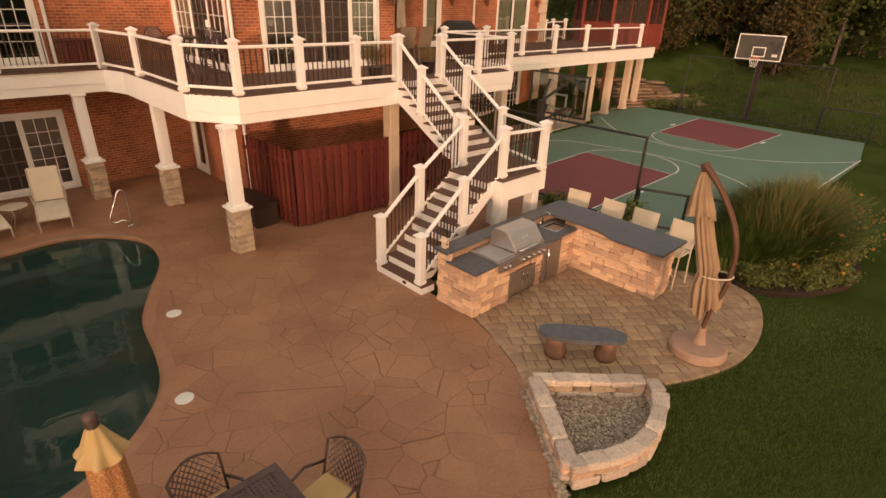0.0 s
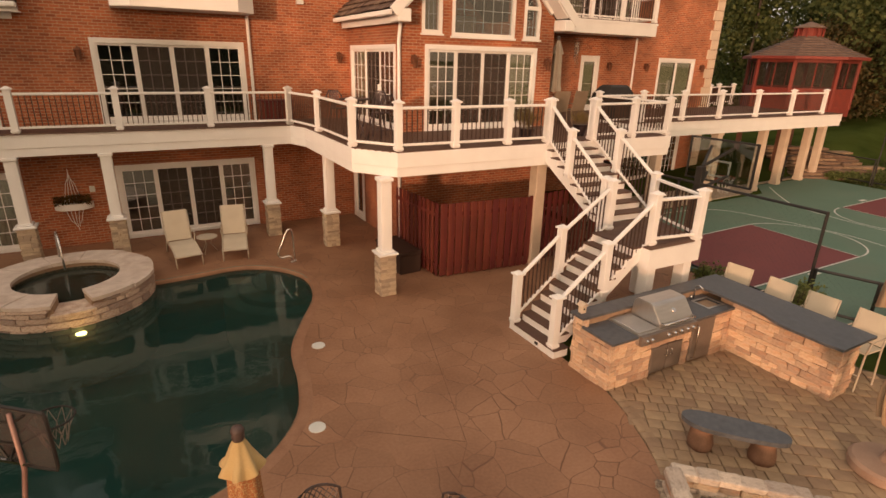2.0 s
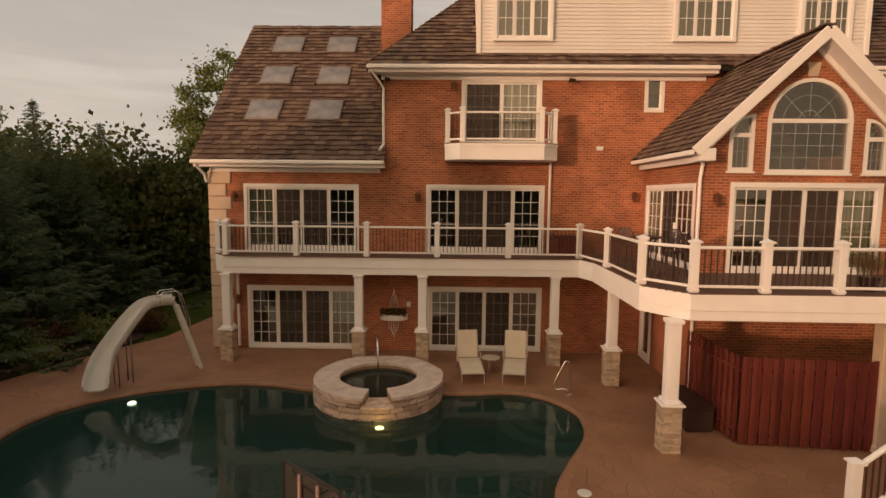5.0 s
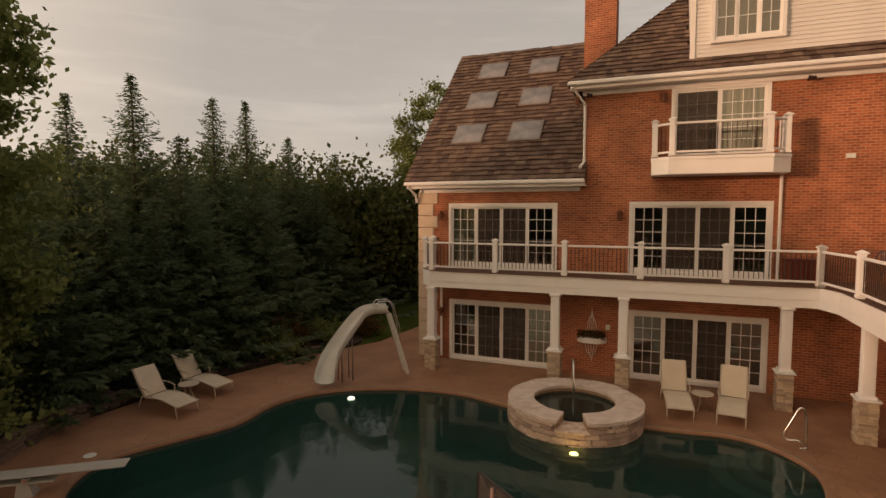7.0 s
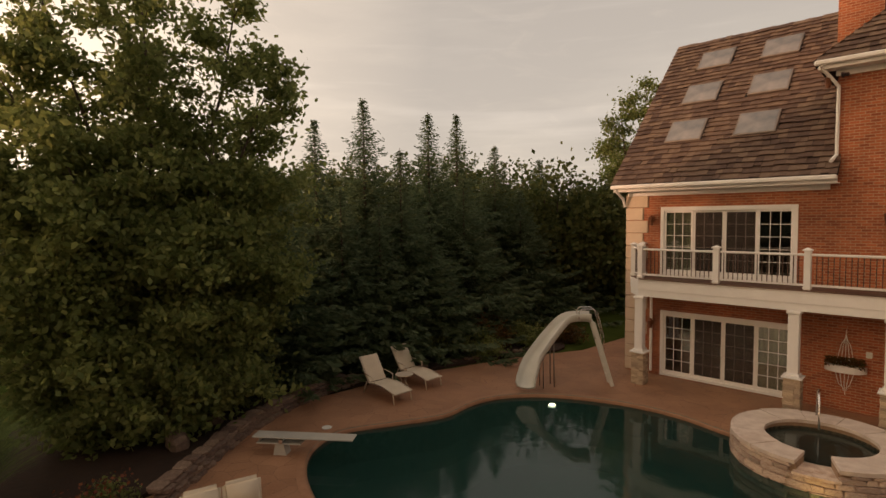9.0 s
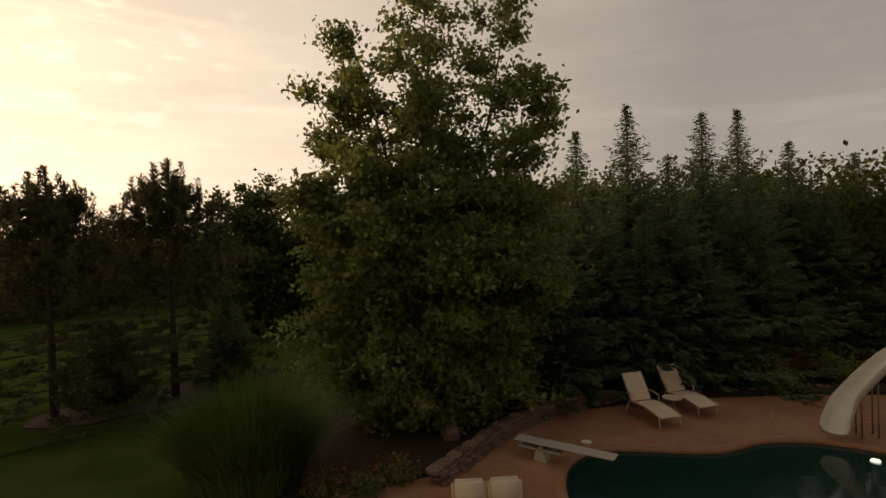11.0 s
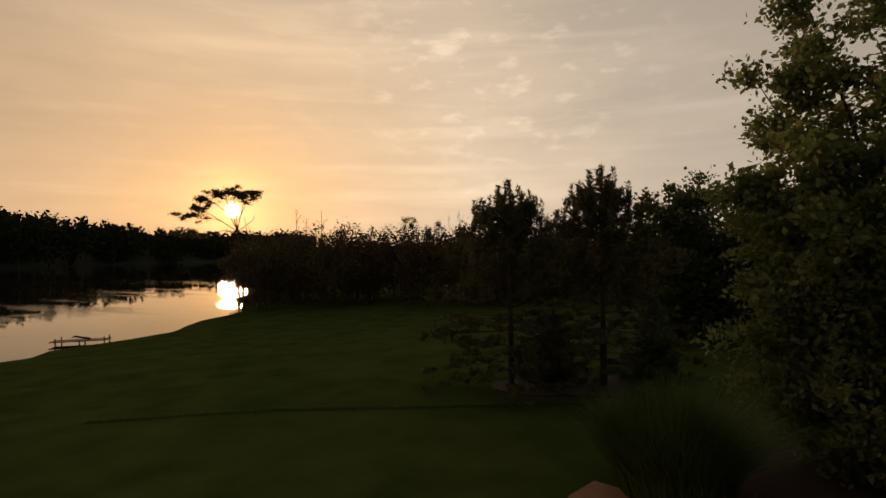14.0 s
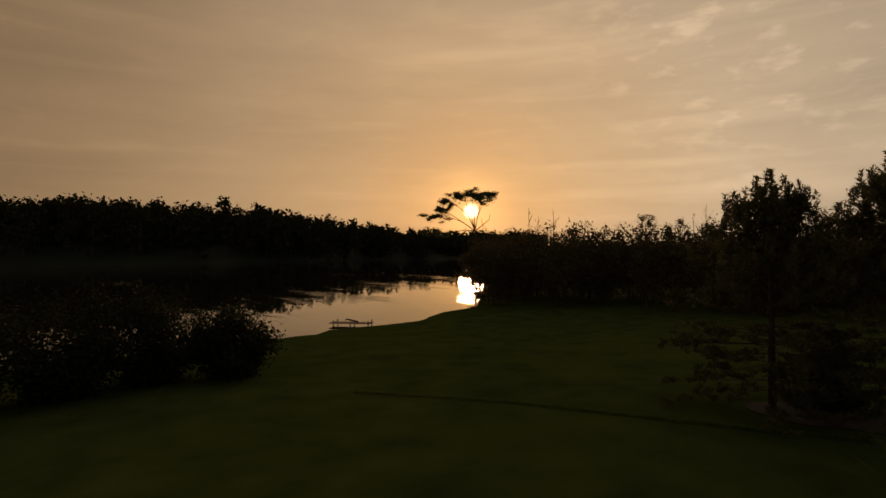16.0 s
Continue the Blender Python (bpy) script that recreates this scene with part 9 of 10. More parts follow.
def grass_clump(x, y, r, h, n, mat, plume, seed, label):
    """A fountain of long arching blades."""
    rg = np.random.default_rng(seed)
    t = thing("ornamental_grass", label, "grass", (x, y, -0.04))
    def blades(n, h, wid, lean, mat, name):
        a, s = rg.uniform(0, 6.283, n), np.sqrt(rg.uniform(0, 1, n))
        bx, by = 0.55 * r * s * np.cos(a), 0.55 * r * s * np.sin(a)
        a2 = a + rg.normal(0, 0.5, n)
        L0 = h * rg.uniform(0.75, 1.1, n) * (1.08 - 0.25 * s)
        out = lean * s * rg.uniform(0.5, 1.2, n) * L0
        V, F = [], []
        ts = (0, 0.4, 0.75, 1.0)
        for k, tt in enumerate(ts):
            cx, cy = bx + np.cos(a2) * out * tt**1.8, by + np.sin(a2) * out * tt**1.8
            cz = L0 * (tt - 0.28 * lean * s * tt**2.4)
            w = wid * (1 - tt * 0.92)
            sx, sy = -np.sin(a2 + 0.4) * w, np.cos(a2 + 0.4) * w
            V += [np.column_stack([cx - sx, cy - sy, cz]), np.column_stack([cx + sx, cy + sy, cz])]
        V = np.stack(V, 1).reshape(-1, 3)
        b = (np.arange(n) * 8)[:, None]
        F = np.concatenate([b + np.array([2 * k, 2 * k + 1, 2 * k + 3, 2 * k + 2]) for k in range(3)])
        ob = new(name, raw_mesh(name, V, F, mat)); ob.parent = t
    blades(n, h, 0.017, 0.75, mat, "blade_mass")
    if plume:
        blades(n // 6, h * 1.12, 0.016, 0.45, DRYREED, "plume_mass")
    return t


grass_clump(-11.85, -0.35, 1.9, 2.3, 5200, REED, False, 91, "large green clump of tall ornamental grass")
grass_clump(13.1, 2.55, 1.5, 1.75, 6500, REED, True, 92, "tan and green clump of tall ornamental grass")
grass_clump(14.3, 2.35, 1.4, 1.65, 4500, REED, True, 93, "tan and green clump of tall ornamental grass")
grass_clump(12.2, 2.95, 1.0, 1.30, 2600, REED, False, 94, "fresh green clump of arching grass")
for k, (x, y, h, r, nf) in enumerate(((13.35, 1.55, 1.15, 0.62, 150), (14.2, 1.45, 1.25, 0.70, 170), (12.75, 1.75, 0.85, 0.55, 60), (14.9, 1.75, 1.2, 0.6, 110), (12.2, 2.05, 0.6, 0.55, 12), (11.75, 2.45, 0.5, 0.45, 6), (13.0, 1.3, 0.55, 0.45, 50), (12.4, 1.6, 0.45, 0.40, 8))):
    s_ = shrub(x, y, h, r, 2600, 0.040, LEAF, 100 + k, label="leafy perennial with orange flowers" if nf > 20 else "low green leafy perennial at the bed's edge")
    rg = np.random.default_rng(200 + k)
    c = np.column_stack([rg.normal(0, 0.5 * r, nf), rg.normal(0, 0.5 * r, nf), h * rg.uniform(0.6, 1.08, nf)])
    ob = new("blossom", leaf_sheet("blossom", c, 0.032, rg, PETAL, 0.9)); ob.parent = s_
for k, (x, y, h, r) in enumerate(((29.9, 13.7, 0.45, 0.4), (30.5, 13.2, 0.5, 0.5), (31.3, 12.8, 0.4, 0.5), (32.1, 12.5, 0.45, 0.5), (32.9, 12.6, 0.6, 0.6))):
    shrub(x, y, h, r, 900, 0.07, LEAF, 120 + k, label="low green perennial before the stacked flagstones")
for k, (x, y) in enumerate(((-10.75, 1.1), (-10.5, 1.9), (-10.9, 2.6))):
    s_ = shrub(x, y, 0.5, 0.5, 1100, 0.04, LEAF, 110 + k, label="low perennial with dull red flowers")
    rg = np.random.default_rng(210 + k)
    c = np.column_stack([rg.normal(0, 0.25, 80), rg.normal(0, 0.25, 80), rg.uniform(0.35, 0.6, 80)])
    ob = new("blossom", leaf_sheet("blossom", c, 0.035, rg, REDPETAL, 0.9)); ob.parent = s_


# mulch beds
def bed(name, label, pts, z):
    ob = part(name, prism(bmesh.new(), [[p[:2] for p in spline(pts, 5)]], lambda x, y: (x, y, z(x, y) if callable(z) else z), Vector((0, 0, -0.25))), MULCH, None)
    tagged(ob, label, "garden bed", kind="structure")


bed("mulch_bed", "brown mulch bed round the grasses", [(11.4, 2.7), (11.7, 1.75), (13.2, 0.95), (14.6, 1.05), (15.6, 1.7), (15.7, 2.9), (14.5, 3.2), (12.5, 3.9)], -0.035)
bed("mulch_bed", "brown mulch bed under the pines", [(-19.3, -6.9), (-18.7, -5.2), (-19.2, -3.9), (-19.5, -2.2), (-21.0, -1.4), (-22.6, -2.4), (-22.4, -4.4), (-21.6, -5.6), (-20.6, -6.9)], lambda x, y: lawn_height(x, y) + 0.03)
bed("mulch_bed", "dark mulch bed behind the rock wall", [(-11.2, 3.9), (-12.4, 5.4), (-13.3, 8.4), (-13.2, 11.2), (-12.6, 13.6), (-12.0, 15.8), (-11.0, 18.4), (-13.4, 19.8), (-16.5, 15.0), (-18.0, 9.0), (-17.5, 3.5), (-14.5, 0.0), (-12.4, -1.4), (-10.8, 0.0), (-10.7, 2.4)], lambda x, y: 0.03)


# rock wall along the patio
def rock_wall():
    w = thing("rock_wall", "low dry-laid brown rock wall along the patio", "wall", kind="structure")
    ln = [Vector(p[:2]) for p in spline([(-10.15, 3.3), (-10.85, 4.15), (-11.45, 4.9), (-12.15, 5.85), (-12.7, 6.9), (-13.2, 8.4), (-13.4, 9.5), (-13.5, 10.4)], 12, False)]
    tot = [0.0]
    for a, b in zip(ln, ln[1:]):
        tot.append(tot[-1] + (b - a).length)
    rg = random.Random(9)
    z = -0.03
    for lay in range(4):
        hh = (0.10, 0.08, 0.09, 0.07)[lay]
        d = rg.uniform(0, 0.2)
        while d < tot[-1] - 0.1:
            s = rg.uniform(0.18, 0.46)
            i = max(k for k in range(len(ln) - 1) if tot[k] <= d)
            t = (ln[i + 1] - ln[i]).normalized()
            c = ln[i] + t * (d - tot[i] + s / 2)
            o = Vector((-t.y, t.x)) * (0.10 + 0.045 * lay + rg.uniform(-0.025, 0.025))
            fall = 1 if d < tot[-1] - 1.2 else max((tot[-1] - d) / 1.2, 0.35)
            if lay < 4 * fall:
                piece("rock", stone_mesh(ROCKWALL, rg.randrange(10), 0.14), w, pose(c.x + o.x, c.y + o.y, z + hh / 2, rg.uniform(-4, 4), rg.uniform(-4, 4), math.degrees(math.atan2(t.y, t.x)) + rg.uniform(-6, 6)) @ Matrix.Diagonal((s * 0.99, rg.uniform(0.26, 0.42), hh * 1.04, 1)))
            d += s
        z += hh
    for k in range(26):
        x, y = (-13.6 + 0.075 * k + rg.uniform(-0.1, 0.1), 10.6 + 0.30 * k + rg.uniform(-0.1, 0.1))
        if rg.random() < 0.55:
            r = rg.uniform(0.10, 0.24)
            piece("rock", stone_mesh(ROCKWALL, k % 10, 0.2), w, pose(x, y, r * 0.25, 5, 8, 40 * k) @ Matrix.Diagonal((r * 2, r * 1.3, r * 0.8, 1)))
    for k, (x, y, r) in enumerate(((-12.6, 4.4, 0.30), (-13.4, 5.6, 0.2))):
        piece("rock", stone_mesh(ROCKWALL, k, 0.2), w, pose(x, y, r * 0.4, 5, 8, 40 * k) @ Matrix.Diagonal((r * 2, r * 1.4, r * 1.6, 1)))


rock_wall()
# stone steps behind the court
def court_rocks():
    """Long flat stones stacked in receding courses on the bank."""
    w = thing("rock_terrace", "stacked flat tan flagstones on the bank beside the court", "rocks", kind="structure")
    rg = random.Random(19)
    a, d, back = Vector((28.6, 14.75)), Vector((0.86, -0.51)), Vector((0.51, 0.86))
    for k in range(9):
        s, run = 0.3 * rg.uniform(-1, 1) - 0.12 * k, 4.9 - 0.30 * k
        z = 0.0 + 0.145 * k
        while s < run:
            ln = rg.uniform(0.45, 1.15)
            c = a + d * (s + ln / 2) + back * (0.26 * k + rg.uniform(-0.06, 0.06))
            piece("flagstone", stone_mesh(FLAG, rg.randrange(10), 0.12), w, pose(c.x, c.y, z, rg.uniform(-2, 2), rg.uniform(-2, 2), -30.7 + rg.uniform(-5, 5)) @ Matrix.Diagonal((ln, rg.uniform(0.5, 0.72), rg.uniform(0.12, 0.17), 1)))
            s += ln * 0.97


court_rocks()


# longer grass added for a lawn lip's shadow line; blades close to the planter
def lawn_blades():
    rg = np.random.default_rng(301)
    w = thing("grass", "mown grass blades beside the stone planter", "grass", kind="stuff")
    ok = lambda x, y: not inside(x, y, PATIO) and not inside(x, y, EDGE_R) and not inside(x, y, PLANTER_XY)
    pts = []
    for x, y in zip(rg.uniform(4.0, 12.0, 150000), rg.uniform(-2.0, 3.3, 150000)):
        if rg.random() < 1.25 * math.exp(-((x - 7.6) / 3.0) ** 4 - ((y - 0.7) / 1.9) ** 4) * rg.uniform(0.6, 1) and ok(x, y):
            pts.append((x, y, lawn_height(x, y)))
    p = np.array(pts)
    n = len(p)
    h = rg.uniform(0.03, 0.075, n)
    a = rg.uniform(0, 6.283, n)
    lean = rg.normal(0, 0.028, (n, 2))
    wd = np.column_stack([np.cos(a), np.sin(a), np.zeros(n)]) * 0.0045
    tip = p + np.column_stack([lean, h])
    ob = new("blade_mass", raw_mesh("blade_mass", np.stack([p - wd, p + wd, tip], 1).reshape(-1, 3), np.arange(3 * n).reshape(n, 3), TURF)); ob.parent = w
    w2 = thing("grass", "longer grass on a lawn lip, added for its shadow line", "grass", kind="stuff")
    ln = np.array([p_[:2] for p_ in spline([(-18.9, -2.2), (-18.2, -3.6), (-16.9, -6.4), (-15.4, -9.9), (-13.8, -13.5), (-11.0, -18.0)], 40, False)])
    q = ln[rg.integers(0, len(ln), 9000)] + rg.normal(0, 0.05, (9000, 2)) * [1, 1]
    q = q + rg.normal(0, 0.04, q.shape)
    z = np.array([lawn_height(x, y) for x, y in q])
    b = np.column_stack([q, z - 0.01])
    a = rg.uniform(0, 6.283, len(b))
    wd = np.column_stack([np.cos(a), np.sin(a), np.zeros(len(b))]) * 0.010
    tip = b + np.column_stack([rg.normal(0, 0.05, (len(b), 2)), rg.uniform(0.05, 0.15, len(b))])
    ob = new("blade_mass", raw_mesh("blade_mass", np.stack([b - wd, b + wd, tip], 1).reshape(-1, 3), np.arange(3 * len(b)).reshape(-1, 3), TURF)); ob.parent = w2


lawn_blades()


def meadow():
    rg = np.random.default_rng(401)
    w = thing("meadow_grass", "rough tan and green meadow grass behind the court", "grass", kind="stuff")
    n = 20000
    x, y = rg.uniform(29.8, 46, n), rg.uniform(-3, 14.5, n)
    keep = np.array([(noise.noise((a * 0.35, b * 0.35, 3.1)) + rg.normal(0, 0.25)) > -0.15 and a > 29.8 + 0.3 * math.sin(b) for a, b in zip(x, y)])
    x, y = x[keep], y[keep]
    z = np.array([lawn_height(a, b) for a, b in zip(x, y)])
    b = np.column_stack([x, y, z - 0.02])
    n = len(b)
    a = rg.uniform(0, 6.283, n)
    wd = np.column_stack([np.cos(a), np.sin(a), np.zeros(n)]) * 0.03
    tip = b + np.column_stack([rg.normal(0, 0.10, (n, 2)), rg.uniform(0.06, 0.22, n)])
    ob = new("blade_mass", raw_mesh("blade_mass", np.stack([b - wd, b + wd, tip], 1).reshape(-1, 3), np.arange(3 * n).reshape(n, 3), MEADOW)); ob.parent = w


meadow()


for k, (x, y, h, r) in enumerate(((11.74, 7.50, 0.75, 0.40), (11.84, 7.12, 0.6, 0.35), (11.94, 5.51, 0.9, 0.45), (12.71, 5.71, 0.7, 0.4))):
    shrub(x, y, h, r, 900, 0.045, LEAF, 120 + k, label="leafy weed growing behind the cooking island", z=-0.04)
# ---- dining set by the pool, near the eye ----
def iron_chair(x, y, turn):
    c = thing("patio_chair", "dark cast-iron patio chair with a lattice back and yellow cushion", "chair", (x, y, 0), turn, "patio chairs")
    # local: seat faces -y, back at +y
    bm = bmesh.new(); block(bm, -0.25, -0.24, 0.40, 0.25, 0.24, 0.425); part("seat_frame", bm, CASTIRON, c)
    bm = bmesh.new(); block(bm, -0.24, -0.23, 0.428, 0.24, 0.23, 0.49); bmesh.ops.bevel(bm, geom=bm.edges[:], offset=0.025, segments=2, affect="EDGES"); part("cushion", bm, CANVAS_Y, c, "yellow seat cushion")
    def bp(u, v):
        return (u * 0.27 * (1 - 0.08 * (1 - v)), 0.25 + 0.14 * v - 0.06 * u * u, 0.44 + 0.50 * v)
    top = lambda u: 1.0 - 0.16 * u * u
    bm = bmesh.new(); tube(bm, [bp(-1, 0)] + [bp(-1, v) for v in (0.4, 0.84)] + [bp(u, top(u)) for u in np.linspace(-0.8, 0.8, 7)] + [bp(1, v) for v in (0.84, 0.4, 0)], 0.016, 6); part("back_frame", bm, CASTIRON, c, smooth=True)
    bm = bmesh.new()
    for k in range(-7, 8):
        for sg in (-1, 1):
            pts = []
            for v in np.linspace(0.06, 0.98, 9):
                u = k * 0.25 + sg * (v - 0.5) * 1.6
                if abs(u) <= 0.97 and v <= top(u):
                    pts.append(bp(float(u), float(v)))
            if len(pts) > 1:
                tube(bm, pts, 0.008, 4, False)
    part("lattice", bm, CASTIRON, c)
    for sx in (-1, 1):
        bm = bmesh.new(); tube(bm, [(sx * 0.25, -0.22, 0.41), (sx * 0.28, -0.26, 0.0)], 0.018, 6); part("leg", bm, CASTIRON, c)
        bm = bmesh.new(); tube(bm, [(sx * 0.25, 0.22, 0.41), (sx * 0.28, 0.32, 0.0)], 0.018, 6); part("leg", bm, CASTIRON, c)
        bm = bmesh.new(); tube(bm, [bp(sx, 0.35), (sx * 0.31, 0.0, 0.68), (sx * 0.30, -0.20, 0.64), (sx * 0.27, -0.23, 0.42)], 0.018, 6); part("armrest", bm, CASTIRON, c, smooth=True)


def iron_table(x0, y0, w):
    t = thing("patio_table", "dark cast-iron square patio table with a pierced top", "table", (x0, y0, 0))
    z = 0.73
    part("tabletop_rim", prism(bmesh.new(), [rect(-w, -w, 0, 0), rect(-w + 0.09, -w + 0.09, -0.09, -0.09)], lambda a, b: (a, b, z - 0.025), Vector((0, 0, 0.03))), CASTIRON, t)
    bm = bmesh.new()
    n = 20
    s = (w - 0.18) / n
    for k in range(n + 1):
        p = -w + 0.09 + s * k
        block(bm, p - 0.014, -w + 0.09, z - 0.012, p + 0.014, -0.09, z)
        block(bm, -w + 0.09, p - 0.014, z - 0.013, -0.09, p + 0.014, z - 0.001)
    part("tabletop_lattice", bm, CASTIRON, t)
    for a, b in ((-0.1, -0.1), (-w + 0.1, -0.1), (-0.1, -w + 0.1), (-w + 0.1, -w + 0.1)):
        bm = bmesh.new(); tube(bm, [(a, b, z - 0.02), (a * 0.9 - 0.05 * w, b * 0.9 - 0.05 * w, 0.35), (a, b, 0.0)], 0.022, 6); part("leg", bm, CASTIRON, t, smooth=True)


iron_table(1.71, 4.04, 1.10)
iron_chair(1.07, 4.08, 8)
iron_chair(1.97, 3.52, -80)


def folded_umbrella(x, y, top, label, upper, lower, name="patio_umbrella", finial=True, skirt=0.62, width=0.22):
    u = thing(name, label, "umbrella", (x, y, 0 if top < 4 else DECK_Z))
    z1 = top if top < 4 else top - DECK_Z
    bm = bmesh.new(); lathe(bm, [(0.24, 0), (0.25, 0.04), (0.20, 0.07), (0.05, 0.10), (0.04, 0.30)], 20); part("base", bm, IRON, u)
    bm = bmesh.new(); tube(bm, [(0, 0, 0.1), (0, 0, z1 - 0.12)], 0.02, 8); part("pole", bm, TIMBER, u)
    if finial:
        bm = bmesh.new(); lathe(bm, [(0.045, z1 - 0.14), (0.055, z1 - 0.10), (0.045, z1 - 0.085), (0.058, z1 - 0.05), (0.045, z1 - 0.015), (0.012, z1)], 14); part("finial", bm, surf("dark_brown_finial", (0.045, 0.030, 0.028), (0.10, 0.065, 0.058), 0.5, 8, 60, 0.1), u, smooth=True)
    def cloth(prof, wave, mat, nm):
        bm = bmesh.new()
        seg = 40
        rings = [[bm.verts.new((r * (1 + wave * i / len(prof) * math.cos(7 * a + i * 0.3)) * math.cos(a), r * (1 + wave * i / len(prof) * math.cos(7 * a + i * 0.3)) * math.sin(a), z + 0.03 * (i == len(prof) - 1) * math.cos(7 * a + 1))) for a in [2 * math.pi * j / seg for j in range(seg)]] for i, (r, z) in enumerate(prof)]
        for a, b in zip(rings, rings[1:]):
            for j in range(seg):
                bm.faces.new((a[j], a[(j + 1) % seg], b[(j + 1) % seg], b[j]))
        part(nm, bm, mat, u, smooth=True)
    cloth([(0.04, z1 - 0.12), (0.07, z1 - 0.18), (0.12, z1 - 0.32), (width * 0.86, z1 - skirt * 0.8), (width, z1 - skirt)], 0.30, upper, "valance")
    cloth([(width * 0.45, z1 - skirt * 0.75), (width * 0.80, z1 - skirt - 0.05), (width * 0.85, z1 - skirt - 0.5), (width * 0.98, z1 - skirt - 0.95), (width * 1.05, z1 - skirt - 1.15)], 0.34, lower, "canopy")


folded_umbrella(0.33, 3.98, 2.28, "closed yellow and spotted orange patio umbrella", CANVAS_Y, SPOTTED, skirt=0.43, width=0.165)
folded_umbrella(12.05, 14.3, 5.95, "closed greyish umbrella standing on the deck", GREYCANVAS, GREYCANVAS, skirt=0.55, width=0.18)


def cushion_chair(x, y, turn):
    c = thing("lounge_chair", "low patio chair with pale cushions", "chair", (x, y, 0), turn, "low chairs")
    for yy in (-0.31, 0.31):
        bm = bmesh.new(); block(bm, -0.30, yy - 0.30, 0.42, 0.34, yy + 0.30, 0.56); bmesh.ops.bevel(bm, geom=bm.edges[:], offset=0.05, segments=3, affect="EDGES"); part("seat_cushion", bm, SLING, c, smooth=True)
        bm = bmesh.new(); block(bm, -0.09, yy - 0.30, 0.0, 0.09, yy + 0.30, 0.48); bmesh.ops.bevel(bm, geom=bm.edges[:], offset=0.06, segments=3, affect="EDGES"); k = part("back_cushion", bm, SLING, c, smooth=True); k.matrix_basis = pose(0.36, 0, 0.46, 0, 14, 0)
    for sx in (-0.3, 0.4):
        for sy in (-0.58, 0.58):
            pbox("leg", c, (sx, sy, 0.20), (0.05, 0.05, 0.40), IRON)
    pbox("seat_frame", c, (0.04, 0, 0.39), (0.78, 1.22, 0.06), IRON)


cushion_chair(-7.95, 3.45, 165)


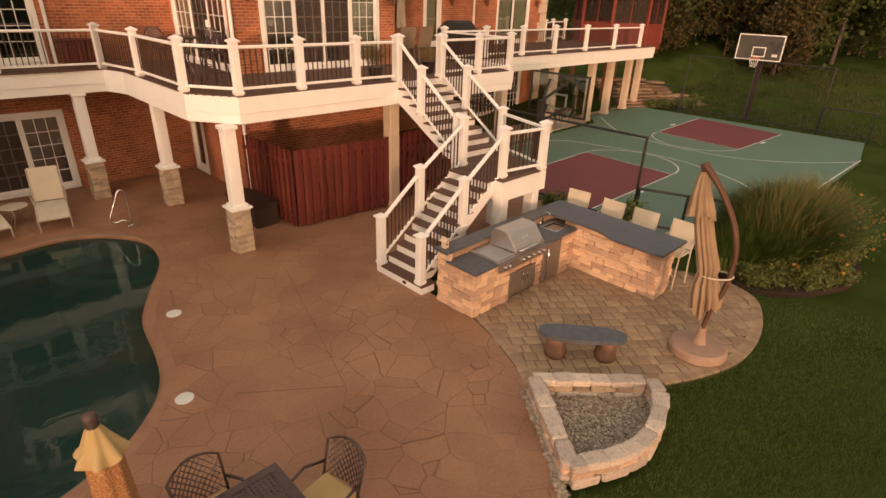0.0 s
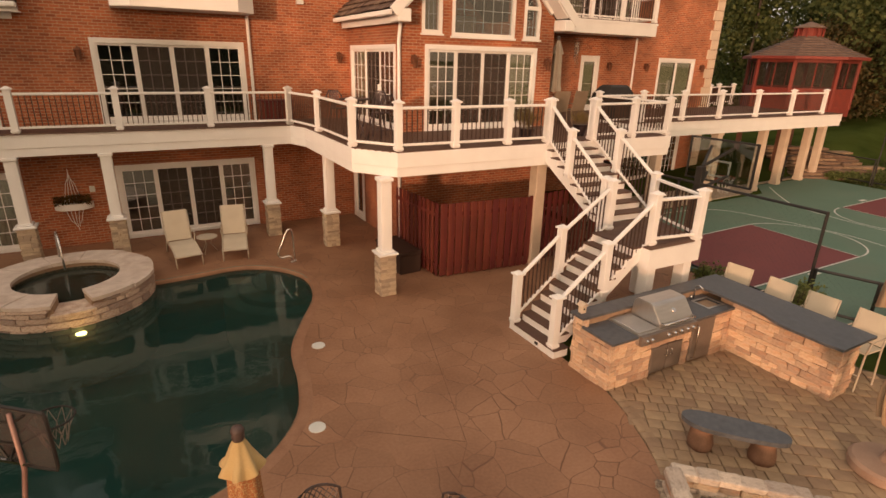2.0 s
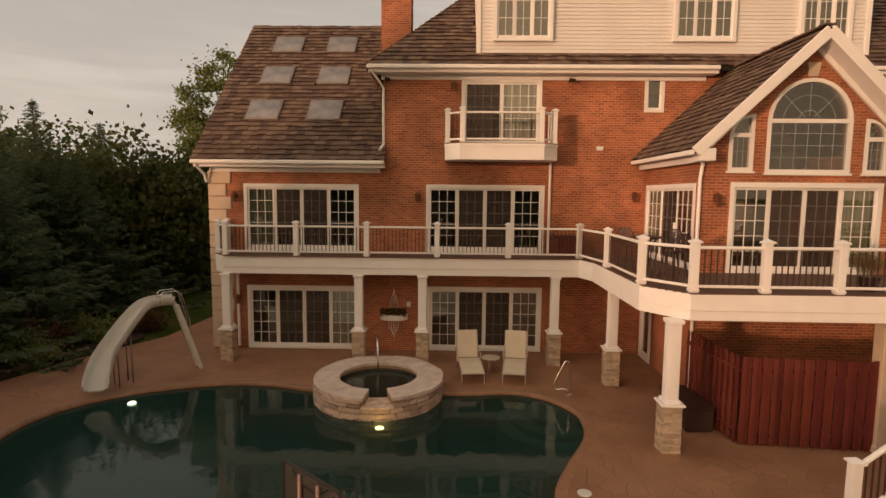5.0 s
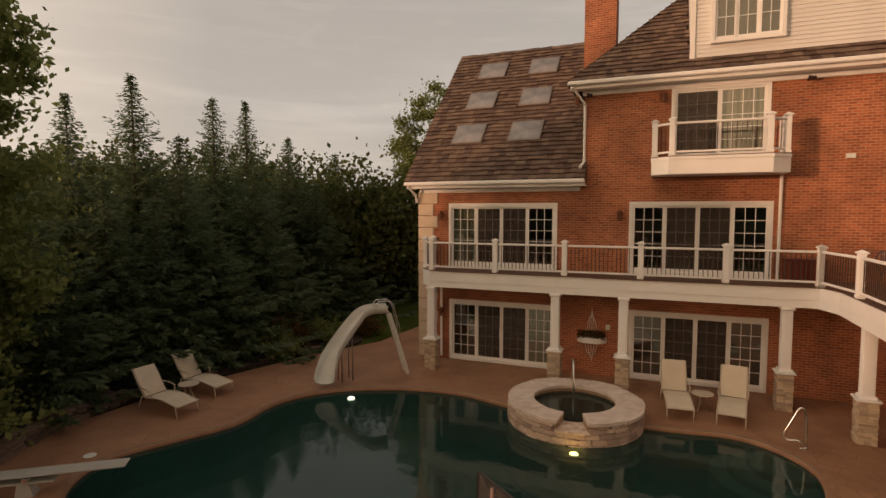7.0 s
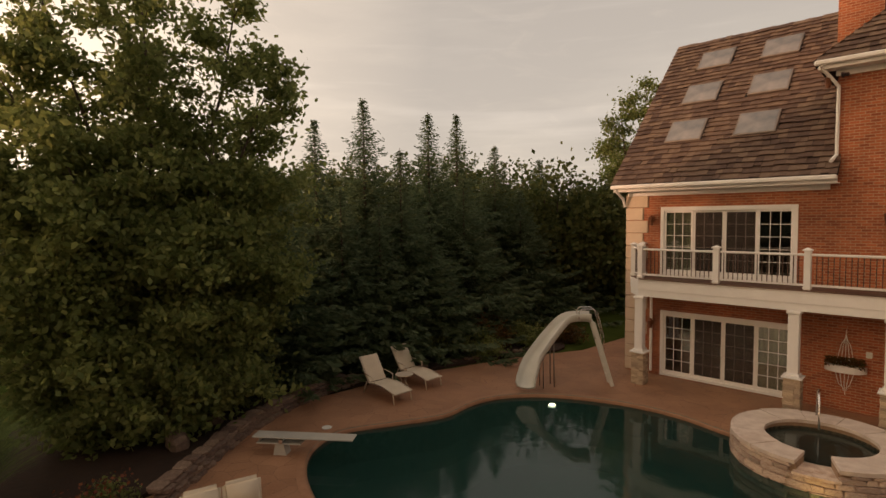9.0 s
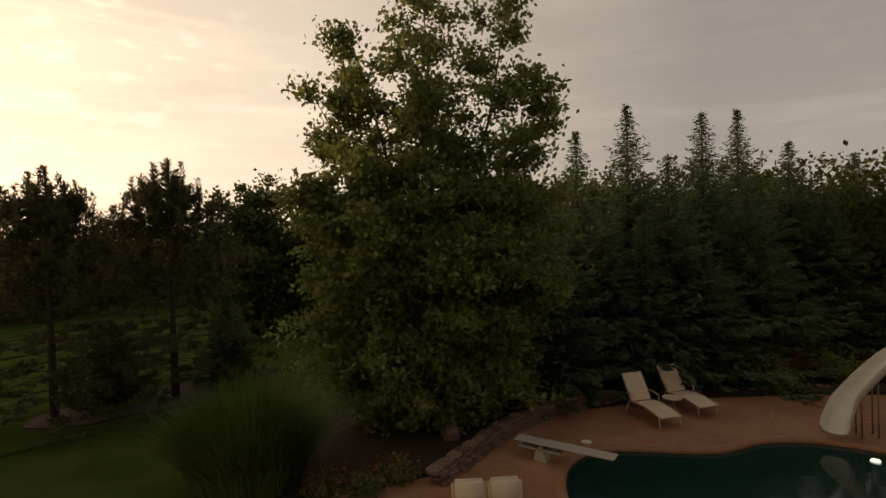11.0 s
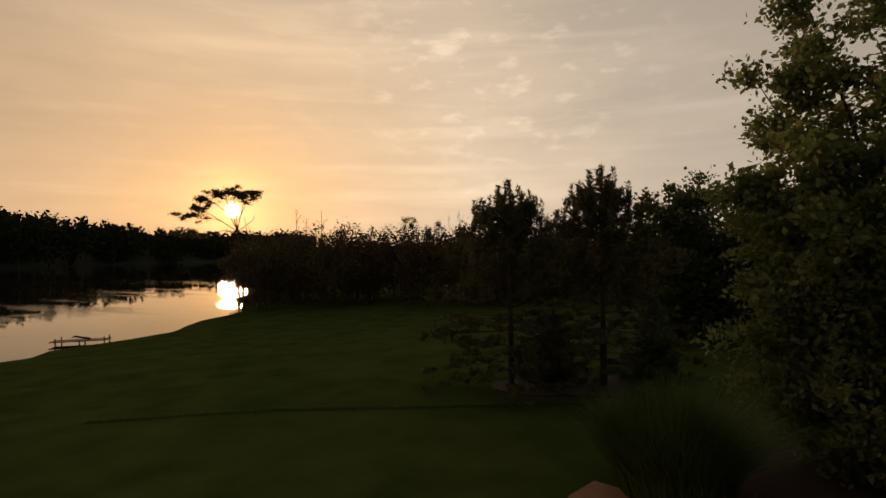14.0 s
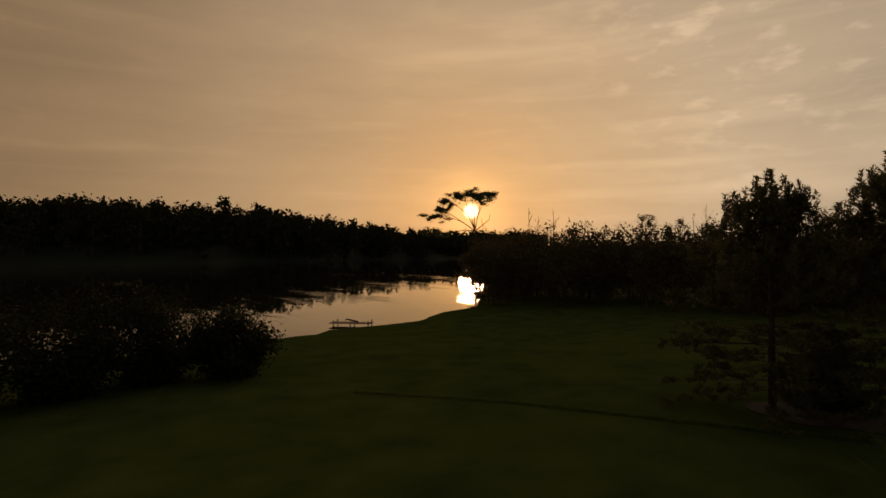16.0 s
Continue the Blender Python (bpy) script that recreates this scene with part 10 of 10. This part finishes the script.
def pool_hoop():
    h = thing("pool_hoop", "poolside basketball hoop with a smoky board on bent legs", "basketball hoop", (-1.65, 5.935, 0), -39.8)
    # local x along the board, +y towards the water
    out_ = [p[:2] for p in spline([(-0.56, 1.30), (-0.54, 1.21), (-0.45, 1.18), (0.45, 1.18), (0.54, 1.21), (0.56, 1.30), (0.56, 1.74), (0.54, 1.83), (0.45, 1.86), (-0.45, 1.86), (-0.54, 1.83), (-0.56, 1.74)], 3)]
    part("board", prism(bmesh.new(), [out_], lambda a, b: (a, 0.0, b), Vector((0, 0.012, 0))), TINTED, h, "smoky clear board")
    bm = bmesh.new(); tube(bm, [(a, 0.006, b) for a, b in out_ + out_[:1]], 0.018, 6); part("board_rim", bm, BLACK, h)
    for s in (-0.18, 0.18):
        bm = bmesh.new(); tube(bm, [(s, -0.03, 1.82), (s, -0.03, 1.16), (s * 1.1, -0.12, 0.85), (s * 1.2, -0.45, 0.05)], 0.024, 8); part("leg", bm, surf("pinkish_steel", (0.36, 0.20, 0.17), (0.46, 0.28, 0.24), 0.4, 4, 40, 0.0, metal=0.4), h, smooth=True)
    bm = bmesh.new(); tube(bm, [(-0.22, -0.03, 1.22), (0.22, -0.03, 1.22)], 0.022, 6); part("cross_bar", bm, CHROME, h)
    bm = prism(bmesh.new(), [rect(-0.17, 1.42, 0.17, 1.70), rect(-0.14, 1.45, 0.14, 1.67)], lambda a, b: (a, -0.004, b), Vector((0, 0.003, 0))); part("target_square", bm, BLACK, h)
    for a, b in (((-0.14, 1.45), (-0.02, 1.25)), ((0.14, 1.45), (0.02, 1.25)), ((0.14, 1.68), (0.34, 1.82)), ((-0.14, 1.68), (-0.34, 1.82))):
        bm = bmesh.new(); tube(bm, [(a[0], -0.012, a[1]), (b[0], -0.012, b[1])], 0.014, 5); part("brace", bm, BLACK, h)
    zr = 1.35
    bm = bmesh.new(); tube(bm, [(0.22 * math.cos(a), 0.50 + 0.22 * math.sin(a), zr) for a in [2 * math.pi * k / 20 for k in range(21)]], 0.012, 6); part("ring", bm, BLACK, h)
    bm = bmesh.new()
    for k in range(10):
        a0, a1 = 2 * math.pi * k / 10, 2 * math.pi * (k + 1) / 10
        for p, q in ((a0, a1), (a1, a0)):
            m = (a0 + a1) / 2
            tube(bm, [(0.22 * math.cos(p), 0.50 + 0.22 * math.sin(p), zr), (0.15 * math.cos(m), 0.50 + 0.15 * math.sin(m), zr - 0.15), (0.10 * math.cos(q), 0.50 + 0.10 * math.sin(q), zr - 0.34)], 0.005, 4)
    bm2 = bmesh.new(); block(bm2, -0.06, 0.012, zr - 0.09, 0.06, 0.03, zr + 0.03); tube(bm2, [(-0.05, 0.02, zr), (-0.12, 0.31, zr)], 0.012, 5); tube(bm2, [(0.05, 0.02, zr), (0.12, 0.31, zr)], 0.012, 5); part("ring_bracket", bm2, BLACK, h)
    part("net", bm, surf("grey_net_cord", (0.16, 0.14, 0.12), (0.30, 0.27, 0.24), 0.9, 6, 60, 0.0), h)
    pbox("label_plate", h, (-0.36, -0.006, 1.28), (0.13, 0.004, 0.07), LINE, 0.0)
    bm = bmesh.new(); block(bm, -0.35, -0.80, 0.0, 0.35, -0.30, 0.16); bmesh.ops.bevel(bm, geom=bm.edges[:], offset=0.04, segments=2, affect="EDGES"); part("base_tank", bm, BLACK, h)


pool_hoop()


# ---- deck furniture ----
def deck_box():
    """A low slatted chest against the house wall."""
    b = thing("deck_chest", "dark red-brown slatted chest against the brick wall", "chest", (3.62, 17.02, DECK_Z))
    for k in range(9):
        pbox("slat", b, (-0.40 + 0.10 * k, -0.24, 0.30), (0.085, 0.03, 0.56), REDWOOD, 0.006)
    for k in range(4):
        for sx in (-0.44, 0.44):
            pbox("slat", b, (sx, -0.18 + 0.12 * k, 0.30), (0.03, 0.10, 0.56), REDWOOD, 0.006)
    pbox("lid", b, (0, 0, 0.60), (0.98, 0.56, 0.045), REDWOOD, 0.012)
    pbox("chest_body", b, (0, 0, 0.30), (0.84, 0.44, 0.52), TIMBER, 0.006)


deck_box()


def bird_house(x, y, z):
    b = thing("bird_house", "small pale wooden bird house on the stone ledge", "bird house", (x, y, z))
    pbox("body", b, (0, 0, 0.07), (0.10, 0.10, 0.14), CREAM, 0.006)
    for s_ in (-1, 1):
        pbox("roof_board", b, (s_ * 0.036, 0, 0.165), (0.10, 0.15, 0.014), CREAM, 0.003, (0, s_ * 42, 0))
    bm = bmesh.new(); tube(bm, [(0, -0.048, 0.08), (0, -0.054, 0.08)], 0.02, 10); part("entry_hole", bm, BLACK, b)


bird_house(6.22, 6.13, 1.082)


def bistro_set():
    t = thing("bistro_table", "tall dark iron bistro table", "table", (4.55, 12.65, DECK_Z))
    bm = bmesh.new(); lathe(bm, [(0.36, 0.92), (0.38, 0.935), (0.36, 0.95), (0.05, 0.952)], 24); part("tabletop", bm, IRON, t)
    for k in range(4):
        a = math.pi / 4 + math.pi / 2 * k
        bm = bmesh.new(); tube(bm, [(0.22 * math.cos(a), 0.22 * math.sin(a), 0.92), (0.10 * math.cos(a), 0.10 * math.sin(a), 0.5), (0.27 * math.cos(a), 0.27 * math.sin(a), 0.0)], 0.019, 6); part("leg", bm, IRON, t)
    for x, y, turn in ((4.92, 11.95, 200), (4.38, 13.35, 10), (5.2, 13.1, -70)):
        c = thing("bistro_chair", "tall dark iron bistro chair with a barred back", "chair", (x, y, DECK_Z), turn, "bistro chairs")
        bm = bmesh.new(); lathe(bm, [(0.20, 0.66), (0.21, 0.68), (0.05, 0.69)], 18); part("seat", bm, IRON, c)
        bm = bmesh.new(); tube(bm, [(-0.19, 0.16, 0.68), (-0.21, 0.24, 0.95), (-0.12, 0.28, 1.08), (0.12, 0.28, 1.08), (0.21, 0.24, 0.95), (0.19, 0.16, 0.68)], 0.017, 6); part("back_frame", bm, IRON, c)
        for s in (-0.15, -0.10, -0.05, 0.0, 0.05, 0.10, 0.15):
            bm = bmesh.new(); tube(bm, [(s, 0.18, 0.68), (s * 0.7, 0.27, 1.08)], 0.013, 4); part("back_bar", bm, IRON, c)
        for sx, sy in ((-1, -1), (1, -1), (1, 1), (-1, 1)):
            bm = bmesh.new(); tube(bm, [(sx * 0.14, sy * 0.14, 0.66), (sx * 0.22, sy * 0.22, 0.0)], 0.016, 6); part("leg", bm, IRON, c)
        bm = bmesh.new(); tube(bm, [(0.19 * math.cos(a), 0.19 * math.sin(a), 0.28) for a in [2 * math.pi * k / 16 for k in range(17)]], 0.009, 5); part("foot_ring", bm, IRON, c)


bistro_set()


def potted_grass(x, y, z, h=0.75, seed=1):
    p = thing("potted_plant", "thin dry spiky grass in a dark pot", "plant", (x, y, z), group="potted plants")
    bm = bmesh.new(); lathe(bm, [(0.13, 0), (0.19, 0.26), (0.21, 0.30), (0.17, 0.29)], 16); part("pot", bm, IRON, p)
    rg = np.random.default_rng(seed)
    n = 170
    a = rg.uniform(0, 6.283, n); s = rg.uniform(0.05, 1, n)
    base = np.column_stack([0.1 * s * np.cos(a), 0.1 * s * np.sin(a), np.full(n, 0.28)])
    dd = np.column_stack([0.75 * s * np.cos(a), 0.75 * s * np.sin(a), 1.1 - 0.3 * s])
    me = leaf_sheet("leaf_tuft", base + dd * h * 0.38, h * 0.40, rg, DRYREED, 0.022, dd)
    ob = new("leaf_tuft", me); ob.parent = p


potted_grass(8.45, 10.95, DECK_Z, 0.8, 3)
potted_grass(10.45, 11.2, DECK_Z, 0.55, 4)


def deck_chair(x, y, turn):
    c = thing("deck_chair", "tan sling patio chair on the deck", "chair", (x, y, DECK_Z), turn, "deck chairs")
    bm = bmesh.new(); block(bm, -0.27, -0.25, 0.42, 0.27, 0.25, 0.445); part("seat", bm, DULLSLING, c)
    bm = bmesh.new(); block(bm, -0.26, 0.0, 0.0, 0.26, 0.02, 0.62); k = part("backrest", bm, DULLSLING, c); k.matrix_basis = pose(0, 0.24, 0.44, -12)
    for sx in (-0.28, 0.28):
        bm = bmesh.new(); tube(bm, [(sx, -0.26, 0.0), (sx, -0.24, 0.62), (sx, 0.30, 0.66)], 0.016, 6); part("armrest", bm, DULLSLING, c)
        bm = bmesh.new(); tube(bm, [(sx, 0.33, 0.0), (sx, 0.24, 0.44), (sx, 0.38, 1.06)], 0.016, 6); part("back_post", bm, DULLSLING, c)


for x, y, a in ((11.55, 13.6, 175), (12.35, 13.7, 185), (12.0, 14.9, 10)):
    deck_chair(x, y, a)
gt = thing("dining_table", "tan round table under the deck umbrella", "table", (12.05, 14.3, DECK_Z))
bm = bmesh.new(); lathe(bm, [(0.52, 0.70), (0.55, 0.715), (0.52, 0.73), (0.07, 0.732)], 24); part("tabletop", bm, DULLSLING, gt)
for k in range(4):
    a = math.pi / 2 * k
    bm = bmesh.new(); tube(bm, [(0.40 * math.cos(a), 0.40 * math.sin(a), 0.70), (0.44 * math.cos(a), 0.44 * math.sin(a), 0.0)], 0.018, 6); part("leg", bm, DULLSLING, gt)


def covered_grill(x, y, turn):
    g = thing("covered_grill", "gas grill under a black fabric cover", "grill", (x, y, DECK_Z), turn)
    bm = bmesh.new()
    prof = [(0.72, 0.32, 0.05), (0.74, 0.34, 0.70), (0.70, 0.32, 0.88), (0.48, 0.26, 1.12), (0.40, 0.18, 1.18)]
    rings = []
    for w, d, z in prof:
        rings.append([bm.verts.new((sx * w + 0.02 * math.sin(9 * z + 3 * sx), sy * d, z)) for sx, sy in ((-1, -1), (0, -1.05), (1, -1), (1, 1), (0, 1.05), (-1, 1))])
    for a, b in zip(rings, rings[1:]):
        for j in range(6):
            bm.faces.new((a[j], a[(j + 1) % 6], b[(j + 1) % 6], b[j]))
    bm.faces.new(rings[-1])
    part("cover", bm, BLACK, g, "black fabric cover")
    for sx in (-0.6, 0.6):
        bm = bmesh.new(); lathe(bm, [(0.07, -0.02), (0.07, 0.02)], 12); w = part("wheel", bm, BLACK, g); w.matrix_basis = pose(sx, 0, 0.07, 90)


covered_grill(14.7, 14.25, 4)
wc = thing("wind_chime", "hanging metal wind chime under the balcony", "wind chime", (14.0, 15.6, 4.95))
bm = bmesh.new(); lathe(bm, [(0.09, 1.0), (0.09, 1.02), (0.01, 1.03)], 14); part("disc", bm, TIMBER, wc)
for k in range(6):
    a = 2 * math.pi * k / 6
    bm = bmesh.new(); tube(bm, [(0.07 * math.cos(a), 0.07 * math.sin(a), 0.92), (0.07 * math.cos(a), 0.07 * math.sin(a), 0.15 + 0.08 * k)], 0.014, 6); part("tube", bm, CHROME, wc)
bm = bmesh.new(); tube(bm, [(0, 0, 1.03), (0, 0, 1.22)], 0.005, 4); part("cord", bm, IRON, wc)


# balcony chairs
for x, y, z, a in ((15.6, 16.8, 6.72, 5), (17.2, 16.75, 6.72, -8)):
    c = thing("balcony_chair", "dark iron chair on the balcony", "chair", (x, y, z), a, "balcony chairs")
    bm = bmesh.new(); block(bm, -0.24, -0.22, 0.42, 0.24, 0.22, 0.44); part("seat", bm, IRON, c)
    bm = bmesh.new(); tube(bm, [(-0.24, 0.22, 0.0), (-0.24, 0.25, 0.85), (0, 0.28, 0.98), (0.24, 0.25, 0.85), (0.24, 0.22, 0.0)], 0.015, 6); part("back_frame", bm, IRON, c)
    for s in (-0.16, -0.08, 0, 0.08, 0.16):
        bm = bmesh.new(); tube(bm, [(s, 0.23, 0.44), (s, 0.27, 0.90)], 0.008, 4); part("back_bar", bm, IRON, c)
    for sx in (-0.22, 0.22):
        bm = bmesh.new(); tube(bm, [(sx, -0.2, 0.42), (sx, -0.22, 0.0)], 0.015, 6); part("leg", bm, IRON, c)


# ---- shore: dock, reeds ----
def dock():
    d = thing("dock", "small wooden dock at the lake shore", "dock", (-27.1, -44.9, LAKE_Z), -52)
    for k in range(22):
        pbox("plank", d, (-1.9 + 0.19 * k, 0, 0.26), (0.175, 1.2, 0.05), TIMBER, 0.004)
    for x in (-1.8, 0.0, 1.7):
        for y in (-0.55, 0.55):
            bm = bmesh.new(); tube(bm, [(x, y, -1.0), (x, y, 0.55 if x > 1 or x < -1 else 0.25)], 0.05, 6); part("dock_post", bm, TIMBER, d)
    bm = bmesh.new(); tube(bm, [(-0.6, 0, 0.36), (0.5, 0.1, 0.62), (0.7, 0.1, 0.50)], 0.10, 6, True, 0.05); part("canoe_prow", bm, IRON, d)


dock()


def cattails():
    rg = np.random.default_rng(301)
    V, F = [], []
    for k in range(420):
        s = rg.uniform()
        x = -24 - 24 * s + rg.normal(0, 0.5)
        y = -42.6 + 0.30 * (x + 18) - 0.6 + rg.normal(0, 0.5)
        z = lawn_height(x, y)
        hh = rg.uniform(0.25, 0.8) + (0.8 if k % 22 == 0 else 0)
        a = rg.uniform(0, 6.28)
        w = 0.03
        dx, dy = math.cos(a) * w, math.sin(a) * w
        lx, ly = rg.normal(0, 0.1), rg.normal(0, 0.1)
        i = len(V)
        V += [(x - dx, y - dy, z), (x + dx, y + dy, z), (x + dx * 0.5 + lx, y + dy * 0.5 + ly, z + hh), (x - dx * 0.5 + lx, y - dy * 0.5 + ly, z + hh)]
        F.append((i, i + 1, i + 2, i + 3))
    tagged(new("reeds", raw_mesh("reeds", V, F, DRYREED)), "thin reeds along the lake shore", "reeds", kind="stuff")


cattails()

# bird feeder in the trees
bf = thing("bird_feeder", "small pale bird feeder on a pole", "bird feeder", (-15.4, 11.1, 0))
bm = bmesh.new(); tube(bm, [(0, 0, 0), (0, 0, 1.25)], 0.02, 6); part("pole", bm, IRON, bf)
bm = bmesh.new(); block(bm, -0.09, -0.09, 1.25, 0.09, 0.09, 1.5); part("house", bm, PLASTICW, bf)
bm = bmesh.new(); lathe(bm, [(0.17, 1.5), (0.01, 1.62)], 4); part("roof", bm, PLASTICW, bf)
